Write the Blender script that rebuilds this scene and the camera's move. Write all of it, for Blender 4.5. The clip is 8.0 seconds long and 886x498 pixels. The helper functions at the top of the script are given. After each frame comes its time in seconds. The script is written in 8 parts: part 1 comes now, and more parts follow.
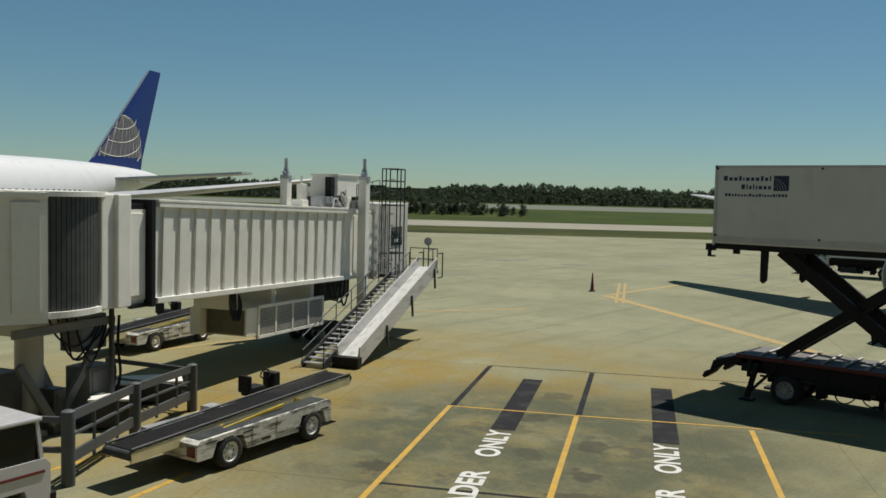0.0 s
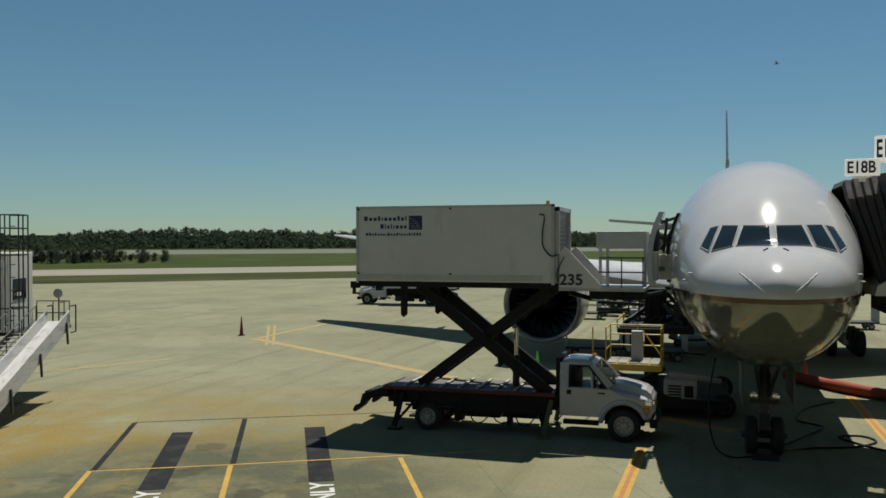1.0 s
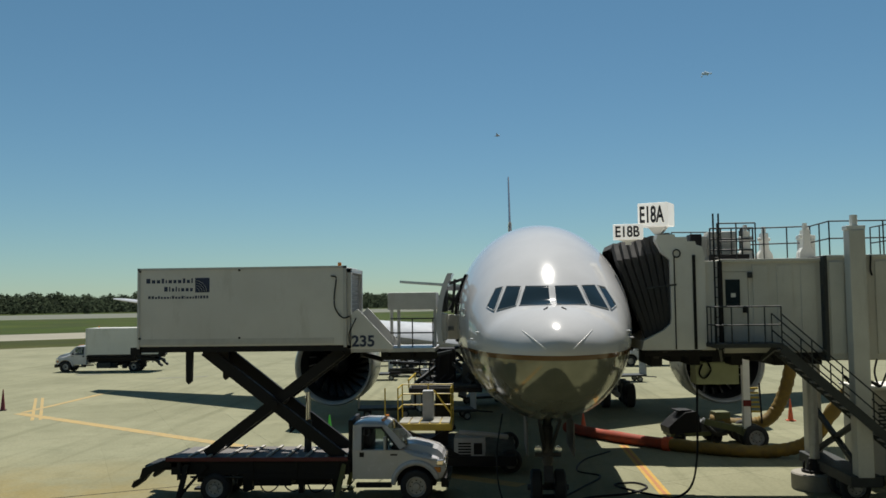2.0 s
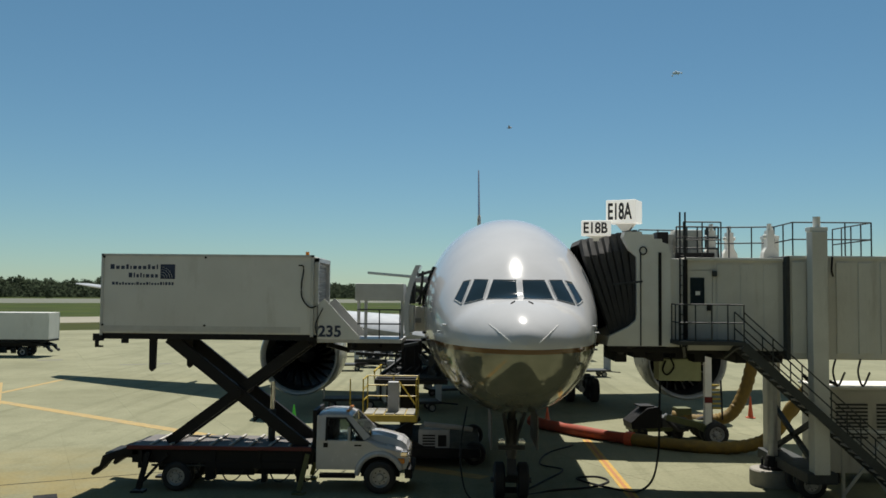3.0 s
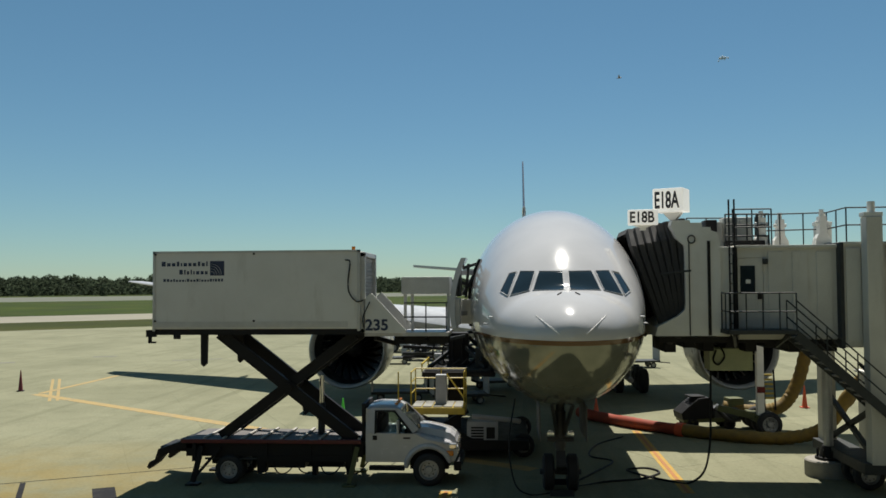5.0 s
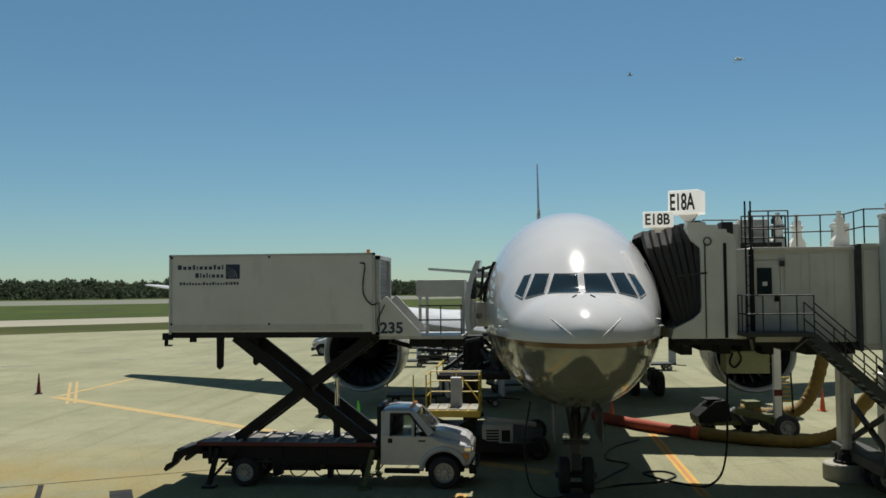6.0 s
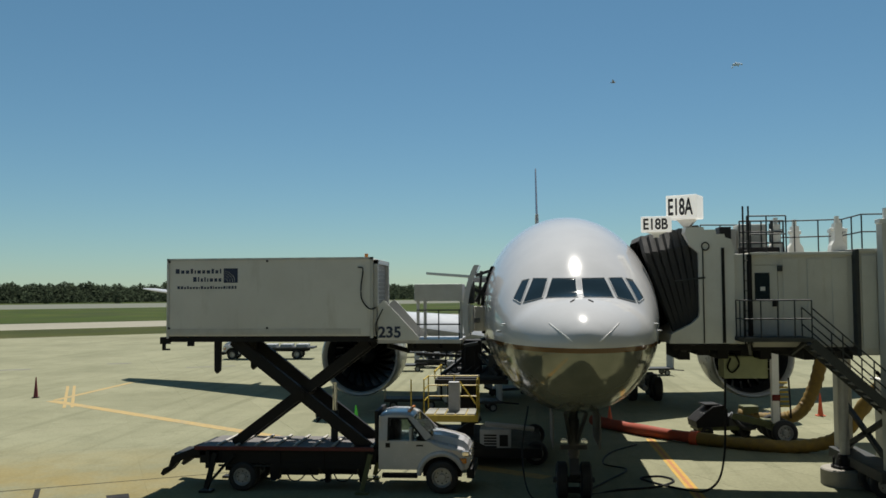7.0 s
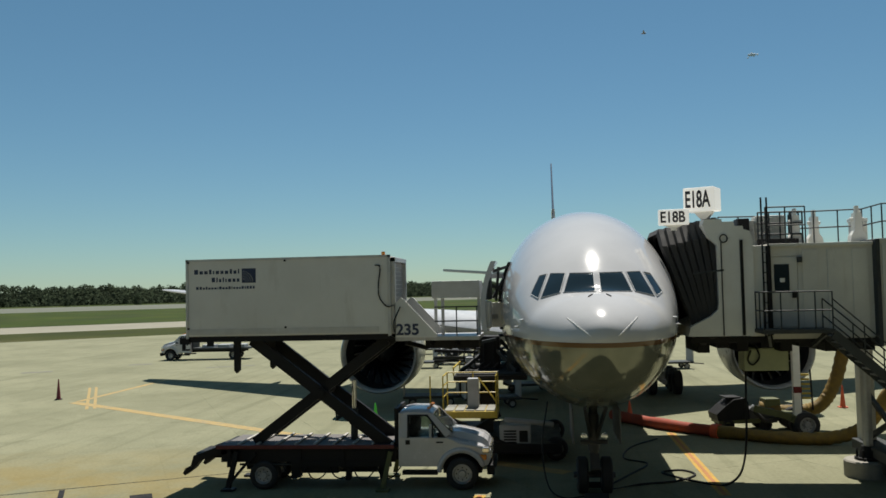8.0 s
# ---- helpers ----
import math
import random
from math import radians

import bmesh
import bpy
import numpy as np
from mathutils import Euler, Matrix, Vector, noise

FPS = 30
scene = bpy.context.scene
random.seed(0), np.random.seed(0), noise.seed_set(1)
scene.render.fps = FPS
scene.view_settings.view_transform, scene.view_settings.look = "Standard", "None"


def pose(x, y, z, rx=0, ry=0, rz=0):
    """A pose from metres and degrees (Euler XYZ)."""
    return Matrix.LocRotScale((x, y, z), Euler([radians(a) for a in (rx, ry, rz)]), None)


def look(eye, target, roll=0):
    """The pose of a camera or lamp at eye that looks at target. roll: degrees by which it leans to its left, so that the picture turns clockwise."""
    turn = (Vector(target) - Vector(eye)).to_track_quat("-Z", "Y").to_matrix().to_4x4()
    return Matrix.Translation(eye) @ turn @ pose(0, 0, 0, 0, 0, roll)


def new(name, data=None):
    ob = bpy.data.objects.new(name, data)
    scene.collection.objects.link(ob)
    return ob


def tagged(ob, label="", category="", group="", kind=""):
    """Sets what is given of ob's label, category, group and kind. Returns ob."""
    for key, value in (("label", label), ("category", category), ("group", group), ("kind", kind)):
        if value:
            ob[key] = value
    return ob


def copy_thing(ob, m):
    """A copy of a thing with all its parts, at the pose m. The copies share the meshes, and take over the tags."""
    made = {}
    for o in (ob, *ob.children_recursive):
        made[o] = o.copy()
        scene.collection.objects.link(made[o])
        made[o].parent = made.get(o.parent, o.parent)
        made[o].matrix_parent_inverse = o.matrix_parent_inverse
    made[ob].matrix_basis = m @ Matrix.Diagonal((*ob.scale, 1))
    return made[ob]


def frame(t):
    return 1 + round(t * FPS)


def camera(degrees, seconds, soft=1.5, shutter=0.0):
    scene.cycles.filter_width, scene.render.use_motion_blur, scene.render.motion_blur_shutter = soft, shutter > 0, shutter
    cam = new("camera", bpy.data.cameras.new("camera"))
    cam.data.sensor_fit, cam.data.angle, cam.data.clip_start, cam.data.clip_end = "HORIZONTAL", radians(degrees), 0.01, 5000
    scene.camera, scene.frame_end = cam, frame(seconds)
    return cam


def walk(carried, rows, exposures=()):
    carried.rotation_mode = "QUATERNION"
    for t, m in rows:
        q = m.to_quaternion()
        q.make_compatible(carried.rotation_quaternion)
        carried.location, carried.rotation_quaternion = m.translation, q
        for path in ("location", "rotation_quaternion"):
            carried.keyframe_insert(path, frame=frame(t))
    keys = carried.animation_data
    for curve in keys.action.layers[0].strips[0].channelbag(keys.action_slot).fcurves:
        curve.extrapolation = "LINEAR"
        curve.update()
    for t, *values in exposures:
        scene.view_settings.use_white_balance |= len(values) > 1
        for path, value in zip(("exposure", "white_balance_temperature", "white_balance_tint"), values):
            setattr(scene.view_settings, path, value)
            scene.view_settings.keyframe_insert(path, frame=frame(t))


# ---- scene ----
# Camera: a hand-held pan from a concourse window, 6.2 m above the apron.
# World: +Y runs aft along the parked airliner, whose nose stands at (1.54, 20.85).
EYE = (0.0, 0.0, 6.2)
PATH = [
    (0, 39.90, -3.59, 1.42),
    (0.5, 28.38, -2.40, 0.64),
    (1, 16.99, -0.55, -0.12),
    (1.5, 7.38, 1.03, 0.20),
    (2, 3.31, 3.41, -0.72),
    (2.2, 2.76, 3.79, -0.15),
    (3.3, 1.11, 2.24, 0.44),
    (3.5, 1.81, 1.80, 0.47),
    (4, 3.15, 1.44, 0.77),
    (4.5, 3.45, 2.40, -0.05),
    (5, 4.23, 2.40, -0.37),
    (6.5, 5.30, 2.74, -0.47),
    (7, 5.07, 2.88, -0.37),
    (7.5, 5.48, 2.98, -0.12),
    (8, 6.17, 2.68, -1.27),
]
cam = camera(54.0, 8.0, soft=1.6)
walk(cam, [(t, pose(*EYE) @ pose(0, 0, 0, 0, 0, yaw) @ pose(0, 0, 0, 90 + pitch) @ pose(0, 0, 0, 0, 0, roll))
           for t, yaw, pitch, roll in PATH],
     exposures=[(0.0, 0.06), (1.0, 0.04), (1.6, 0.22), (2.2, 0.33), (3.3, 0.36), (8.0, 0.34)])


# ---- light ----
SUN_AZ, SUN_EL = 6.0, 66.0          # degrees from +Y towards +X, and above the ground
world = bpy.data.worlds.new("sky")
scene.world = world
world.use_nodes = True
wn = world.node_tree.nodes
sky = wn.new("ShaderNodeTexSky")
sky.sky_type, sky.sun_disc = "NISHITA", False
sky.sun_elevation, sky.sun_rotation = radians(SUN_EL), radians(SUN_AZ)
sky.air_density, sky.dust_density, sky.ozone_density = 1.0, 0.04, 3.0
wn["Background"].inputs["Strength"].default_value = 0.057
tint = wn.new("ShaderNodeVectorMath")
tint.operation = "MULTIPLY_ADD"
tint.inputs[2].default_value = (0.1, 0.5, 0.0)
tint.inputs[1].default_value = (0.66, 0.825, 0.935)          # the clear, slightly green-blue sky of the place
world.node_tree.links.new(sky.outputs[0], tint.inputs[0])
world.node_tree.links.new(tint.outputs[0], wn["Background"].inputs["Color"])
sun = new("sun", bpy.data.lights.new("sun", "SUN"))
sun.data.energy, sun.data.angle, sun.data.color = 5.0, radians(0.53), (1.0, 0.95, 0.86)
_sd = Vector((math.sin(radians(SUN_AZ)) * math.cos(radians(SUN_EL)), math.cos(radians(SUN_AZ)) * math.cos(radians(SUN_EL)), math.sin(radians(SUN_EL))))
sun.matrix_world = look(_sd * 100, (0, 0, 0))


# ---- small tools ----
APRON = Matrix.Rotation(radians(39.56), 4, "Z")     # the apron's own grid, turned against the airliner's axis


def apron(x, y, z=0.0):
    return APRON @ Vector((x, y, z))


def mesh_of(bm, name, mat, smooth=False):
    me = bpy.data.meshes.new(name)
    bmesh.ops.recalc_face_normals(bm, faces=bm.faces[:])
    bm.to_mesh(me)
    bm.free()
    for m in mat if isinstance(mat, (list, tuple)) else [mat]:
        me.materials.append(m)
    if smooth:
        me.shade_smooth()
        me.set_sharp_from_angle(angle=radians(40))
    return me


def thing(name, m, label, category, group="", kind=""):
    ob = new(name)
    ob.empty_display_size = 0.2
    ob.matrix_world = m
    return tagged(ob, label, category, group, kind)


def part(name, bm, mat, parent=None, label="", smooth=False, m=None):
    ob = new(name, mesh_of(bm, name, mat, smooth))
    if parent:
        ob.parent = parent
    if m is not None:
        ob.matrix_basis = m
    return tagged(ob, label)


def single(name, bm, mat, label, category, group="", kind="", smooth=False, m=None):
    ob = part(name, bm, mat, None, label, smooth, m)
    return tagged(ob, label, category, group, kind)


def box(bm, x0, x1, y0, y1, z0, z1, bevel=0.0, m=None, mi=0):
    r = bmesh.ops.create_cube(bm, size=1.0)
    vs = r["verts"]
    for v in vs:
        v.co = Vector(((x0 + x1) / 2 + v.co.x * (x1 - x0), (y0 + y1) / 2 + v.co.y * (y1 - y0), (z0 + z1) / 2 + v.co.z * (z1 - z0)))
    fs = list({f for v in vs for f in v.link_faces})
    for f in fs:
        f.material_index = mi
    if bevel > 0:
        es = list({e for v in vs for e in v.link_edges})
        r2 = bmesh.ops.bevel(bm, geom=es, offset=bevel, segments=2, affect="EDGES", profile=0.6)
        vs = list({v for f in r2["faces"] for v in f.verts} | {v for v in vs if v.is_valid})
    if m is not None:
        bmesh.ops.transform(bm, matrix=m, verts=[v for v in vs if v.is_valid])
    return bm


def rod(bm, a, b, r, n=8, r2=None, caps=True):
    a, b = Vector(a), Vector(b)
    d = b - a
    if d.length < 1e-6:
        return bm
    m = Matrix.Translation((a + b) / 2) @ d.to_track_quat("Z", "Y").to_matrix().to_4x4()
    bmesh.ops.create_cone(bm, cap_ends=caps, segments=n, radius1=r, radius2=r if r2 is None else r2, depth=d.length, matrix=m)
    return bm


def beam(bm, a, b, w, h, up=(0, 0, 1)):
    """A rectangular bar from a to b, w across and h along up."""
    a, b = Vector(a), Vector(b)
    d = (b - a).normalized()
    side = d.cross(Vector(up))
    side = side.normalized() if side.length > 1e-4 else Vector((1, 0, 0))
    u = side.cross(d).normalized()
    vs = [bm.verts.new(p + side * sx * w / 2 + u * sz * h / 2) for p in (a, b) for sx, sz in ((-1, -1), (1, -1), (1, 1), (-1, 1))]
    for q in ((0, 1, 2, 3), (7, 6, 5, 4), (0, 4, 5, 1), (1, 5, 6, 2), (2, 6, 7, 3), (3, 7, 4, 0)):
        bm.faces.new([vs[i] for i in q])
    return bm


def tube(bm, pts, r, n=8, closed=False):
    """A round tube along points."""
    pts = [Vector(p) for p in pts]
    rings = []
    for i, p in enumerate(pts):
        d = (pts[min(i + 1, len(pts) - 1)] - pts[max(i - 1, 0)]).normalized()
        s = d.cross(Vector((0, 0, 1)))
        s = s.normalized() if s.length > 1e-3 else Vector((1, 0, 0))
        u = s.cross(d)
        rr = r[i] if isinstance(r, (list, tuple)) else r
        rings.append([bm.verts.new(p + rr * (math.cos(2 * math.pi * k / n) * s + math.sin(2 * math.pi * k / n) * u)) for k in range(n)])
    for a, b in zip(rings, rings[1:]):
        for k in range(n):
            bm.faces.new((a[k], a[(k + 1) % n], b[(k + 1) % n], b[k]))
    bm.faces.new(rings[0][::-1])
    bm.faces.new(rings[-1])
    return bm


def curve_pts(keys, steps=8):
    """A smooth line through key points (Catmull-Rom)."""
    k = [Vector(p) for p in keys]
    k = [2 * k[0] - k[1]] + k + [2 * k[-1] - k[-2]]
    out = []
    for i in range(1, len(k) - 2):
        for j in range(steps):
            t = j / steps
            out.append(0.5 * (2 * k[i] + (k[i + 1] - k[i - 1]) * t + (2 * k[i - 1] - 5 * k[i] + 4 * k[i + 1] - k[i + 2]) * t * t
                              + (3 * k[i] - k[i - 1] - 3 * k[i + 1] + k[i + 2]) * t ** 3))
    return out + [k[-2]]


def prism(bm, outline, y0, y1, plane="xz"):
    """An outline in a plane, given thickness along the third axis."""
    def at(a, b, c):
        return {"xz": (a, c, b), "yz": (c, a, b), "xy": (a, b, c)}[plane]
    lo = [bm.verts.new(at(a, b, y0)) for a, b in outline]
    hi = [bm.verts.new(at(a, b, y1)) for a, b in outline]
    n = len(lo)
    bm.faces.new(lo[::-1])
    bm.faces.new(hi)
    for i in range(n):
        bm.faces.new((lo[i], lo[(i + 1) % n], hi[(i + 1) % n], hi[i]))
    return bm


def lathe(bm, profile, n=32, axis="y", arc=None):
    """A profile of (along, radius) turned about an axis; open ends stay open unless the radius is 0."""
    rings = []
    for a, r in profile:
        ring = []
        for k in range(n):
            c, s = math.cos(2 * math.pi * k / n), math.sin(2 * math.pi * k / n)
            ring.append(bm.verts.new({"y": (r * c, a, r * s), "x": (a, r * c, r * s), "z": (r * c, r * s, a)}[axis]))
        rings.append(ring)
    for p, q in zip(rings, rings[1:]):
        for k in range(n):
            bm.faces.new((p[k], p[(k + 1) % n], q[(k + 1) % n], q[k]))
    bmesh.ops.remove_doubles(bm, verts=bm.verts[:], dist=1e-5)
    return bm


def B():
    return bmesh.new()


# ---- materials ----
def mat(name, color, rough=0.6, metal=0.0, vary=0.12, scale=3.0, bump=0.0, dirt=None, dirt_scale=0.6, dirt_amount=0.35, coat=0.0, fine=40.0, spec=0.5):
    """A painted, worn or bare surface: base colour broken at two scales, roughness broken too, fine relief."""
    m = bpy.data.materials.new(name)
    m.use_nodes = True
    nt = m.node_tree
    b = nt.nodes["Principled BSDF"]
    tc = nt.nodes.new("ShaderNodeTexCoord")
    n1 = nt.nodes.new("ShaderNodeTexNoise")
    n1.inputs["Scale"].default_value, n1.inputs["Detail"].default_value = scale, 5
    n2 = nt.nodes.new("ShaderNodeTexNoise")
    n2.inputs["Scale"].default_value, n2.inputs["Detail"].default_value = fine, 3
    n3 = nt.nodes.new("ShaderNodeTexNoise")
    n3.inputs["Scale"].default_value, n3.inputs["Detail"].default_value, n3.inputs["Roughness"].default_value = dirt_scale, 6, 0.65
    for n in (n1, n2, n3):
        nt.links.new(tc.outputs["Object"], n.inputs["Vector"])
    r1 = nt.nodes.new("ShaderNodeMapRange")
    r1.inputs["From Min"].default_value, r1.inputs["From Max"].default_value = 0.3, 0.7
    r1.inputs["To Min"].default_value, r1.inputs["To Max"].default_value = 1 - vary, 1 + vary
    nt.links.new(n1.outputs["Fac"], r1.inputs["Value"])
    r2 = nt.nodes.new("ShaderNodeMapRange")
    r2.inputs["From Min"].default_value, r2.inputs["From Max"].default_value = 0.3, 0.7
    r2.inputs["To Min"].default_value, r2.inputs["To Max"].default_value = 1 - vary * 0.5, 1 + vary * 0.5
    nt.links.new(n2.outputs["Fac"], r2.inputs["Value"])
    mu = nt.nodes.new("ShaderNodeMath")
    mu.operation = "MULTIPLY"
    nt.links.new(r1.outputs[0], mu.inputs[0])
    nt.links.new(r2.outputs[0], mu.inputs[1])
    base = nt.nodes.new("ShaderNodeMix")
    base.data_type = "RGBA"
    d = dirt or tuple(c * 0.55 for c in color)
    base.inputs["A"].default_value, base.inputs["B"].default_value = (*color, 1), (*d, 1)
    r3 = nt.nodes.new("ShaderNodeMapRange")
    r3.inputs["From Min"].default_value, r3.inputs["From Max"].default_value = 0.5, 0.78
    r3.inputs["To Max"].default_value = dirt_amount
    nt.links.new(n3.outputs["Fac"], r3.inputs["Value"])
    nt.links.new(r3.outputs[0], base.inputs["Factor"])
    vm = nt.nodes.new("ShaderNodeVectorMath")
    vm.operation = "SCALE"
    nt.links.new(base.outputs["Result"], vm.inputs[0])
    nt.links.new(mu.outputs[0], vm.inputs["Scale"])
    nt.links.new(vm.outputs[0], b.inputs["Base Color"])
    rr = nt.nodes.new("ShaderNodeMapRange")
    rr.inputs["From Min"].default_value, rr.inputs["From Max"].default_value = 0.3, 0.7
    rr.inputs["To Min"].default_value, rr.inputs["To Max"].default_value = max(0.02, rough * 0.85), min(1, rough * 1.15)
    nt.links.new(n1.outputs["Fac"], rr.inputs["Value"])
    nt.links.new(rr.outputs[0], b.inputs["Roughness"])
    b.inputs["Metallic"].default_value = metal
    b.inputs["Coat Weight"].default_value = coat
    b.inputs["Specular IOR Level"].default_value = spec
    if bump:
        bp = nt.nodes.new("ShaderNodeBump")
        bp.inputs["Strength"].default_value, bp.inputs["Distance"].default_value = min(1, bump * 10), 0.01
        nt.links.new(n2.outputs["Fac"], bp.inputs["Height"])
        nt.links.new(bp.outputs[0], b.inputs["Normal"])
    return m


def glass(name, color=(0.02, 0.03, 0.035), rough=0.04):
    m = bpy.data.materials.new(name)
    m.use_nodes = True
    b = m.node_tree.nodes["Principled BSDF"]
    b.inputs["Base Color"].default_value = (*color, 1)
    b.inputs["Roughness"].default_value = rough
    b.inputs["Specular IOR Level"].default_value = 0.7
    return m


WHITE = mat("white_paint", (0.72, 0.71, 0.68), 0.35, vary=0.05, dirt=(0.5, 0.47, 0.42), dirt_amount=0.35)
GREYPAINT = mat("grey_paint", (0.36, 0.37, 0.38), 0.5, vary=0.08)
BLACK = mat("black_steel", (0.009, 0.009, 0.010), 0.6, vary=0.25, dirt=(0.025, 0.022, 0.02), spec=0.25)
RUBBER = mat("rubber", (0.02, 0.02, 0.021), 0.85, vary=0.2, dirt=(0.07, 0.065, 0.06))
STEEL = mat("galvanised_steel", (0.42, 0.43, 0.44), 0.45, 0.7, vary=0.15)

CARPAINT = mat("truck_white_paint", (0.46, 0.46, 0.48), 0.25, vary=0.04, dirt=(0.45, 0.43, 0.4), dirt_amount=0.3, coat=0.5)
BOXPAINT = mat("dull_white_panel", (0.62, 0.61, 0.57), 0.5, vary=0.05, scale=1.2, dirt=(0.45, 0.43, 0.38), dirt_amount=0.5, bump=0.01)
JETPAINT = mat("cream_white_bridge_paint", (0.76, 0.75, 0.685), 0.55, vary=0.05, scale=1.5, dirt=(0.52, 0.49, 0.42), dirt_amount=0.4)
JETGREY = mat("warm_grey_bridge_paint", (0.55, 0.54, 0.485), 0.55, vary=0.08, scale=1.2, dirt=(0.28, 0.26, 0.22), dirt_amount=0.5)
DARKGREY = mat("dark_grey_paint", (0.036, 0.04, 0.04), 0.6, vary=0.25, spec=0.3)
YELLOW = mat("safety_yellow_paint", (0.46, 0.33, 0.028), 0.5, vary=0.15, dirt=(0.25, 0.17, 0.04), dirt_amount=0.6)
LINEYEL = mat("worn_yellow_line_paint", (0.42, 0.252, 0.0315), 0.8, vary=0.2, scale=4, dirt=(0.252, 0.196, 0.098), dirt_scale=2.0, dirt_amount=0.9)
LINEFADE = mat("faded_yellow_line_paint", (0.335, 0.238, 0.088), 0.85, vary=0.2, scale=4, dirt=(0.24, 0.21, 0.13), dirt_scale=0.8, dirt_amount=0.9)
LINEWHITE = mat("worn_white_line_paint", (0.525, 0.518, 0.49), 0.8, vary=0.12, scale=6, dirt=(0.294, 0.28, 0.238), dirt_scale=3.0, dirt_amount=0.8)
LINEBLACK = mat("black_marking_paint", (0.022, 0.022, 0.024), 0.85, vary=0.25, scale=2, dirt=(0.07, 0.068, 0.055), dirt_scale=1.2, dirt_amount=0.7, spec=0.08)
LINEORANGE = mat("orange_red_line_paint", (0.35, 0.147, 0.042), 0.8, vary=0.2, scale=4, dirt=(0.28, 0.14, 0.056), dirt_amount=0.6)
ORANGE = mat("orange_cloth_hose", (0.27, 0.04, 0.014), 0.75, vary=0.2, scale=5)
HOSEYEL = mat("yellow_cloth_hose", (0.17, 0.11, 0.02), 0.75, vary=0.22, scale=5, dirt=(0.11, 0.075, 0.02), dirt_amount=0.7)
CONEORANGE = mat("cone_orange_plastic", (0.55, 0.09, 0.03), 0.6, vary=0.1)
CONEGREEN = mat("cone_green_plastic", (0.10, 0.62, 0.06), 0.6, vary=0.1)
CONCBLOCK = mat("cast_concrete", (0.266, 0.252, 0.217), 0.9, vary=0.15, bump=0.03)
BELLOWS = mat("black_canvas_bellows", (0.03, 0.03, 0.03), 0.8, vary=0.3, dirt=(0.09, 0.08, 0.07), dirt_amount=0.6)
CURTAIN = mat("dark_slat_curtain", (0.05, 0.054, 0.052), 0.5, vary=0.2, dirt=(0.11, 0.11, 0.1), dirt_amount=0.5)
BELT = mat("conveyor_belt_rubber", (0.012, 0.012, 0.013), 0.9, spec=0.12, vary=0.15, dirt=(0.06, 0.055, 0.05), dirt_amount=0.5)
NAVY = mat("navy_blue_paint", (0.008, 0.022, 0.14), 0.35, vary=0.06, coat=0.1)
GEARGREY = mat("dark_gear_paint", (0.06, 0.06, 0.06), 0.5, vary=0.2)
GOLD = mat("pale_gold_paint", (0.60, 0.57, 0.48), 0.4, vary=0.08)
GLASS = glass("dark_window_glass", (0.012, 0.02, 0.024))
CLEARGLASS = glass("tinted_cab_glass", (0.30, 0.36, 0.34), 0.02)
CLEARGLASS.node_tree.nodes["Principled BSDF"].inputs["Transmission Weight"].default_value = 1.0
CLEARGLASS.node_tree.nodes["Principled BSDF"].inputs["IOR"].default_value = 1.3
SEATBLUE = mat("dark_blue_seat_cloth", (0.03, 0.04, 0.06), 0.9, vary=0.15)
CHROME = mat("bare_bright_metal", (0.7, 0.7, 0.7), 0.22, 1.0, vary=0.05)
BLADE = mat("fan_blade_metal", (0.30, 0.30, 0.31), 0.16, 1.0, vary=0.1)
LAMPRED = mat("red_lamp_lens", (0.12, 0.012, 0.012), 0.2, vary=0.05)
LAMPAMBER = mat("amber_lamp_lens", (0.6, 0.2, 0.02), 0.2, vary=0.05)
FINGREY = mat("fin_emblem_grey", (0.13, 0.115, 0.13), 0.4, vary=0.1)
GRILLE = mat("dusty_metal_louvre", (0.27, 0.265, 0.235), 0.6, vary=0.15)
REDFRAME = mat("dark_red_steel", (0.10, 0.012, 0.014), 0.5, vary=0.2)
OLIVE = mat("yellow_green_paint", (0.09, 0.10, 0.035), 0.6, vary=0.15)
DECKPLATE = mat("worn_platform_plate", (0.24, 0.235, 0.20), 0.75, vary=0.2)
CONEDARK = mat("dark_red_cone_plastic", (0.17, 0.025, 0.03), 0.6, vary=0.1)
EQUIPGREY = mat("dusty_equipment_grey", (0.15, 0.155, 0.15), 0.6, vary=0.15)
HOODPAINT = mat("pale_cab_hood_paint", (0.68, 0.67, 0.615), 0.5, vary=0.06, scale=1.2, dirt=(0.38, 0.35, 0.29), dirt_amount=0.5)
OLIVESHADE = mat("shaded_olive_sheet", (0.13, 0.125, 0.085), 0.7, vary=0.15)
TINT = glass("tinted_tug_glass", (0.008, 0.012, 0.012), 0.12)
TINT.node_tree.nodes["Principled BSDF"].inputs["Specular IOR Level"].default_value = 0.2
PALEGREEN = mat("pale_green_cabinet_paint", (0.42, 0.45, 0.27), 0.55, vary=0.1)


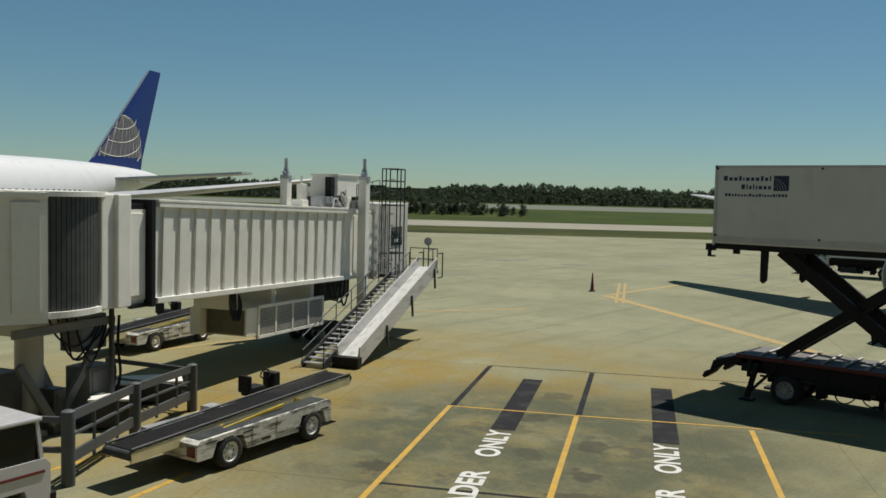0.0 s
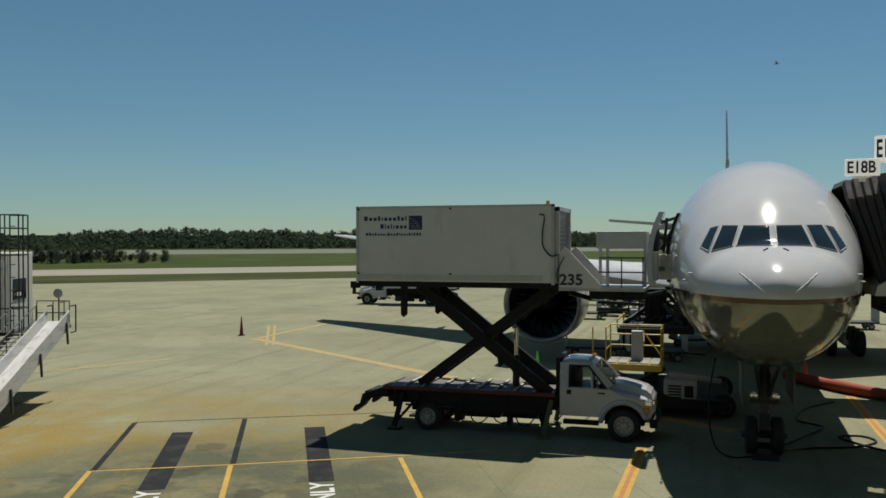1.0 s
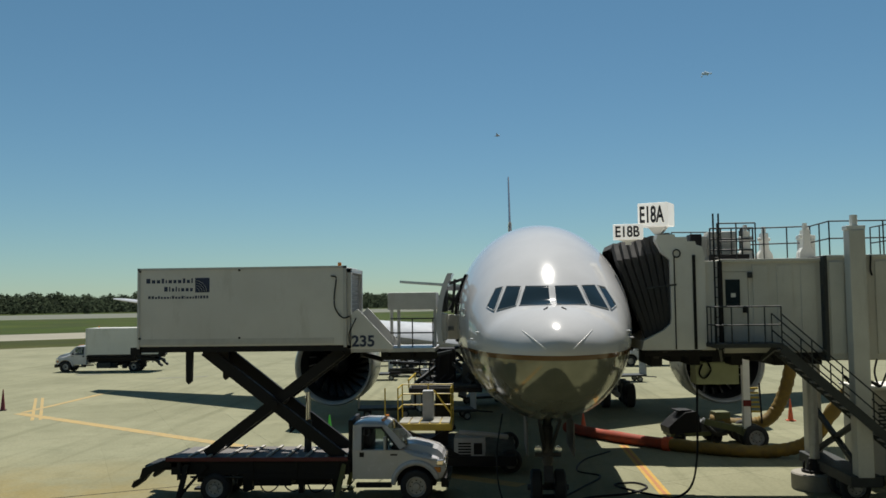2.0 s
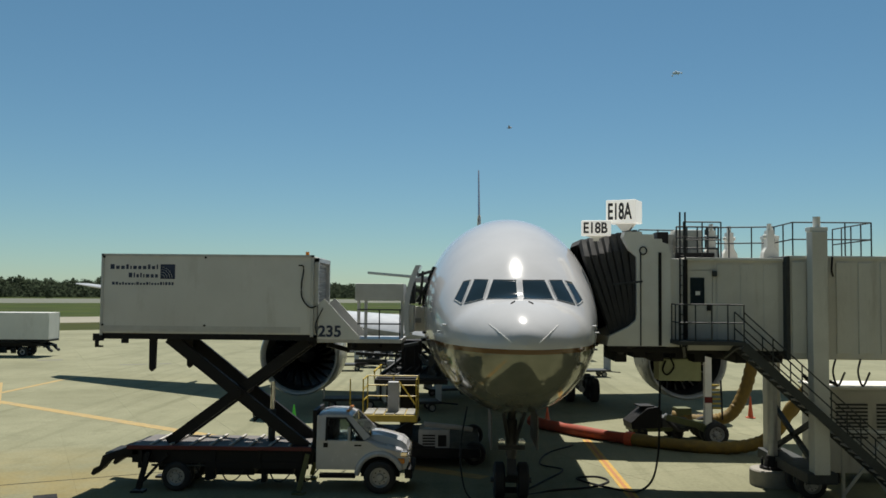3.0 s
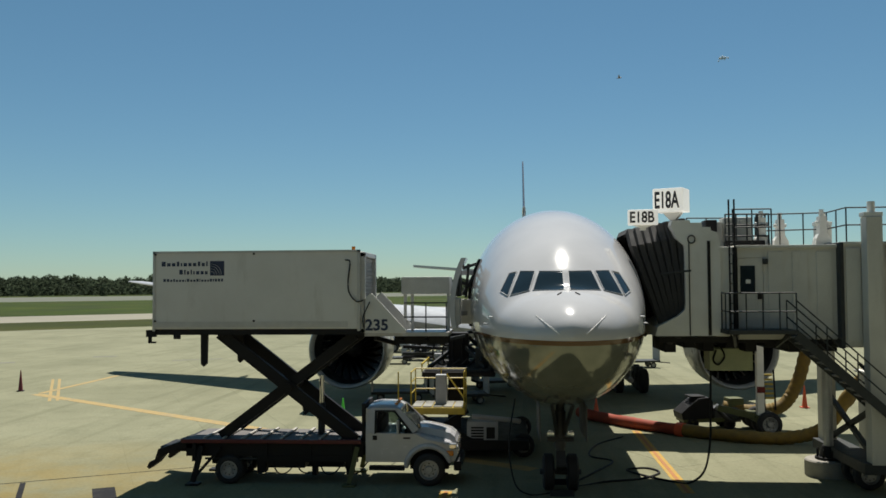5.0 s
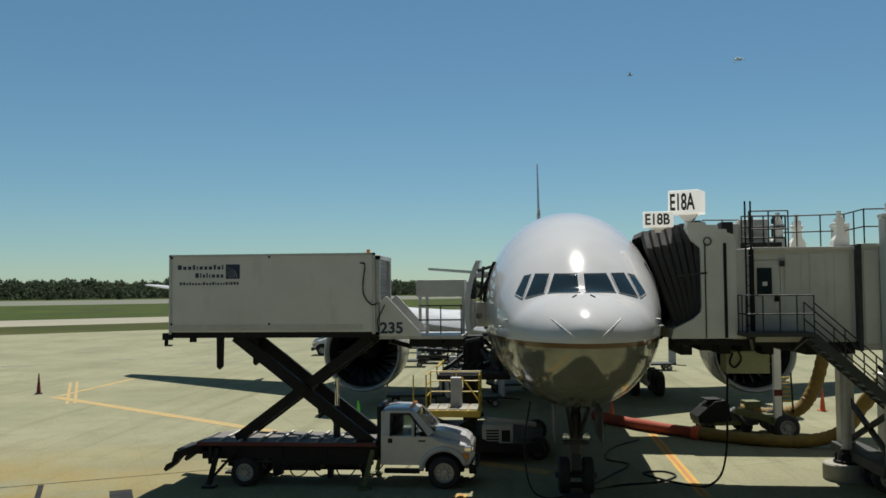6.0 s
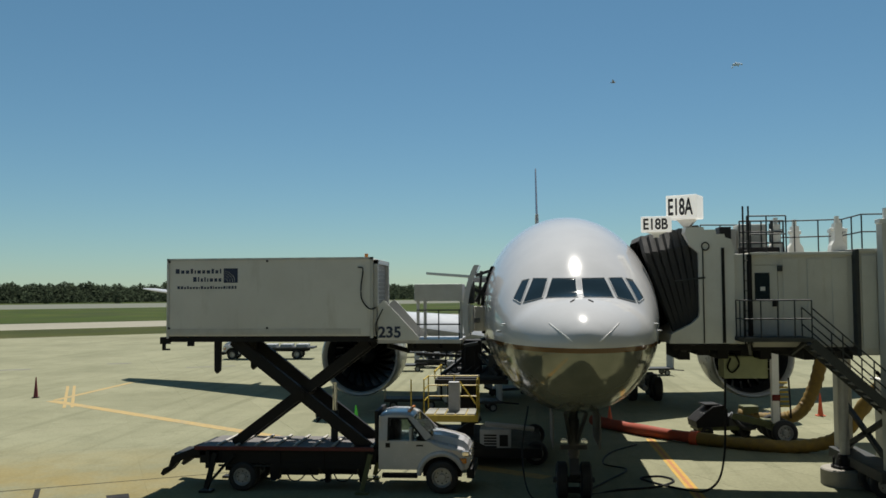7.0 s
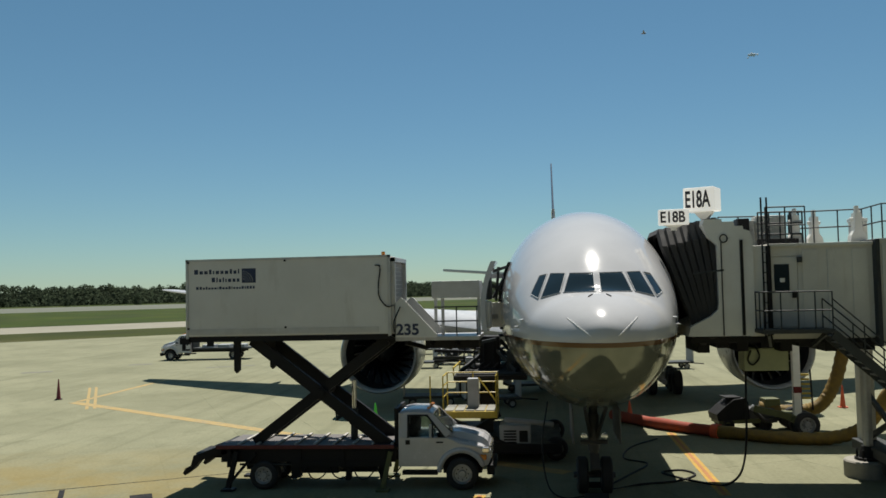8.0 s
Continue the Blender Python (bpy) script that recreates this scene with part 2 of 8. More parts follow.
def livery():
    """White above, a thin gold line, polished grey below, by height on the airliner."""
    m = mat("airliner_livery_paint", (0.48, 0.48, 0.485), 0.2, vary=0.04, scale=0.8, dirt=(0.44, 0.43, 0.42), dirt_amount=0.4, spec=0.4)
    nt = m.node_tree
    b = nt.nodes["Principled BSDF"]
    old = b.inputs["Base Color"].links[0].from_socket
    tc = nt.nodes.new("ShaderNodeTexCoord")
    sep = nt.nodes.new("ShaderNodeSeparateXYZ")
    nt.links.new(tc.outputs["Object"], sep.inputs[0])

    def above(h):
        n = nt.nodes.new("ShaderNodeMath")
        n.operation = "GREATER_THAN"
        n.inputs[1].default_value = h
        nt.links.new(sep.outputs["Z"], n.inputs[0])
        return n.outputs[0]

    def mixed(f, a, c):
        n = nt.nodes.new("ShaderNodeMix")
        n.data_type = "RGBA"
        nt.links.new(f, n.inputs["Factor"])
        for s, v in (("A", a), ("B", c)):
            if isinstance(v, tuple):
                n.inputs[s].default_value = v
            else:
                nt.links.new(v, n.inputs[s])
        return n.outputs["Result"]
    pn = nt.nodes.new("ShaderNodeTexNoise")
    pn.inputs["Scale"].default_value, pn.inputs["Detail"].default_value = 1.1, 6
    nt.links.new(tc.outputs["Object"], pn.inputs["Vector"])
    pr = nt.nodes.new("ShaderNodeMapRange")
    pr.inputs["From Min"].default_value, pr.inputs["From Max"].default_value = 0.35, 0.65
    nt.links.new(pn.outputs["Fac"], pr.inputs["Value"])
    belly = mixed(pr.outputs[0], (0.17, 0.175, 0.14, 1), (0.23, 0.23, 0.185, 1))
    low = mixed(above(4.74), belly, (0.11, 0.055, 0.02, 1))
    nt.links.new(mixed(above(4.86), low, old), b.inputs["Base Color"])
    r = nt.nodes.new("ShaderNodeMix")
    nt.links.new(above(4.74), r.inputs["Factor"])
    rb = nt.nodes.new("ShaderNodeMapRange")
    rb.inputs["To Min"].default_value, rb.inputs["To Max"].default_value = 0.08, 0.18
    nt.links.new(pr.outputs[0], rb.inputs["Value"])
    nt.links.new(rb.outputs[0], r.inputs["A"])
    r.inputs["B"].default_value = 0.11
    pb = nt.nodes.new("ShaderNodeBump")
    pb.inputs["Strength"].default_value, pb.inputs["Distance"].default_value = 0.10, 0.02
    nt.links.new(pn.outputs["Fac"], pb.inputs["Height"])
    cells = nt.nodes.new("ShaderNodeTexVoronoi")
    cells.inputs["Scale"].default_value = 0.9
    nt.links.new(tc.outputs["Object"], cells.inputs["Vector"])
    tilt = nt.nodes.new("ShaderNodeVectorMath")
    tilt.operation = "SUBTRACT"
    tilt.inputs[1].default_value = (0.5, 0.5, 0.5)
    nt.links.new(cells.outputs["Color"], tilt.inputs[0])
    share = nt.nodes.new("ShaderNodeMapRange")
    share.inputs["To Min"].default_value, share.inputs["To Max"].default_value = 0.09, 0.0
    nt.links.new(above(4.74), share.inputs["Value"])
    lean = nt.nodes.new("ShaderNodeVectorMath")
    lean.operation = "SCALE"
    nt.links.new(tilt.outputs[0], lean.inputs[0])
    nt.links.new(share.outputs[0], lean.inputs["Scale"])
    both = nt.nodes.new("ShaderNodeVectorMath")
    nt.links.new(pb.outputs[0], both.inputs[0])
    nt.links.new(lean.outputs[0], both.inputs[1])
    unit = nt.nodes.new("ShaderNodeVectorMath")
    unit.operation = "NORMALIZE"
    nt.links.new(both.outputs[0], unit.inputs[0])
    nt.links.new(unit.outputs[0], b.inputs["Normal"])
    nt.links.new(r.outputs["Result"], b.inputs["Roughness"])
    mt = nt.nodes.new("ShaderNodeMapRange")          # polished bare metal below the line
    mt.inputs["To Min"].default_value, mt.inputs["To Max"].default_value = 0.55, 0.0
    nt.links.new(above(4.74), mt.inputs["Value"])
    nt.links.new(mt.outputs[0], b.inputs["Metallic"])
    return m


LIVERY = livery()


def concrete():
    m = bpy.data.materials.new("apron_concrete")
    m.use_nodes = True
    nt = m.node_tree
    N, Lk = nt.nodes.new, nt.links.new
    b = nt.nodes["Principled BSDF"]
    geo = N("ShaderNodeNewGeometry")
    oi = N("ShaderNodeObjectInfo")

    def noise_of(scale, detail=5, rough=0.6, lo=0.35, hi=0.7, a=0.0, c=1.0, stretch=None):
        n = N("ShaderNodeTexNoise")
        n.inputs["Scale"].default_value, n.inputs["Detail"].default_value, n.inputs["Roughness"].default_value = scale, detail, rough
        if stretch:
            mp = N("ShaderNodeMapping")
            mp.inputs["Rotation"].default_value, mp.inputs["Scale"].default_value = (0, 0, -radians(27.06)), stretch
            Lk(geo.outputs["Position"], mp.inputs["Vector"])
            Lk(mp.outputs[0], n.inputs["Vector"])
        else:
            Lk(geo.outputs["Position"], n.inputs["Vector"])
        r = N("ShaderNodeMapRange")
        for k, v in (("From Min", lo), ("From Max", hi), ("To Min", a), ("To Max", c)):
            r.inputs[k].default_value = v
        Lk(n.outputs["Fac"], r.inputs["Value"])
        return r.outputs[0], n.outputs["Fac"]

    def mix(f, a, c):
        n = N("ShaderNodeMix")
        n.data_type = "RGBA"
        for s, v in (("Factor", f), ("A", a), ("B", c)):
            if isinstance(v, (tuple, float)):
                n.inputs[s].default_value = v
            else:
                Lk(v, n.inputs[s])
        return n.outputs["Result"]

    def times(a, c):
        n = N("ShaderNodeMath")
        n.operation = "MULTIPLY"
        for i, v in enumerate((a, c)):
            if isinstance(v, float):
                n.inputs[i].default_value = v
            else:
                Lk(v, n.inputs[i])
        return n.outputs[0]

    def near(x, y, r0, r1):
        d = N("ShaderNodeVectorMath")
        d.operation = "DISTANCE"
        d.inputs[1].default_value = (x, y, 0)
        Lk(geo.outputs["Position"], d.inputs[0])
        r = N("ShaderNodeMapRange")
        for k, v in (("From Min", r0), ("From Max", r1), ("To Min", 1.0), ("To Max", 0.0)):
            r.inputs[k].default_value = v
        Lk(d.outputs["Value"], r.inputs["Value"])
        return r.outputs[0]
    tone = N("ShaderNodeMapRange")
    tone.inputs["To Min"].default_value, tone.inputs["To Max"].default_value = 0.0, 1.0
    Lk(oi.outputs["Random"], tone.inputs["Value"])
    col = mix(tone.outputs[0], CONC_A, CONC_B)
    big, _ = noise_of(0.12, 6, 0.65, 0.4, 0.68, 0.0, 0.55)
    col = mix(big, col, CONC_DARK)
    mid, _ = noise_of(0.55, 6, 0.7, 0.52, 0.72, 0.0, 0.5)
    col = mix(mid, col, CONC_DARK)
    streak, _ = noise_of(1.0, 4, 0.6, 0.52, 0.72, 0.0, 0.6, (1.1, 0.05, 1))
    col = mix(streak, col, CONC_DARK)
    rust, _ = noise_of(0.22, 7, 0.68, 0.36, 0.58, 0.0, 1.0)
    o = apron(-2.0, 26.0)
    col = mix(times(rust, near(o.x, o.y, 5.0, 17.0)), col, (0.225, 0.163, 0.048, 1))
    oil, _ = noise_of(0.9, 5, 0.6, 0.53, 0.62, 0.0, 0.85)
    p = apron(1.6, 21.0)
    col = mix(times(oil, near(p.x, p.y, 3.0, 7.5)), col, (0.07, 0.0665, 0.0525, 1))
    wear, _ = noise_of(0.3, 6, 0.7, 0.32, 0.56, 0.2, 1.0)
    q = apron(2.6, 21.5)
    col = mix(times(wear, near(q.x, q.y, 4.5, 8.5)), col, (0.086, 0.09, 0.056, 1))
    # Oil spots with ragged edges
    wob = N("ShaderNodeTexNoise")
    wob.inputs["Scale"].default_value, wob.inputs["Detail"].default_value = 1.3, 5
    Lk(geo.outputs["Position"], wob.inputs["Vector"])
    bent = N("ShaderNodeVectorMath")
    bent.operation = "MULTIPLY_ADD"
    bent.inputs[1].default_value = (1.3, 1.3, 0)
    Lk(wob.outputs["Color"], bent.inputs[0])
    Lk(geo.outputs["Position"], bent.inputs[2])
    for sx, sy, sr, sa in OIL_SPOTS:
        d = N("ShaderNodeVectorMath")
        d.operation = "DISTANCE"
        d.inputs[1].default_value = (sx + 0.65, sy + 0.65, 0)
        Lk(bent.outputs[0], d.inputs[0])
        r = N("ShaderNodeMapRange")
        for k, v in (("From Min", sr * 0.75), ("From Max", sr), ("To Min", sa), ("To Max", 0.0)):
            r.inputs[k].default_value = v
        Lk(d.outputs["Value"], r.inputs["Value"])
        col = mix(r.outputs[0], col, (0.05, 0.048, 0.036, 1))
    fine, ff = noise_of(9.0, 4, 0.6, 0.3, 0.7, 0.88, 1.1)
    v = N("ShaderNodeVectorMath")
    v.operation = "SCALE"
    Lk(col, v.inputs[0])
    Lk(fine, v.inputs["Scale"])
    Lk(v.outputs[0], b.inputs["Base Color"])
    b.inputs["Roughness"].default_value = 0.9
    b.inputs["Specular IOR Level"].default_value = 0.12
    bp = N("ShaderNodeBump")
    bp.inputs["Strength"].default_value, bp.inputs["Distance"].default_value = 0.4, 0.01
    Lk(ff, bp.inputs["Height"])
    Lk(bp.outputs[0], b.inputs["Normal"])
    return m


OIL_SPOTS = ((-13.54, 14.0, 0.42, 0.8), (-10.66, 18.9, 0.5, 0.65), (-13.3, 20.3, 0.6, 0.6), (-9.66, 16.7, 0.45, 0.7), (-14.4, 22.9, 0.55, 0.45), (-10.2, 20.6, 0.3, 0.5), (-13.2, 18.7, 0.7, 0.4), (-25.2, 26.8, 0.5, 0.5), (-9.0, 15.2, 0.5, 0.6), (-11.6, 17.2, 0.45, 0.45))
CONC_A, CONC_B, CONC_DARK = (0.222, 0.220, 0.142, 1), (0.243, 0.240, 0.156, 1), (0.132, 0.134, 0.082, 1)
CONCRETE = concrete()
GRASS = mat("mown_grass", (0.0344, 0.0505, 0.00918), 0.95, vary=0.35, scale=0.05, fine=1.5, dirt=(0.0918, 0.0804, 0.0344), dirt_scale=0.03, dirt_amount=0.7, spec=0.08)
DRYGRASS = mat("dry_grass", (0.039, 0.0459, 0.0115), 0.95, vary=0.3, scale=0.06, fine=1.5, dirt=(0.0976, 0.0804, 0.0402), dirt_scale=0.04, dirt_amount=0.7, spec=0.08)
FARCONC = mat("taxiway_concrete", (0.252, 0.238, 0.189), 0.9, vary=0.1, scale=0.05, fine=1.0, spec=0.08)
RUNWAY = mat("runway_asphalt", (0.14, 0.147, 0.119), 0.9, vary=0.1, scale=0.05, fine=1.0, spec=0.08)
LEAF = mat("tree_leaves", (0.0574, 0.0756, 0.0462), 0.9, vary=0.35, scale=0.12, fine=0.9, dirt=(0.0406, 0.0525, 0.035), dirt_scale=0.05, dirt_amount=0.7, spec=0.08)


def leaf_light(m, share):
    """Leaves let part of the light through."""
    nt = m.node_tree
    b, out = nt.nodes["Principled BSDF"], nt.nodes["Material Output"]
    tr, mx = nt.nodes.new("ShaderNodeBsdfTranslucent"), nt.nodes.new("ShaderNodeMixShader")
    nt.links.new(b.inputs["Base Color"].links[0].from_socket, tr.inputs["Color"])
    mx.inputs[0].default_value = share
    nt.links.new(b.outputs[0], mx.inputs[1])
    nt.links.new(tr.outputs[0], mx.inputs[2])
    nt.links.new(mx.outputs[0], out.inputs["Surface"])


leaf_light(LEAF, 0.62)
BARK = mat("bark", (0.09, 0.07, 0.05), 0.9, vary=0.2)

# ---- ground ----
GRID = Matrix.Rotation(radians(27.06), 4, "Z")      # the slab joints' own grid


def flat(name, x0, x1, y0, y1, z, material, label, category, m, thick=0.012, kind="structure"):
    bm = B()
    box(bm, x0, x1, y0, y1, z - thick, z)
    return single(name, bm, material, label, category, kind=kind, m=m)


ground = flat("ground", -4000, 4000, -400, 4200, -0.005, CONCRETE, "sunlit weathered concrete airport apron", "ground", APRON, 0.6)
flat("grass_verge", -3000, 3000, 140, 172, 0.0, DRYGRASS, "dry mown grass strip beside the apron", "grass", APRON)
flat("taxiway", -3000, 3000, 172, 209, 0.0, FARCONC, "pale concrete taxiway strip between the grass", "taxiway", APRON)
flat("grass_field", -3000, 3000, 209, 428, 0.0, GRASS, "bright green mown grass field beside the taxiway", "grass", APRON)
flat("runway", -3000, 3000, 428, 640, 0.0, RUNWAY, "long grey runway before the woods", "runway", APRON)
flat("grass_far", -3000, 3000, 640, 4000, 0.0, GRASS, "far grass running up to the woods", "grass", APRON)


def line(name, pts, w, material, label, m=GRID, z=0.006):
    """A painted strip along points on the slabs."""
    bm = B()
    for (a, b), (c, d) in zip(pts, pts[1:]):
        beam(bm, (a, b, z - 0.004), (c, d, z - 0.004), w, 0.008)
    return single(name, bm, material, label, "ground marking", kind="structure", m=m)


PATCH = mat("grey_repair_patch", (0.14, 0.136, 0.108), 0.85, vary=0.2, scale=1.0)
for pts, w in (([(3.6, 83.6), (7.8, 84.3)], 0.8), ([(10.6, 80.7), (13.0, 80.4)], 1.0), ([(19.6, 82.0), (21.6, 81.6)], 0.9), ([(-0.8, 67.7), (2.0, 67.4)], 0.7), ([(24.0, 73.6), (28.0, 72.6)], 0.6)):
    line("repair_patch", pts, w, PATCH, "grey repair patch in the concrete apron", APRON, 0.004)
YL = "worn yellow painted line on the concrete apron"
for gx in (-5.3, -1.6, 3.12):
    line("yellow_line", [(gx - 0.08, 8.0), (gx, 24.62)], 0.14, LINEYEL, YL)
line("yellow_cross_line", [(-5.38, 24.68), (-1.5, 24.7), (6.0, 24.95)], 0.09, LINEYEL, YL)
for gx in (-5.22, -1.55):
    line("sealed_joint_line", [(gx, 24.75), (gx + 0.03, 31.0)], 0.17, LINEBLACK, "dark painted-over line on the concrete apron", z=0.007)
line("joint_sealant", [(-5.2, 31.08), (14.0, 31.3)], 0.06, LINEBLACK, "dark joint sealant line across the slabs", z=0.004)
line("joint_sealant", [(-5.3, 17.55), (2.0, 17.6)], 0.1, LINEBLACK, "dark joint sealant line across the slabs", z=0.004)
for gx in (-3.4, 0.82):
    line("black_stripe", [(gx, 22.55), (gx, 29.2)], 0.66, LINEBLACK, "black painted panel behind white ground lettering", z=0.003)
line("lead_line", [(-2.16, 56.4), (6.34, 40.27), (14.2, 26.0)], 0.62, LINEFADE, "faded yellow taxi lead line on the apron")
line("lead_line", [(-1.9, 56.7), (3.6, 67.4)], 0.4, LINEFADE, "faded yellow taxi lead line on the apron", z=0.0075)
for gx in (-1.33, -0.92):
    line("lead_line", [(gx, 52.6), (gx - 0.1, 65.0)], 0.17, LINEFADE, "faded yellow taxi lead line on the apron", z=0.009)
line("faded_arc", [(-17.5, 42.5), (-14.0, 43.6), (-10.6, 44.6), (-8.2, 46.2), (-6.1, 47.6)], 0.3, LINEFADE, "almost worn away yellow line on the apron")
line("stand_centre_line", [(5.3, 26.5), (5.36, 37.6)], 0.36, LINEYEL, "yellow-edged red stand line on the apron", Matrix.Identity(4))
line("stand_centre_line", [(5.3, 26.5), (5.36, 37.6)], 0.12, LINEORANGE, "orange-red middle of the stand line", Matrix.Identity(4), z=0.010)
line("stand_centre_line", [(-2.08, 19.0), (-1.9, 26.4)], 0.36, LINEYEL, "yellow-edged red stand line on the apron", Matrix.Identity(4))
line("stand_centre_line", [(-2.08, 19.0), (-1.9, 26.4)], 0.12, LINEORANGE, "orange-red middle of the stand line", Matrix.Identity(4), z=0.010)
line("yellow_kerb_line", [(-8.6, 18.4), (-6.4, 22.2), (-5.6, 24.6)], 0.14, LINEYEL, YL, APRON)
line("yellow_kerb_line", [(-6.6, 16.0), (-5.5, 18.6)], 0.14, LINEYEL, YL, APRON)
line("yellow_far_line", [(-13.0, 30.5), (-8.95, 35.0), (-5.0, 38.6)], 0.22, LINEFADE, YL, APRON)


def lettering(name, text, m, material, length=None, height=1.0, depth=0.003, label="", parent=None, category="lettering", bold=0.0):
    """Letters of the built-in font as a mesh, fitted to a height and a length; baseline along x, tops to +y, middle at the origin."""
    cu = bpy.data.curves.new(name, "FONT")
    cu.body, cu.extrude, cu.offset = text, 0.5, bold
    tmp = bpy.data.objects.new(name + "_tmp", cu)
    scene.collection.objects.link(tmp)
    me = bpy.data.meshes.new_from_object(tmp.evaluated_get(bpy.context.evaluated_depsgraph_get()))
    bpy.data.objects.remove(tmp)
    co = np.empty(len(me.vertices) * 3)
    me.vertices.foreach_get("co", co)
    co = co.reshape(-1, 3)
    lo, hi = co.min(0), co.max(0)
    s = height / (hi[1] - lo[1])
    co = (co - (lo + hi) / 2) * (s if length is None else length / (hi[0] - lo[0]), s, depth / (hi[2] - lo[2]))
    me.vertices.foreach_set("co", co.ravel())
    me.materials.clear()
    me.materials.append(material)
    ob = new(name, me)
    ob.matrix_basis = m
    if parent:
        ob.parent = parent
        return tagged(ob, label)
    return tagged(ob, label, category, kind="structure" if category == "ground marking" else "")


for gx in (-3.42, 0.80):
    for word, mid_y, length in (("ONLY", 21.27, 2.4), ("LOADER", 17.25, 3.5)):
        lettering("ground_lettering", word, GRID @ pose(gx, mid_y, 0.009, 0, 0, 90), LINEWHITE, length, 0.62, 0.006,
                  bold=0.03, label="white stencilled ground lettering on the apron", category="ground marking")

# Cast slabs with open joints.
slab_bm = B()
box(slab_bm, -1.719, 1.719, -3.419, 3.419, -0.02, 0.0)
slab_me = mesh_of(slab_bm, "slab", CONCRETE)
for i in range(-6, 14):
    for j in range(15):
        s = new("slab", slab_me)
        s.parent = ground
        s.matrix_parent_inverse = APRON.inverted()
        s.matrix_basis = GRID @ pose(-5.2 + 3.45 * i + 1.725, 10.65 + 6.85 * j - 3.425 + 0.0, 0)

# ---- airliners ----
STATIONS = [  # distance aft of the nose, half width, top, widest height, bottom
    (0.0, 0.02, 4.98, 4.96, 4.94), (0.08, 0.36, 5.22, 4.95, 4.64), (0.25, 0.66, 5.40, 4.94, 4.36), (0.55, 1.0, 5.60, 4.93, 4.04),
    (1.0, 1.34, 5.82, 4.95, 3.72), (1.5, 1.62, 6.00, 5.0, 3.46), (2.0, 1.83, 6.13, 5.05, 3.26), (2.6, 2.01, 6.60, 5.12, 3.08),
    (3.2, 2.15, 7.02, 5.2, 2.94), (4.0, 2.32, 7.47, 5.28, 2.80), (5.0, 2.47, 7.90, 5.36, 2.70), (6.2, 2.63, 8.30, 5.42, 2.62),
    (7.6, 2.77, 8.59, 5.46, 2.54), (9.2, 2.89, 8.74, 5.48, 2.47), (11.0, 2.97, 8.76, 5.5, 2.42), (14.0, 3.05, 8.78, 5.5, 2.37), (20.0, 3.1, 8.78, 5.5, 2.35),
    (40.0, 3.1, 8.78, 5.5, 2.35), (45.0, 2.95, 8.78, 5.7, 2.6), (50.0, 2.45, 8.72, 6.2, 3.7), (55.0, 1.75, 8.55, 6.9, 5.2),
    (60.0, 0.85, 8.2, 7.3, 6.5), (63.0, 0.2, 7.75, 7.4, 7.1)]


def slopes(xs, vs):
    """Tangents that keep a smooth curve through the values from overshooting."""
    d = np.diff(vs) / np.diff(xs)
    m = np.concatenate([[d[0]], np.where(d[:-1] * d[1:] > 0, 2 * d[:-1] * d[1:] / np.where(d[:-1] + d[1:] == 0, 1, d[:-1] + d[1:]), 0.0), [d[-1]]])
    return m


HULL = np.array(STATIONS)
TANGENTS = [slopes(HULL[:, 0], HULL[:, k]) for k in range(1, 5)]


def station(y):
    """Half width, top, widest height and bottom of the hull, running smoothly from station to station."""
    i = int(np.clip(np.searchsorted(HULL[:, 0], y) - 1, 0, len(HULL) - 2))
    h = HULL[i + 1, 0] - HULL[i, 0]
    t = (y - HULL[i, 0]) / h
    a, b, c, d = 2 * t ** 3 - 3 * t * t + 1, t ** 3 - 2 * t * t + t, 3 * t * t - 2 * t ** 3, t ** 3 - t * t
    return [float(a * HULL[i, k] + b * h * TANGENTS[k - 1][i] + c * HULL[i + 1, k] + d * h * TANGENTS[k - 1][i + 1]) for k in range(1, 5)]


def hull_y(x, z):
    """How far aft of the nose the hull passes the point (x, z) of the front view."""
    lo, hi = 0.0, 12.0
    for _ in range(30):
        mid = (lo + hi) / 2
        hw, top, zc, bot = station(mid)
        inside = (x / hw) ** 2 + ((z - zc) / ((top - zc) if z > zc else (zc - bot))) ** 2 < 1
        lo, hi = (lo, mid) if inside else (mid, hi)
    return (lo + hi) / 2


def hull_patch(bm, corners, n=8, off=0.012, depth=0.05):
    """A four-cornered plate of the front view laid on the hull."""
    a, b, c, d = (Vector(p) for p in corners)
    front, back = {}, {}
    for i in range(n + 1):
        for j in range(n + 1):
            u, v = i / n, j / n
            p = a.lerp(b, u).lerp(d.lerp(c, u), v)
            y = hull_y(p.x, p.y)
            front[i, j] = bm.verts.new((p.x, y - off, p.y))
            back[i, j] = bm.verts.new((p.x * 0.995, y + depth, p.y))
    for i in range(n):
        for j in range(n):
            bm.faces.new((front[i, j], front[i + 1, j], front[i + 1, j + 1], front[i, j + 1]))
    rim = [(i, 0) for i in range(n)] + [(n, j) for j in range(n)] + [(i, n) for i in range(n, 0, -1)] + [(0, j) for j in range(n, 0, -1)]
    for p, q in zip(rim, rim[1:] + rim[:1]):
        bm.faces.new((front[p], back[p], back[q], front[q]))
    return bm


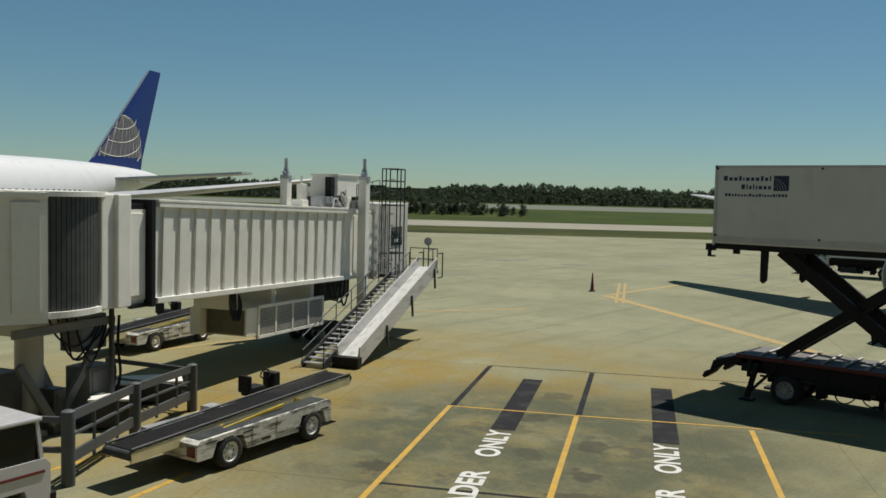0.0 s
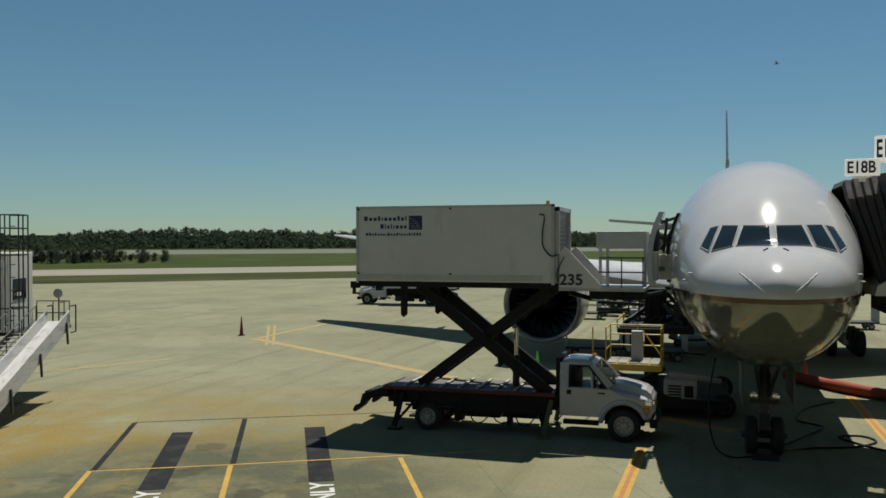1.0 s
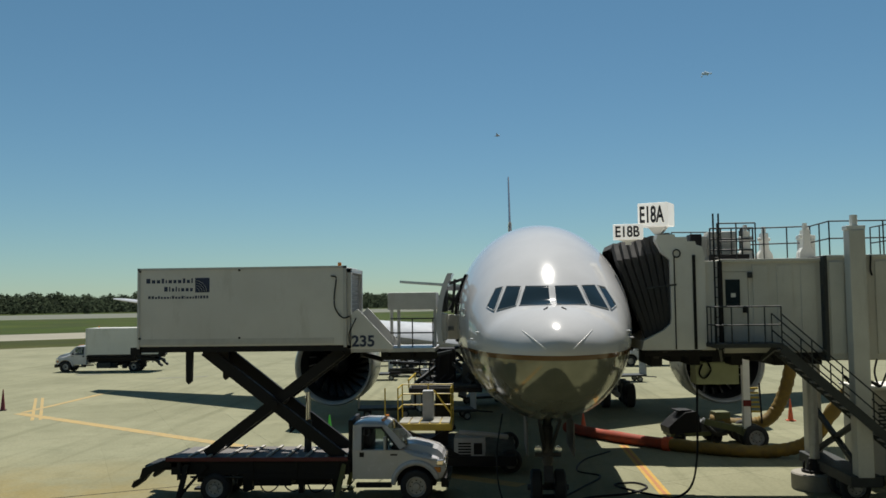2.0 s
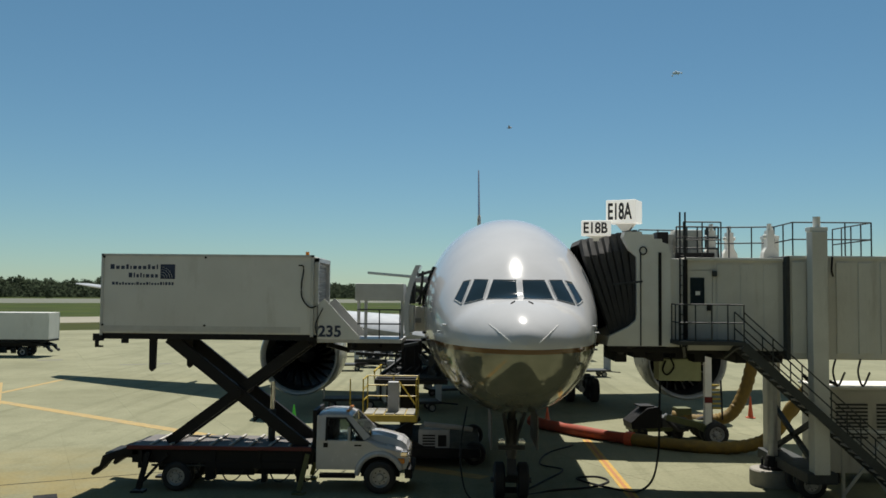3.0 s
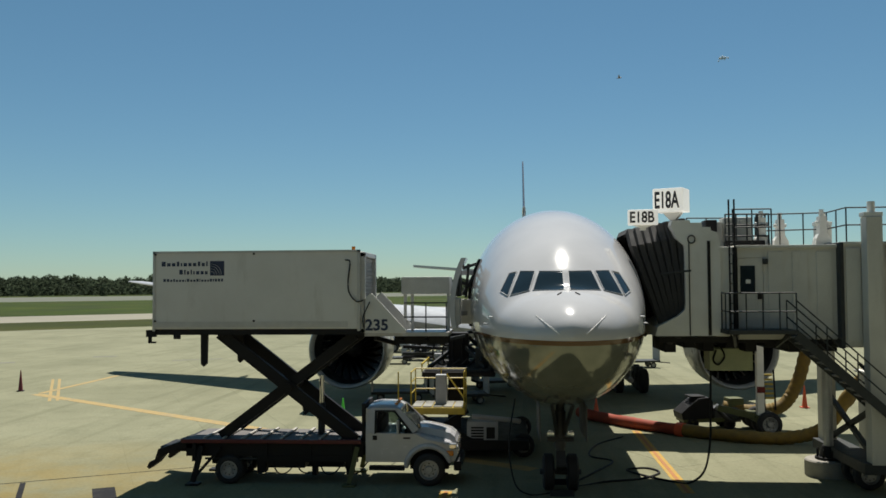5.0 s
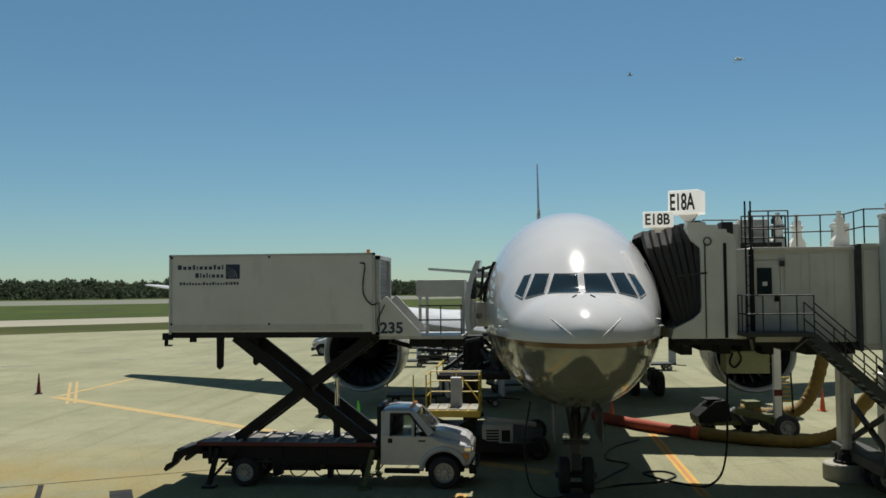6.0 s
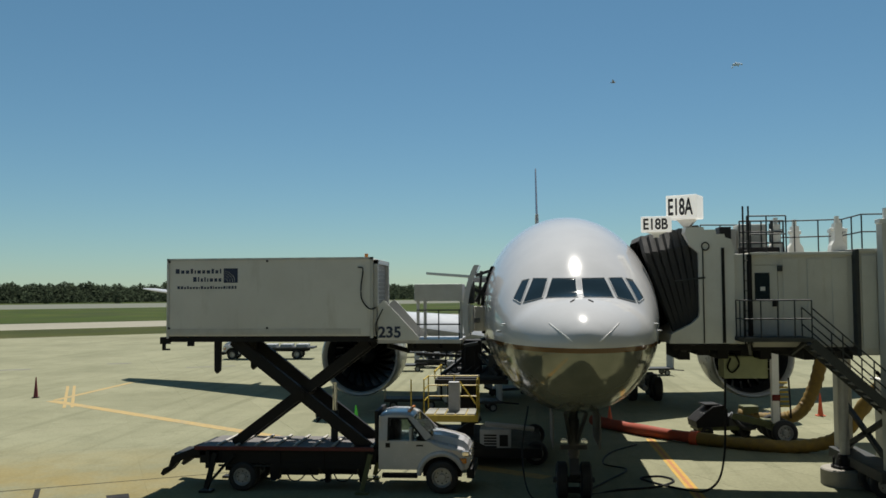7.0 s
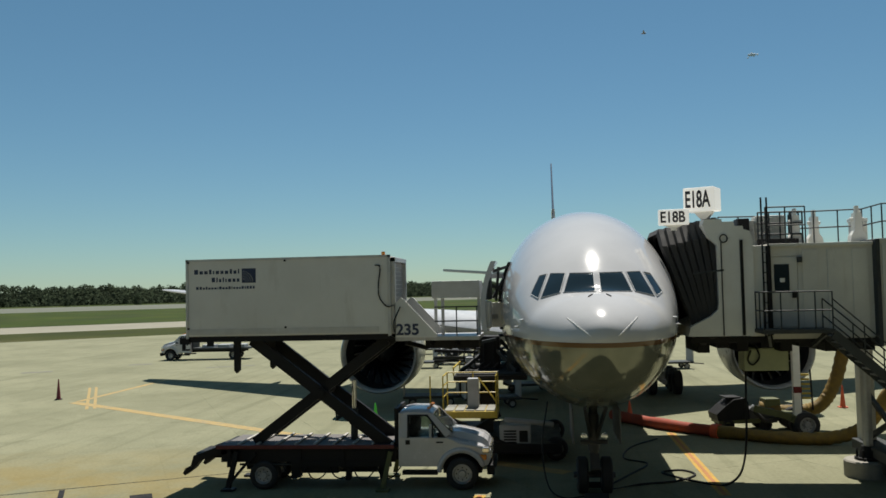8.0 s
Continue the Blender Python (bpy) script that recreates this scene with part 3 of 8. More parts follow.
def airliner(m, S, label, nose_detail, lift=0.0, span=1.0, tail=0.91, paint=None, edge=None):
    plane = thing("airliner", m, label, "airliner")

    def put(name, bm, material, lab="", smooth=True, parent=None, at=None):
        bmesh.ops.scale(bm, vec=S, verts=bm.verts[:])
        return part(name, bm, material, parent or plane, lab, smooth, at)
    bm = B()
    rings, nseg = [], 96
    ys = [s[0] for s in STATIONS]
    fine = sorted(set([y for y in ys] + [a + (b - a) * k / 4 for a, b in zip(ys[:16], ys[1:17]) for k in (1, 2, 3)] + [a + (b - a) * k / 8 for a, b in zip(ys[5:10], ys[6:11]) for k in (1, 3, 5, 7)] + [a + (b - a) * k / 4 for a, b in zip(ys[17:-1], ys[18:]) for k in (1, 2, 3)]))
    for y in fine:
        hw, top, zc, bot = station(y)
        ring = []
        for k in range(nseg):
            c, s = math.cos(2 * math.pi * k / nseg), math.sin(2 * math.pi * k / nseg)
            ring.append(bm.verts.new((hw * c, y, zc + (top - zc if s > 0 else zc - bot) * s)))
        rings.append(ring)
    for p, q in zip(rings, rings[1:]):
        for k in range(nseg):
            bm.faces.new((p[k], p[(k + 1) % nseg], q[(k + 1) % nseg], q[k]))
    bm.faces.new(rings[0])
    bm.faces.new(rings[-1])
    fus = put("fuselage", bm, paint or LIVERY, "white fuselage with thin gold line and grey belly")
    # Wings: swept, tapered, with dihedral and an aerofoil section.
    for sx in (-1, 1):
        bm = B()
        secs = []
        for x, y0, y1, z, t in ((2.0, 21.5, 35.0, 3.9, 1.5), (9.6, 27.3, 36.2, 4.6, 0.95), (20.0, 35.2, 40.4, 5.6, 0.5), (29.2, 42.2, 44.6, 6.55, 0.2), (30.4, 43.6, 45.0, 6.65, 0.08)):
            prof = [(0, 0), (0.03, 0.3), (0.15, 0.55), (0.4, 0.6), (0.7, 0.35), (1, 0.02), (0.7, -0.2), (0.4, -0.4), (0.15, -0.4), (0.03, -0.25)]
            secs.append([bm.verts.new((sx * x * span, y0 + u * (y1 - y0), z + lift * x / 30 + w * t)) for u, w in prof])
        for p, q in zip(secs, secs[1:]):
            for k in range(len(p)):
                bm.faces.new((p[k], p[(k + 1) % len(p)], q[(k + 1) % len(p)], q[k]))
        bm.faces.new(secs[0])
        bm.faces.new(secs[-1])
        wing = put("wing", bm, WINGMAT, "grey swept wing")
        for fx, fy in ((6.5, 34.5), (14.0, 36.8), (19.5, 39.2)):
            bm = B()
            lathe(bm, [(fy - 2.2, 0.0), (fy - 1.5, 0.24), (fy, 0.34), (fy + 1.6, 0.24), (fy + 2.6, 0.0)], 10)
            bmesh.ops.translate(bm, vec=(sx * fx, 0, 3.65 + fx * 0.095), verts=bm.verts[:])
            put("flap_fairing", bm, WINGMAT, "", True, wing)
        # Engine
        bm = B()
        lathe(bm, [(3.4, 0.75), (2.2, 1.72), (1.2, 1.72), (0.5, 1.74), (0.15, 1.82), (0.0, 1.89), (0.08, 1.95), (0.5, 2.0), (1.6, 2.03), (3.0, 2.0), (4.6, 1.78), (5.2, 1.62), (5.15, 1.5), (3.4, 1.4)], 48)
        E0 = (sx * 9.6, 22.4, 3.0)
        bmesh.ops.translate(bm, vec=E0, verts=bm.verts[:])
        eng = put("engine", bm, NACELLE, "grey engine nacelle with bright lip")
        # Liner surface in near black: the inlet's inner shade put into its colour
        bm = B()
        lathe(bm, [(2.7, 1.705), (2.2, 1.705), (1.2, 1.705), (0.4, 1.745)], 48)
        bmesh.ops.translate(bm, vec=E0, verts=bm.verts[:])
        put("inlet_shade_liner", bm, BLACK, "inlet liner coloured near black for the shade inside", True, eng)
        bm = B()
        lathe(bm, [(0.3, 1.782), (0.15, 1.825), (-0.01, 1.895), (0.08, 1.962), (0.3, 1.985)], 48)
        bmesh.ops.translate(bm, vec=E0, verts=bm.verts[:])
        put("inlet_lip", bm, LIPMETAL, "bare metal inlet lip", True, eng)
        bm = B()
        lathe(bm, [(4.0, 1.35), (5.4, 1.1), (6.4, 0.75), (6.4, 0.55), (7.2, 0.05)], 24)
        bmesh.ops.translate(bm, vec=E0, verts=bm.verts[:])
        put("exhaust_cone", bm, STEEL, "", True, eng)
        # Black disc behind the blades, painted as the duct's shaded depth
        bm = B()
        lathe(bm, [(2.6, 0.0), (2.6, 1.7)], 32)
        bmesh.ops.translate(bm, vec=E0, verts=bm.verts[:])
        put("fan_depth_shade", bm, BLACK, "", True, eng)
        bm = B()
        lathe(bm, [(1.05, 0.0), (1.15, 0.13), (1.5, 0.36), (1.9, 0.5), (2.3, 0.52)], 24)
        bmesh.ops.translate(bm, vec=E0, verts=bm.verts[:])
        put("spinner", bm, BLACK, "", True, eng)
        for k in range(22):
            bm = B()
            a0 = 2 * math.pi * k / 22
            prev = None
            for r, tw, ch in ((0.45, 0.5, 0.26), (0.8, 0.75, 0.30), (1.25, 1.0, 0.37), (1.68, 1.2, 0.42)):
                a = a0 + 0.18 * (r - 0.45)
                c, s = math.cos(a), math.sin(a)
                tx, tz = -s * math.sin(tw), c * math.sin(tw)
                dy = math.cos(tw)
                q = [bm.verts.new((r * c + tx * ch * e, 1.95 + dy * ch * e, r * s + tz * ch * e)) for e in (-0.5, 0.5)]
                if prev:
                    bm.faces.new((prev[0], prev[1], q[1], q[0]))
                prev = q
            bmesh.ops.translate(bm, vec=E0, verts=bm.verts[:])
            put("fan_blade", bm, BLADE, "", True, eng)
        bm = B()
        prism(bm, [(23.6, 5.0), (25.5, 5.45), (31.0, 5.2), (32.5, 4.6), (29.0, 4.0), (25.0, 4.4)], sx * 9.6 - 0.22, sx * 9.6 + 0.22, "yz")
        put("pylon", bm, NACELLE, "", False, eng)
        # Tailplane
        bm = B()
        prism(bm, [(sx * 1.2, 53.5), (sx * 11.4 * tail, 60.6), (sx * 11.4 * tail, 62.6), (sx * 1.2, 59.8)], 7.0, 7.22, "xy")
        for v in bm.verts:
            v.co.z += abs(v.co.x) * 0.09
        put("tailplane", bm, WINGMAT, "", False)
        # Main gear
        bm = B()
        rod(bm, (sx * 5.0, 31.0, 4.2), (sx * 5.45, 31.3, 0.75), 0.22, 12)
        rod(bm, (sx * 5.45, 29.8, 0.7), (sx * 5.45, 32.8, 0.7), 0.16, 10)
        beam(bm, (sx * 3.2, 31.2, 3.4), (sx * 5.4, 31.3, 1.6), 0.14, 0.14)
        gear = put("main_gear", bm, GREYPAINT, "")
        for gy in (29.85, 31.3, 32.75):
            for gx in (-0.7, 0.7):
                bm = B()
                lathe(bm, [(-0.22, 0.3), (-0.25, 0.55), (-0.18, 0.68), (0.18, 0.68), (0.25, 0.55), (0.22, 0.3), (-0.22, 0.3)], 20, "x")
                bmesh.ops.translate(bm, vec=(sx * 5.45 + gx, gy, 0.68 / S[2]), verts=bm.verts[:])
                put("gear_wheel", bm, RUBBER, "", True, gear)
    # Fin
    bm = B()
    prof = [(0, 0.02), (0.12, 0.16), (0.35, 0.22), (0.7, 0.12), (1, 0.01)]
    prev = None
    for z, y0, y1, t in ((8.2, 52.0, 60.0, 0.75), (9.2, 53.2, 60.2, 0.65), (17.8, 61.2, 63.1, 0.3), (17.92, 61.4, 63.1, 0.15)):
        ring = [bm.verts.new((w * t, y0 + u * (y1 - y0), z)) for u, w in prof] + [bm.verts.new((-w * t, y0 + u * (y1 - y0), z)) for u, w in prof[::-1]]
        if prev:
            for k in range(len(ring)):
                bm.faces.new((prev[k], prev[(k + 1) % len(ring)], ring[(k + 1) % len(ring)], ring[k]))
        prev = ring
    bm.faces.new(prev)
    fin = put("fin", bm, NAVY, "navy blue tail fin")
    bm = B()
    beam(bm, (0, 53.15, 9.15), (0, 61.15, 17.8), 0.07, 0.16)
    put("fin_leading_edge", bm, edge or GREYTRIMFIN, "bare metal leading edge", False, fin)
    # Globe of pale curved lines on the fin's lower part, both sides.
    for side in (-1, 1):
        bm = B()
        cy, cz, R = 55.6, 8.0, 5.2

        def on_fin(y, z):
            f = (z - 9.2) / 8.6
            ya, yb = 53.2 + 8.0 * f, 60.2 + 2.9 * f
            u = (y - ya) / (yb - ya)
            if not (0.02 < u < 0.98 and 9.0 < z < 17):
                return None
            w = float(np.interp(u, [p[0] for p in prof], [p[1] for p in prof])) * (0.65 - 0.35 * f)
            return Vector((side * (w + 0.012), y, z))
        for rx in (0.0, 0.18, 0.36, 0.52, 0.67, 0.8, 0.91, 1.0):
            for sgn in (-1, 1):
                pts = [on_fin(cy + sgn * rx * R * math.cos(a) * 0.8 + (math.sin(a)) * 1.4, cz + R * math.sin(a)) for a in np.linspace(0, math.pi / 2, 20)]
                pts = [p for p in pts if p]
                for p, q in zip(pts, pts[1:]):
                    rod(bm, p, q, 0.04, 4)
        for h in (0.25, 0.45, 0.65, 0.82):
            w = math.sqrt(1 - h * h)
            pts = [on_fin(cy + w * R * 0.8 * math.cos(a) + h * 1.4, cz + R * h + 0.7 - 1.9 * math.sin(a) * w) for a in np.linspace(0, math.pi, 24)]
            pts = [p for p in pts if p]
            for p, q in zip(pts, pts[1:]):
                rod(bm, p, q, 0.045, 4)
        put("globe_emblem", bm, GOLD, "pale gold globe of curved lines", False, fin)
        bm = B()
        prev = None
        for a in np.linspace(0.26, math.pi / 2 - 0.02, 16):
            z = cz + R * math.sin(a)
            ya = 53.5 + 8.0 * (z - 9.2) / 8.6
            yb = cy + R * 0.8 * math.cos(a) + 1.4 * math.sin(a)
            row = [on_fin(ya + (yb - ya) * k / 8, z) for k in range(9)]
            row = [bm.verts.new(p + Vector((side * 0.012, 0, 0))) for p in row] if yb > ya and all(p is not None for p in row) else None
            if prev and row:
                for k in range(8):
                    bm.faces.new((prev[k], prev[k + 1], row[k + 1], row[k]))
            prev = row
        put("globe_field", bm, FINGREY, "dark grey globe field", False, fin)
    # Cabin windows along both sides.
    for side in (-1, 1):
        for k in range(60):
            y = 9.5 + k * 0.66
            if 20 < y < 21 or 33 < y < 34:
                continue
            hw, top, zc, bot = station(y)
            z = 6.05
            x = hw * math.sqrt(1 - ((z - zc) / (top - zc)) ** 2)
            bm = B()
            box(bm, -0.01, 0.012, -0.13, 0.13, -0.19, 0.19)
            bmesh.ops.translate(bm, vec=(side * x, y, z), verts=bm.verts[:])
            put("cabin_window", bm, GLASS, "", False, fus)
    # Nose gear
    bm = B()
    rod(bm, (0, 5.7, 3.0), (0, 5.95, 0.55), 0.13, 14)
    rod(bm, (0, 5.75, 2.4), (0, 5.88, 1.3), 0.17, 14)
    rod(bm, (-0.62, 5.95, 0.54), (0.62, 5.95, 0.54), 0.09, 10)
    beam(bm, (0, 5.7, 1.2), (0, 5.35, 0.85), 0.28, 0.06)
    beam(bm, (0, 5.35, 0.85), (0, 5.8, 0.62), 0.28, 0.06)
    beam(bm, (-0.3, 4.5, 2.75), (-0.1, 5.75, 1.7), 0.09, 0.09)
    beam(bm, (0.3, 4.5, 2.75), (0.1, 5.75, 1.7), 0.09, 0.09)
    rod(bm, (-0.4, 5.72, 1.55), (0.4, 5.72, 1.55), 0.07, 8)
    ng = put("nose_gear", bm, GEARGREY, "dark grey steel nose gear leg")
    for gx in (-0.36, 0.36):
        bm = B()
        lathe(bm, [(-0.15, 0.25), (-0.17, 0.45), (-0.12, 0.54), (0.12, 0.54), (0.17, 0.45), (0.15, 0.25), (-0.15, 0.25)], 24, "x")
        bmesh.ops.translate(bm, vec=(gx, 5.95, 0.54 / S[2]), verts=bm.verts[:])
        w = put("gear_wheel", bm, RUBBER, "", True, ng)
        bm = B()
        lathe(bm, [(-0.16, 0.0), (-0.16, 0.26), (0.16, 0.26), (0.16, 0.0)], 16, "x")
        bmesh.ops.translate(bm, vec=(gx, 5.95, 0.54 / S[2]), verts=bm.verts[:])
        put("wheel_hub", bm, GEARGREY, "", True, w)
    for gx in (-0.3, 0.3):
        bm = B()
        lathe(bm, [(-0.1, 0.0), (-0.08, 0.1), (0.06, 0.09), (0.1, 0.0)], 14, "y")
        bmesh.ops.translate(bm, vec=(gx, 5.6, 1.75), verts=bm.verts[:])
        put("landing_light", bm, CHROME, "round clear landing light", True, ng)
        bm = B()
        box(bm, gx * 2.2 - 0.02, gx * 2.2 + 0.02, 4.2, 6.6, 1.75, 2.75, 0.01)
        put("gear_door", bm, GEARGREY, "", False, ng)
    if nose_detail:
        quads = (((0.07, 6.56), (0.70, 6.57), (0.88, 6.06), (0.07, 6.06)),
                 ((0.80, 6.57), (1.20, 6.58), (1.47, 5.93), (0.97, 6.05)),
                 ((1.28, 6.57), (1.50, 6.52), (1.74, 6.02), (1.54, 5.91)))
        for side in (-1, 1):
            for q in quads:
                bm = B()
                hull_patch(bm, [(side * (x + 0.0) , z) for x, z in q], 10, 0.022, 0.05)
                pane = put("cockpit_window", bm, GLASS, "dark cockpit glass")
                bm = B()
                qs = [Vector((side * x, z)) for x, z in q]
                for a, b in zip(qs, qs[1:] + qs[:1]):
                    pts = [a.lerp(b, k / 8) for k in range(9)]
                    tube(bm, [(p.x, hull_y(p.x, p.y) - 0.02, p.y) for p in pts], 0.014, 6)
                put("window_frame", bm, GREYPAINT, "", True, pane)
            # Wiper and the radome's bright lightning strip.
            bm = B()
            pts = [(side * (0.18 + 0.1 * k / 4), 6.0 - 0.05 * k / 4) for k in range(5)]
            tube(bm, [(x, hull_y(x, z) - 0.03, z) for x, z in pts], 0.018, 6)
            put("wiper", bm, BLACK, "")
            bm = B()
            pts = [(side * (0.85 - 0.53 * k / 10), 5.44 - 0.42 * k / 10) for k in range(11)]
            tube(bm, [(x, hull_y(x, z) - 0.004, z) for x, z in pts], 0.011, 6)
            put("lightning_strip", bm, WHITE, "bright metal strip on the radome")
            # Small probes.
            for x, z in ((1.95, 5.35), (2.1, 5.15)):
                bm = B()
                y = hull_y(x, z)
                rod(bm, (side * x, y, z), (side * (x + 0.1), y + 0.05, z), 0.02, 6)
                rod(bm, (side * (x + 0.1), y - 0.12, z), (side * (x + 0.1), y + 0.07, z), 0.015, 6)
                put("air_probe", bm, STEEL, "")
        # Open service door swung out ahead of its opening, and a black sheet behind it for the doorway's shade.
        def door_skin(y0, y1, off, thick):
            bm = B()
            prev = None
            for k in range(13):
                z = 4.86 + 2.2 * k / 12
                c0 = []
                for y in (y0, y1):
                    hw, top, zc, bot = station(8.6)
                    x = -hw * math.sqrt(max(0, 1 - ((z - zc) / ((top - zc) if z > zc else (zc - bot))) ** 2))
                    c0 += [bm.verts.new((x - off, y, z)), bm.verts.new((x - off + thick, y, z))]
                if prev:
                    for a, b in ((0, 2), (2, 3), (3, 1), (1, 0)):
                        bm.faces.new((prev[a], prev[b], c0[b], c0[a]))
                else:
                    bm.faces.new((c0[0], c0[1], c0[3], c0[2]))
                prev = c0
            bm.faces.new((prev[0], prev[2], prev[3], prev[1]))
            return bm
        put("service_door", door_skin(6.3, 7.5, 0.5, 0.16), LIVERY, "open white service door swung clear of the hull")
        put("doorway_shade", door_skin(7.7, 8.75, 0.015, 0.1), BLACK, "black sheet standing in for the shaded doorway", False)
        bm = B()
        box(bm, -3.2, -3.02, 6.7, 7.4, 5.85, 6.6, 0.04)
        put("door_mechanism", bm, DARKGREY, "dark inner door mechanism", False)
        bm = B()
        box(bm, -3.24, -3.04, 6.5, 7.4, 4.95, 5.8, 0.05)
        put("door_inner_panel", bm, BOXPAINT, "pale inner door panel", False)
        bm = B()
        box(bm, -3.06, -2.72, 7.42, 7.52, 4.95, 5.75, 0.03)
        put("door_lining", bm, BOXPAINT, "pale inner door lining", False)
        for p, q in (((-3.0, 7.4, 5.9), (-2.65, 7.6, 6.5)), ((-3.05, 7.3, 6.3), (-2.7, 7.6, 6.15)), ((-2.9, 7.45, 5.8), (-2.8, 7.45, 6.9)), ((-3.0, 7.3, 6.75), (-2.55, 7.6, 6.9))):
            bm = B()
            beam(bm, p, q, 0.07, 0.09)
            put("door_linkage", bm, DARKGREY, "", False)
        for z in (5.3, 6.6):
            bm = B()
            beam(bm, (-2.68, 7.6, z), (-3.2, 7.2, z), 0.08, 0.14)
            put("door_hinge", bm, STEEL, "", False)
        for zz, yy in ((5.9, 4.6), (5.7, 4.9)):
            bm = B()
            x = -2.42
            box(bm, x - 0.03, x + 0.02, yy - 0.1, yy + 0.1, zz - 0.06, zz + 0.06, 0.01)
            put("static_port", bm, STEEL, "", False)
    return plane


GREYTRIMFIN = mat("dull_edge_metal", (0.10, 0.11, 0.14), 0.9, 0.0, vary=0.05)
CLEANWHITE = mat("clean_white_airliner_paint", (0.64, 0.64, 0.64), 0.3, vary=0.03, scale=0.6)
LIPMETAL = mat("dull_inlet_metal", (0.38, 0.38, 0.38), 0.35, 0.9, vary=0.08)
NACELLE = mat("nacelle_grey_paint", (0.40, 0.40, 0.39), 0.3, vary=0.05, coat=0.3)
WINGMAT = mat("wing_grey_paint", (0.43, 0.44, 0.455), 0.4, vary=0.06)
airliner(pose(1.54, 20.85, 0), (1, 1, 1), "white wide-body airliner with grey belly parked nose-in at its stand", True)
# The neighbouring stand's airliner: tail cone at (-27.2, 81.6) on the apron's grid, its tail pointing 15 degrees off the apron's y.
airliner(APRON @ pose(-27.2, 81.6, 0, 0, 0, -15) @ pose(0, -61.0, 0), (0.86, 0.967, 0.94), "white airliner with navy blue globe tail at the next stand", False, 0.9, 1.0, 1.0, CLEANWHITE, STEEL)

# ---- catering truck ----
def wheel(parent, x, y, z, r, w, material=RUBBER, hub=STEEL, name="wheel", n=28):
    """A road wheel on an axle along y: tyre with shoulders and groove, dished rim, hub nuts."""
    bm = B()
    lathe(bm, [(-w / 2, r * 0.62), (-w / 2 - 0.01, r * 0.8), (-w * 0.42, r * 0.96), (-w * 0.3, r), (-0.012, r), (-0.01, r * 0.97), (0.01, r * 0.97), (0.012, r),
               (w * 0.3, r), (w * 0.42, r * 0.96), (w / 2 + 0.01, r * 0.8), (w / 2, r * 0.62), (-w / 2, r * 0.62)], n)
    t = part(name, bm, material, parent, "", True, pose(x, y, z))
    bm = B()
    lathe(bm, [(w * 0.44, r * 0.63), (-w * 0.44, r * 0.63), (-w * 0.46, r * 0.56), (-w * 0.2, r * 0.48), (-w * 0.16, r * 0.26), (-w * 0.42, r * 0.2), (-w * 0.44, 0.0)], n)
    rim = part("rim", bm, hub, t, "", True)
    for k in range(8):
        bm = B()
        a = 2 * math.pi * k / 8
        rod(bm, (r * 0.37 * math.cos(a), -w * 0.26, r * 0.37 * math.sin(a)), (r * 0.37 * math.cos(a), -w * 0.12, r * 0.37 * math.sin(a)), r * 0.045, 6)
        part("wheel_nut", bm, DARKGREY, t)
    return t


def bars(bm, x0, x1, z, h, widths, y, gap=0.35, low=()):
    """Plain bars in place of writing; those listed in low stand lower than the rest."""
    total = sum(widths) + gap * h * (len(widths) - 1)
    k, x = (x1 - x0) / total, x0
    for i, w in enumerate(widths):
        box(bm, x, x + w * k, y - 0.004, y, z, z + h * (0.7 if i in low else 1.0))
        x += (w + gap * h) * k
    return bm


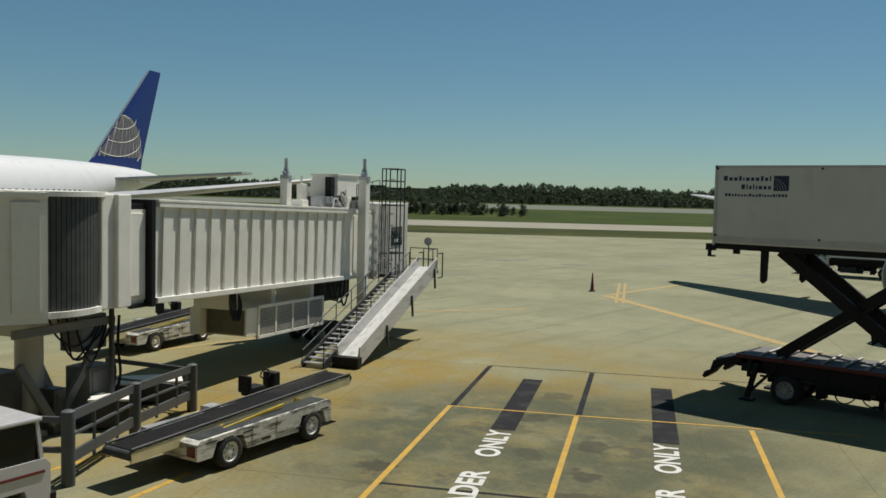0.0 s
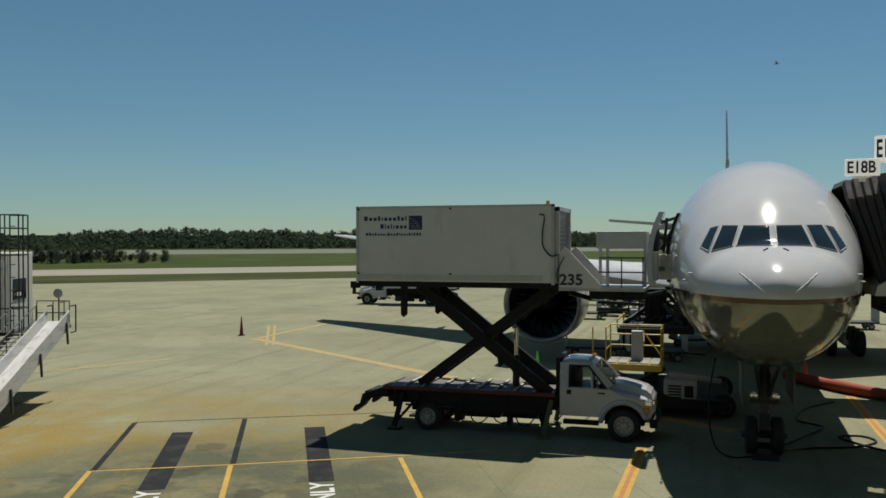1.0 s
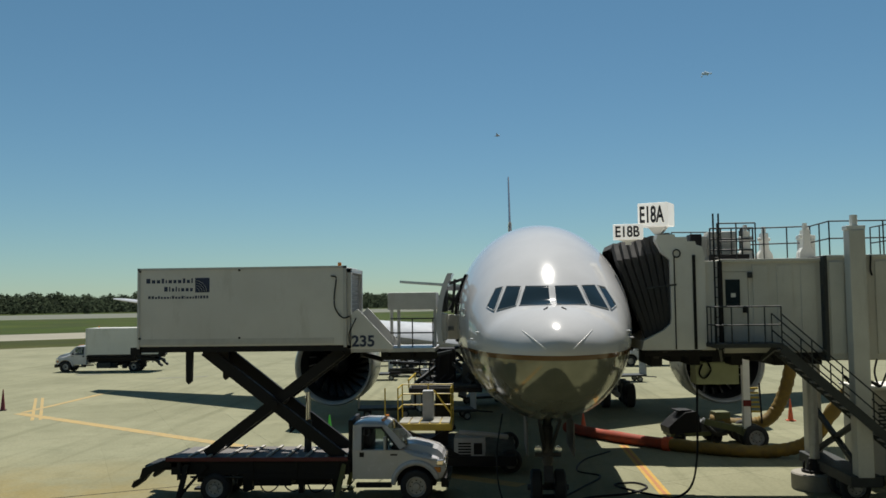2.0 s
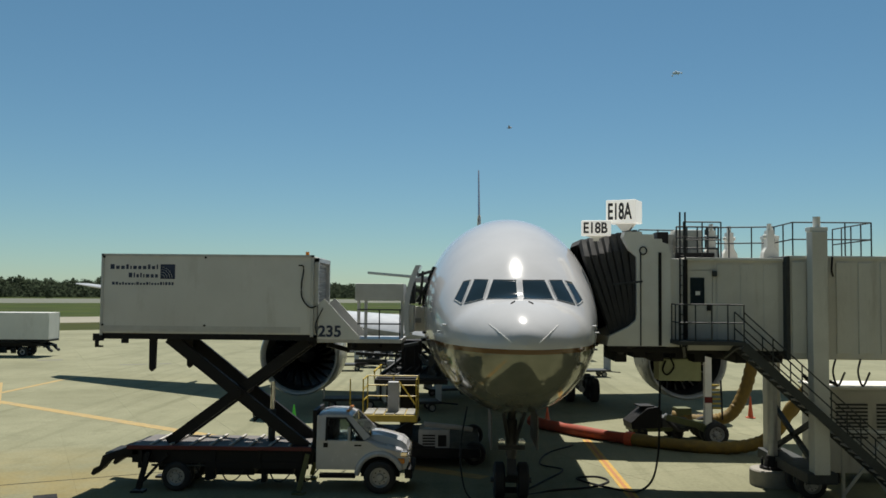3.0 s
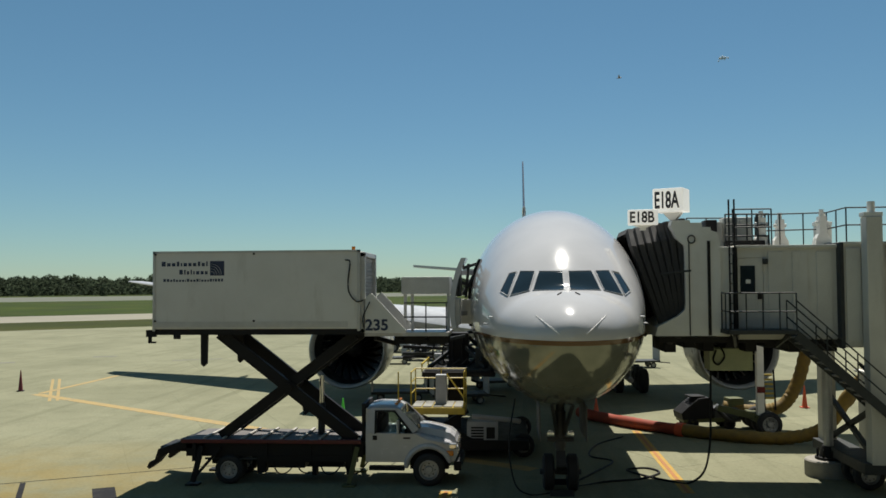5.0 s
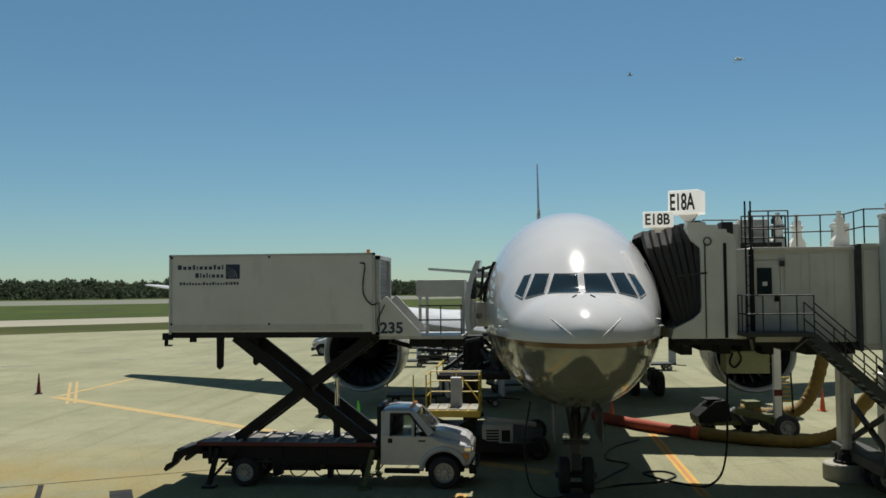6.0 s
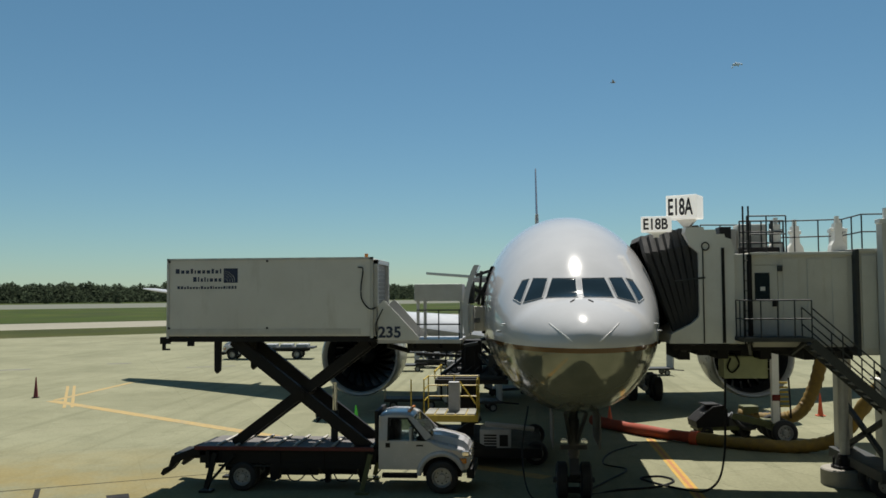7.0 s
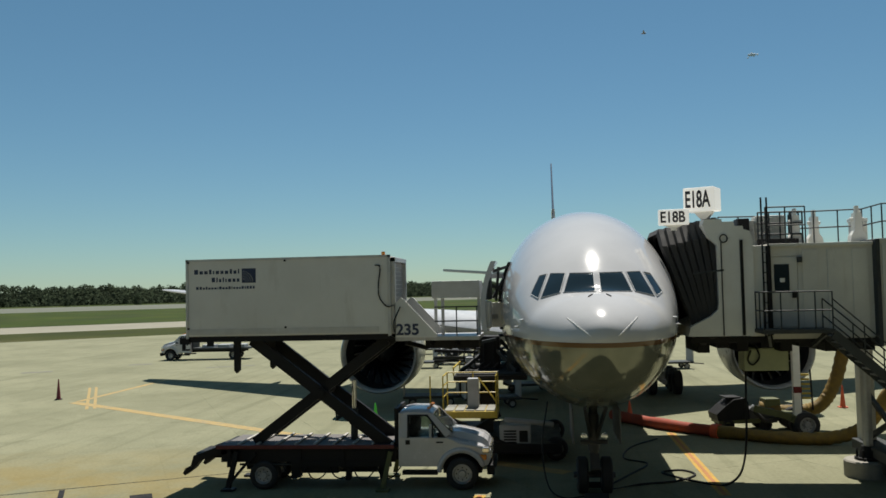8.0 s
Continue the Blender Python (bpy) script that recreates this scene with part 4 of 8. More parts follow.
def truck_cab(truck, x0, paint, y0=27.1, y1=29.15, plain=False):
    """A bonneted pickup-style cab whose back stands at x0, facing +x; 2.9 m long, with an open glazed upper half."""
    arch = [(1.96 + 0.65 * math.cos(a), 0.56 + 0.62 * math.sin(a)) for a in np.linspace(0.28, math.pi - 0.05, 12)]
    side = [(0.0, 0.72), (0.0, 1.62), (1.44, 1.62), (1.56, 1.77), (1.9, 1.76), (2.3, 1.68), (2.62, 1.58), (2.76, 1.46), (2.86, 1.2), (2.87, 0.96), (2.78, 0.76), (2.66, 0.72)] + arch + [(1.26, 0.6), (1.2, 0.72)]
    bm = B()
    cols = []
    for f, drop, inset in ((0.0, 0.34, 0.03), (0.035, 0.26, 0.0), (0.15, 0.22, 0.0), (0.19, 0.02, 0.0), (0.5, -0.03, 0.0), (0.81, 0.02, 0.0), (0.85, 0.22, 0.0), (0.965, 0.26, 0.0), (1.0, 0.34, 0.03)):
        col = []
        for x, z in side:
            d = drop * min(1.0, max(0.0, (x - 1.42) / 0.25)) if z > 1.3 else 0.0
            tuck = 0.1 * max(0.0, x - 2.2) if f in (0.0, 1.0) else 0.0
            yy = y0 + f * (y1 - y0) + tuck * (1 - 2 * f)
            col.append(bm.verts.new((x0 + x - (inset if x > 2.6 else 0), yy, z - d)))
        cols.append(col)
    n = len(side)
    for a, b in zip(cols, cols[1:]):
        for i in range(n):
            bm.faces.new((a[i], a[(i + 1) % n], b[(i + 1) % n], b[i]))
    bm.faces.new(cols[0])
    bm.faces.new(cols[-1][::-1])
    cab = part("cab", bm, paint, truck, "white bonneted pickup-style cab")

    def piece(name, bm, material, lab="", smooth=False):
        return part(name, bm, material, cab, lab, smooth)
    # Roof: crowned, drooping at the edges
    bm = B()
    rows = []
    for x, z in ((0.0, 2.34), (0.05, 2.42), (0.3, 2.47), (0.75, 2.46), (0.96, 2.41), (1.08, 2.34)):
        rows.append([bm.verts.new((x0 + x, y0 + 0.13 + f * (y1 - y0 - 0.26), z - dz)) for f, dz in ((0, 0.1), (0.05, 0.03), (0.2, 0.0), (0.8, 0.0), (0.95, 0.03), (1, 0.1))])
    under = [[bm.verts.new((v.co.x, v.co.y, min(v.co.z, 2.33) - 0.03)) for v in row] for row in rows]
    for g in (rows, under):
        for a, b in zip(g, g[1:]):
            for i in range(5):
                bm.faces.new((a[i], a[i + 1], b[i + 1], b[i]))
    for k in range(5):
        bm.faces.new((rows[0][k], rows[0][k + 1], under[0][k + 1], under[0][k]))
        bm.faces.new((rows[-1][k], rows[-1][k + 1], under[-1][k + 1], under[-1][k]))
        for e in (0, 5):
            bm.faces.new((rows[k][e], rows[k + 1][e], under[k + 1][e], under[k][e]))
    piece("roof", bm, paint, "white crowned cab roof", True)
    b2 = B()
    box(b2, x0, x0 + 0.06, y0 + 0.04, y1 - 0.04, 1.62, 1.75)
    box(b2, x0, x0 + 0.06, y0 + 0.1, y1 - 0.1, 2.18, 2.36)
    for yy in (y0 + 0.1, y1 - 0.45):
        box(b2, x0, x0 + 0.06, yy - 0.04, yy + 0.39, 1.74, 2.2)
    piece("rear_wall", b2, paint)
    b2 = B()
    box(b2, x0 + 0.3, x0 + 0.48, y0 + 0.2, y1 - 0.2, 1.5, 2.02, 0.06)
    for yy in (y0 + 0.5, y1 - 0.5):
        box(b2, x0 + 0.32, x0 + 0.44, yy - 0.13, yy + 0.13, 1.98, 2.2, 0.04)
    piece("seat", b2, SEATBLUE, "dark blue cab seat")
    b2 = B()
    box(b2, x0 + 1.2, x0 + 1.5, y0 + 0.12, y1 - 0.12, 1.5, 1.72, 0.04)
    piece("dashboard", b2, BLACK)
    b2 = B()
    tube(b2, [(x0 + 1.02 + 0.09 * math.sin(a), y1 - 0.55 + 0.2 * math.cos(a), 1.78 + 0.18 * math.sin(a)) for a in np.linspace(0, 2 * math.pi, 16)], 0.018, 6)
    piece("steering_wheel", b2, BLACK)
    for s, yy in ((-1, y0), (1, y1)):
        def sheet(outline, out, th=0.02):
            b2 = B()
            lo = [b2.verts.new((x0 + x, yy + s * (out - th) - s * max(0, z - 1.6) * 0.17, z)) for x, z in outline]
            hi = [b2.verts.new((x0 + x, yy + s * out - s * max(0, z - 1.6) * 0.17, z)) for x, z in outline]
            b2.faces.new(lo[::-1])
            b2.faces.new(hi)
            for i in range(len(lo)):
                b2.faces.new((lo[i], lo[(i + 1) % len(lo)], hi[(i + 1) % len(hi)], hi[i]))
            return b2
        pane = piece("side_window", sheet([(0.3, 1.64), (0.3, 2.27), (0.9, 2.27), (1.08, 2.05), (1.42, 1.64)], -0.02, 0.008), CLEARGLASS, "clear cab side window")
        pane.visible_shadow = False
        piece("rear_pillar", sheet([(0.0, 1.6), (0.0, 2.34), (0.28, 2.38), (0.28, 1.6)], 0.0, 0.06), paint)
        piece("window_top_rail", sheet([(0.28, 2.28), (0.28, 2.38), (1.0, 2.36), (1.02, 2.28)], 0.0, 0.06), paint)
        piece("front_pillar", sheet([(0.9, 2.3), (1.06, 2.34), (1.66, 1.75), (1.5, 1.62), (1.38, 1.66)], 0.0, 0.06), paint)
        piece("window_frame", sheet([(0.27, 1.6), (0.27, 2.31), (0.33, 2.31), (0.33, 1.6)], 0.008, 0.02), BLACK)
        piece("window_frame", sheet([(0.33, 2.25), (0.33, 2.31), (0.93, 2.31), (0.91, 2.25)], 0.008, 0.02), BLACK)
        piece("window_frame", sheet([(0.91, 2.31), (1.46, 1.64), (1.40, 1.62), (0.86, 2.27)], 0.008, 0.02), BLACK)
        piece("window_divider", sheet([(1.05, 1.62), (1.05, 2.1), (1.10, 2.1), (1.10, 1.62)], 0.006, 0.02), BLACK)
        piece("door_panel", sheet([(0.13, 0.78), (0.13, 1.6), (1.42, 1.6), (1.38, 1.2), (1.2, 0.95), (1.16, 0.78)], 0.014), paint)
        piece("door_handle", sheet([(0.22, 1.40), (0.22, 1.54), (0.36, 1.54), (0.36, 1.40)], 0.03), BLACK)
        piece("door_badge", sheet([(1.18, 1.44), (1.18, 1.49), (1.4, 1.49), (1.4, 1.44)], 0.02), BLACK)
        piece("step_bar", sheet([(0.1, 0.46), (0.1, 0.58), (1.2, 0.58), (1.2, 0.46)], 0.0, 0.25), BLACK)
        # Wheel arch flare, rounded
        b2 = B()
        tube(b2, [(x0 + 1.96 + 0.69 * math.cos(a), yy + s * 0.0, 0.56 + 0.66 * math.sin(a)) for a in np.linspace(0.25, math.pi + 0.02, 18)], [0.05] + [0.09] * 16 + [0.06], 8)
        piece("wheel_arch", b2, paint, "", True)
        b2 = B()
        box(b2, x0 + 1.0, x0 + 1.07, min(yy + s * 0.10, yy + s * 0.3), max(yy + s * 0.10, yy + s * 0.3), 1.64, 2.05, 0.02)
        piece("mirror", b2, GREYPAINT, "tall pale wing mirror")
        b2 = B()
        beam(b2, (x0 + 1.1, yy - s * 0.03, 1.62), (x0 + 1.05, yy + s * 0.14, 1.66), 0.03, 0.03)
        piece("mirror_arm", b2, BLACK)
        b2 = B()
        box(b2, x0 + 2.60, x0 + 2.84, min(yy - s * 0.02, yy - s * 0.34), max(yy - s * 0.02, yy - s * 0.34), 1.12, 1.30, 0.04)
        piece("headlight", b2, CHROME, "clear headlight")
        b2 = B()
        box(b2, x0 + 2.5, x0 + 2.74, min(yy + s * 0.006, yy - s * 0.1), max(yy + s * 0.006, yy - s * 0.1), 0.92, 1.08, 0.03)
        piece("turn_signal", b2, LAMPAMBER, "amber turn signal")
    b2 = B()
    vs = [b2.verts.new((x0 + x, y, z)) for x, y, z in ((1.05, y0 + 0.2, 2.335), (1.05, y1 - 0.2, 2.335), (1.68, y1 - 0.16, 1.74), (1.68, y0 + 0.16, 1.74),
                                                       (1.04, y0 + 0.2, 2.325), (1.04, y1 - 0.2, 2.325), (1.67, y1 - 0.16, 1.73), (1.67, y0 + 0.16, 1.73))]
    for q in ((0, 1, 2, 3), (4, 7, 6, 5), (0, 4, 5, 1), (1, 5, 6, 2), (2, 6, 7, 3), (3, 7, 4, 0)):
        b2.faces.new([vs[i] for i in q])
    pane = piece("windscreen", b2, CLEARGLASS, "sloping clear windscreen")
    pane.visible_shadow = False
    b2 = B()
    beam(b2, (x0 + 1.70, y0 + 0.3, 1.77), (x0 + 1.54, y0 + 0.9, 1.91), 0.02, 0.02)
    beam(b2, (x0 + 1.70, y0 + 1.1, 1.77), (x0 + 1.54, y0 + 1.7, 1.91), 0.02, 0.02)
    piece("wiper", b2, BLACK)
    b2 = B()
    box(b2, x0 + 1.35, x0 + 2.56, y0 + 0.34, y1 - 0.34, 0.45, 1.16)
    piece("wheel_well", b2, BLACK)
    b2 = B()
    box(b2, x0 + 2.74, x0 + 2.98, y0 + 0.04, y1 - 0.04, 0.46, 0.76, 0.04)
    piece("bumper", b2, BLACK, "black front bumper")
    for ya in (y0 + 0.08, y1 - 0.2):
        b2 = B()
        box(b2, x0 + 2.90, x0 + 3.0, ya, ya + 0.12, 0.5, 0.66, 0.02)
        piece("tow_eye", b2, CHROME)
    b2 = B()
    for k in range(5):
        box(b2, x0 + 2.83, x0 + 2.88, y0 + 0.45, y1 - 0.45, 0.92 + k * 0.09, 0.96 + k * 0.09)
    piece("grille", b2, CHROME, "bright grille bars")
    for k in range(5):
        b2 = B()
        yy = y0 + 0.45 + k * (y1 - y0 - 0.9) / 4
        box(b2, x0 + 0.86, x0 + 0.96, yy - 0.05, yy + 0.05, 2.44, 2.50, 0.015)
        piece("roof_lamp", b2, LAMPAMBER, "amber roof lamp")
    return cab


def scissor_truck(m, label, raised=True, paint=CARPAINT):
    """A high-lift catering truck facing +x, its near side at y = 27; box raised on scissor arms or lowered on the chassis."""
    truck = thing("catering_truck", m, label, "truck")
    dz = 0.0 if raised else -3.25

    def P(name, bm, material, lab="", parent=truck, smooth=False):
        return part(name, bm, material, parent, lab, smooth)
    # Box body
    bm = B()
    box(bm, -11.26, -4.62, 27.0, 29.45, 4.86 + dz, 7.31 + dz, 0.025)
    body = P("box_body", bm, BOXPAINT, "dull white insulated box body")
    bm = B()
    for (a, b, c, d) in ((-11.28, -11.2, 4.8, 7.34), (-4.7, -4.6, 4.8, 7.34)):
        box(bm, a, b, 26.975, 27.03, c + dz, d + dz)
    box(bm, -11.28, -4.6, 26.975, 27.04, 7.27 + dz, 7.34 + dz)
    P("edge_trim", bm, GREYTRIM, "thin aluminium edge trim", body)
    bm = B()
    box(bm, -11.2, -5.0, 26.982, 27.0, 4.92 + dz, 5.10 + dz)
    P("kick_rail", bm, GREYTRIM, "scuffed lower rail", body)
    bm = B()
    box(bm, -11.3, -4.5, 27.05, 29.4, 4.68 + dz, 4.86 + dz)
    P("subframe", bm, BLACK, "", body)
    for x in (-11.2, -8.0):
        for z in (7.24, 5.12):
            bm = B()
            rod(bm, (x, 26.96, z + dz), (x, 27.0, z + dz), 0.035, 8)
            P("marker_lamp", bm, BLACK, "", body)
    bm = B()
    for x in (-7.35, -7.1):
        box(bm, x, x + 0.07, 26.985, 27.0, 5.04 + dz, 5.08 + dz)
    P("reflector", bm, CHROME, "", body)
    # Emblem: plain shapes and bars for what is lettered on the side.
    bm = B()
    bars(bm, -11.0, -9.5, 6.86 + dz, 0.15, (0.2, 0.17, 0.17, 0.12, 0.07, 0.17, 0.15, 0.17, 0.12, 0.15, 0.07), 27.0, 0.5, (1, 2, 4, 5, 6, 7, 9))
    P("side_lettering", bm, INK, "navy lettering marks on the side", body)
    bm = B()
    bars(bm, -10.42, -9.5, 6.60 + dz, 0.15, (0.18, 0.07, 0.12, 0.07, 0.07, 0.17, 0.15, 0.14), 27.0, 0.5, (2, 4, 5, 6, 7))
    P("side_lettering", bm, INK, "navy lettering marks on the side", body)
    bm = B()
    bars(bm, -10.94, -9.0, 6.37 + dz, 0.09, (0.12, 0.11, 0.1, 0.08, 0.1, 0.1, 0.1, 0.04, 0.11, 0.1, 0.1, 0.1, 0.04, 0.1, 0.09, 0.07, 0.1, 0.05, 0.1, 0.1, 0.09), 27.0, 0.5, (2, 4, 5, 6, 7, 9, 10, 13, 14, 15))
    P("side_lettering", bm, INK, "navy lettering marks on the side", body)
    bm = B()
    box(bm, -9.42, -8.96, 26.994, 27.0, 6.56 + dz, 7.02 + dz)
    em = P("emblem_square", bm, INK, "navy square with a pale globe quarter", body)
    for r in (0.12, 0.2, 0.28, 0.35):
        bm = B()
        pts = [(-9.40 + r * math.cos(a), 26.991, 6.58 + dz + r * math.sin(a)) for a in np.linspace(0.05, math.pi / 2 - 0.05, 10)]
        for p, q in zip(pts, pts[1:]):
            beam(bm, p, q, 0.006, 0.03, (0, 1, 0.001))
        P("emblem_arc", bm, BOXPAINT, "", em)
    # Front end frame, roll door, beacon and cable.
    bm = B()
    for y in (27.05, 29.3):
        box(bm, -4.62, -4.46, y, y + 0.12, 4.75 + dz, 7.25 + dz, 0.01)
    box(bm, -4.62, -4.46, 27.05, 29.42, 7.12 + dz, 7.26 + dz, 0.01)
    fe = P("end_frame", bm, GREYTRIM, "", body)
    for k in range(16):
        bm = B()
        box(bm, -4.60, -4.57, 27.2, 29.28, 4.9 + k * 0.138 + dz, 5.02 + k * 0.138 + dz)
        P("door_slat", bm, GRILLE, "", fe)
    bm = B()
    rod(bm, (-4.85, 27.2, 7.3 + dz), (-4.85, 27.2, 7.45 + dz), 0.06, 12)
    P("beacon", bm, LAMPAMBER, "small amber beacon", body)
    bm = B()
    tube(bm, curve_pts([(-5.08, 26.96, 7.02 + dz), (-4.92, 26.95, 6.95 + dz), (-4.98, 26.95, 6.4 + dz), (-4.95, 26.95, 6.0 + dz), (-4.72, 26.94, 5.72 + dz), (-4.5, 26.94, 5.75 + dz)]), 0.022, 6)
    P("hanging_cable", bm, BLACK, "", body, True)
    if raised:
        bm = B()
        tube(bm, curve_pts([(-4.3, 26.98, 5.7), (-4.42, 26.96, 5.45), (-4.52, 26.95, 5.2), (-4.5, 26.95, 4.9)]), 0.02, 6)
        P("hanging_cable", bm, BLACK, "", body, True)
        # Loading bridge with side gussets, canopy and handrails.
        bm = B()
        box(bm, -4.5, -1.85, 27.15, 29.3, 4.62, 4.74)
        bridge = P("loading_bridge", bm, STEEL, "steel loading bridge to the aircraft door")
        for y in (27.05, 29.3):
            bm = B()
            prism(bm, [(-4.5, 4.74), (-4.5, 5.78), (-4.28, 5.98), (-4.2, 5.92), (-3.16, 4.80), (-3.2, 4.72)], y, y + 0.06, "xz")
            P("gusset", bm, BOXPAINT, "white triangular side plate", bridge)
        lettering("fleet_number", "235", pose(-4.1, 27.044, 4.98, 90, 0, 0), INK, 0.72, 0.36, 0.006, "dark fleet number", bridge, bold=0.03)
        bm = B()
        box(bm, -3.42, -1.86, 27.9, 29.3, 5.93, 6.48, 0.02)
        P("canopy", bm, GREYTRIM, "grey panelled canopy over the bridge", bridge)
        for x in (-3.35, -3.12, -1.95):
            bm = B()
            box(bm, x, x + 0.09, 27.95, 28.05, 4.74, 5.95)
            P("canopy_post", bm, GREYTRIM, "", bridge)
        bm = B()
        for z in (5.2, 5.65):
            rod(bm, (-3.3, 27.6, z), (-1.9, 27.6, z), 0.022, 6)
        for x in (-2.6, -1.95):
            rod(bm, (x, 27.6, 4.7), (x, 27.6, 5.66), 0.022, 6)
        P("handrail", bm, DARKGREY, "", bridge)
        bm = B()
        for x in (-4.2, -3.4, -2.6):
            beam(bm, (x, 27.4, 4.55), (x + 0.5, 28.6, 4.3), 0.1, 0.14)
        box(bm, -3.6, -1.9, 27.5, 28.9, 4.35, 4.6)
        P("bridge_underframe", bm, BLACK, "", bridge)
        # Scissor arms: two crossing pairs.
        for y in (27.35, 28.95):
            bm = B()
            beam(bm, (-9.2, y, 4.72), (-4.72, y, 1.26), 0.16, 0.36, (0, 0, 1))
            P("scissor_arm", bm, BLACK, "black steel scissor arm")
            bm = B()
            beam(bm, (-9.2, y + 0.17, 1.42), (-4.85, y + 0.17, 4.65), 0.16, 0.32, (0, 0, 1))
            P("scissor_arm", bm, BLACK, "black steel scissor arm")
        for x, z, r in ((-6.97, 3.0, 0.13), (-9.15, 4.7, 0.1)):
            bm = B()
            rod(bm, (x, 27.2, z), (x, 29.3, z), r, 12)
            P("scissor_pivot", bm, BLACK)
        for x in (-9.7, -8.95):
            bm = B()
            prism(bm, [(x - 0.09, 4.7), (x + 0.12, 4.7), (x + 0.1, 3.75), (x, 3.66), (x - 0.08, 3.75)], 27.2 if x < -9.5 else 28.6, 27.36 if x < -9.5 else 28.76, "xz")
            P("locking_leg", bm, BLACK, "")
        bm = B()
        rod(bm, (-6.08, 28.2, 3.3), (-6.08, 28.2, 2.3), 0.075, 12)
        cyl = P("lift_ram", bm, CHROME, "bright hydraulic ram", truck, True)
        bm = B()
        rod(bm, (-6.08, 28.2, 2.4), (-6.1, 28.2, 1.2), 0.12, 12)
        P("ram_body", bm, DARKGREY, "", cyl, True)
        bm = B()
        for k in range(4):
            tube(bm, curve_pts([(-6.6 + 0.1 * k, 27.5, 2.7 - 0.1 * k), (-6.5, 27.42, 2.35 - 0.08 * k), (-6.2, 27.45, 2.2 + 0.03 * k), (-6.0, 27.5, 1.9)]), 0.022, 6)
        P("hydraulic_hose", bm, BLACK, "", truck, True)
        # Hook brackets under the tail
        bm = B()
        box(bm, -11.5, -11.2, 27.0, 27.15, 4.62, 4.84)
        box(bm, -11.42, -11.34, 26.98, 27.1, 4.42, 4.64)
        box(bm, -11.42, -11.2, 26.98, 27.1, 4.42, 4.47)
        P("tail_bracket", bm, BLACK)
        bm = B()
        box(bm, -10.6, -10.4, 27.0, 27.1, 4.55, 4.68)
        P("tail_bracket", bm, BLACK)
    # Chassis with deck
    bm = B()
    for y in (27.45, 28.65):
        beam(bm, (-10.6, y, 1.1), (-1.9, y, 1.0), 0.12, 0.3)
    box(bm, -10.4, -4.5, 27.12, 29.2, 1.22, 1.34)
    P("chassis_frame", bm, BLACK, "black ladder chassis")
    bm = B()
    prism(bm, [(-11.48, 0.5), (-11.4, 0.66), (-11.22, 0.74), (-11.12, 1.06), (-10.3, 1.34), (-9.6, 1.34), (-9.6, 1.16), (-10.5, 1.06), (-10.95, 0.86), (-11.15, 0.62), (-11.4, 0.44)], 27.1, 27.5, "xz")
    prism(bm, [(-11.48, 0.5), (-11.4, 0.66), (-11.22, 0.74), (-11.12, 1.06), (-10.3, 1.34), (-9.6, 1.34), (-9.6, 1.16), (-10.5, 1.06), (-10.95, 0.86), (-11.15, 0.62), (-11.4, 0.44)], 28.8, 29.2, "xz")
    box(bm, -11.2, -10.2, 27.5, 28.8, 1.0, 1.08)
    P("tail_step", bm, BLACK, "drooping black tail step")
    bm = B()
    box(bm, -10.2, -4.55, 27.1, 27.16, 0.86, 1.24)
    box(bm, -7.9, -4.7, 27.08, 27.14, 0.72, 0.9)
    for x in (-10.0, -7.7, -6.3, -5.0):
        box(bm, x, x + 0.12, 27.06, 27.12, 0.7, 1.26)
    P("side_skirt", bm, BLACK, "black underframe skirt")
    bm = B()
    box(bm, -10.35, -4.6, 27.02, 27.12, 1.28, 1.40, 0.01)
    P("side_rail", bm, REDFRAME, "dark red side rail")
    if raised:
        for k in range(9):
            bm = B()
            x = -10.2 + k * 0.62
            box(bm, x, x + 0.55, 27.14, 29.2, 1.345, 1.385, 0.008)
            P("deck_panel", bm, DECK, "scuffed tread-plate deck")
            bm = B()
            box(bm, x + 0.52, x + 0.6, 27.14, 29.2, 1.385, 1.44, 0.008)
            P("deck_rib", bm, DECKRIB)
        # Stabiliser legs
        for x in (-9.9, -4.95):
            for y in (27.0, 29.2):
                bm = B()
                beam(bm, (x + 0.25, y, 1.2), (x, y - (0.12 if y < 28 else -0.12), 0.1), 0.14, 0.16, (0, 1, 0))
                box(bm, x - 0.2, x + 0.2, y - 0.28, y + 0.1, 0.0, 0.07, 0.01)
                if x < -6:
                    beam(bm, (x + 0.85, y, 1.15), (x + 0.1, y - 0.1, 0.3), 0.08, 0.1, (0, 1, 0))
                P("stabiliser_leg", bm, BLACK if x < -6 else OLIVE, "extended stabiliser leg")
    bm = B()
    box(bm, -7.6, -6.4, 27.15, 27.8, 0.5, 0.98, 0.03)
    rod(bm, (-6.1, 27.45, 0.72), (-5.2, 27.45, 0.72), 0.24, 16)
    P("fuel_tank", bm, BLACK)
    # Valves, tanks, steps and hoses hung below the chassis
    for x, y, w, z0, z1, mt in ((-7.95, 27.2, 0.3, 0.34, 0.9, BLACK), (-7.1, 28.3, 0.9, 0.3, 0.8, DARKGREY), (-6.2, 27.25, 0.16, 0.26, 0.75, BLACK), (-5.75, 28.0, 0.6, 0.38, 0.85, BLACK),
                                (-5.1, 27.2, 0.24, 0.3, 0.8, BLACK), (-9.75, 28.2, 0.45, 0.4, 0.95, BLACK), (-6.7, 28.9, 1.3, 0.35, 0.85, DARKGREY), (-8.1, 28.7, 0.4, 0.3, 0.8, BLACK)):
        bm = B()
        box(bm, x, x + w, y, y + 0.3, z0, z1, 0.03)
        P("chassis_box", bm, mt, "dark box below the chassis")
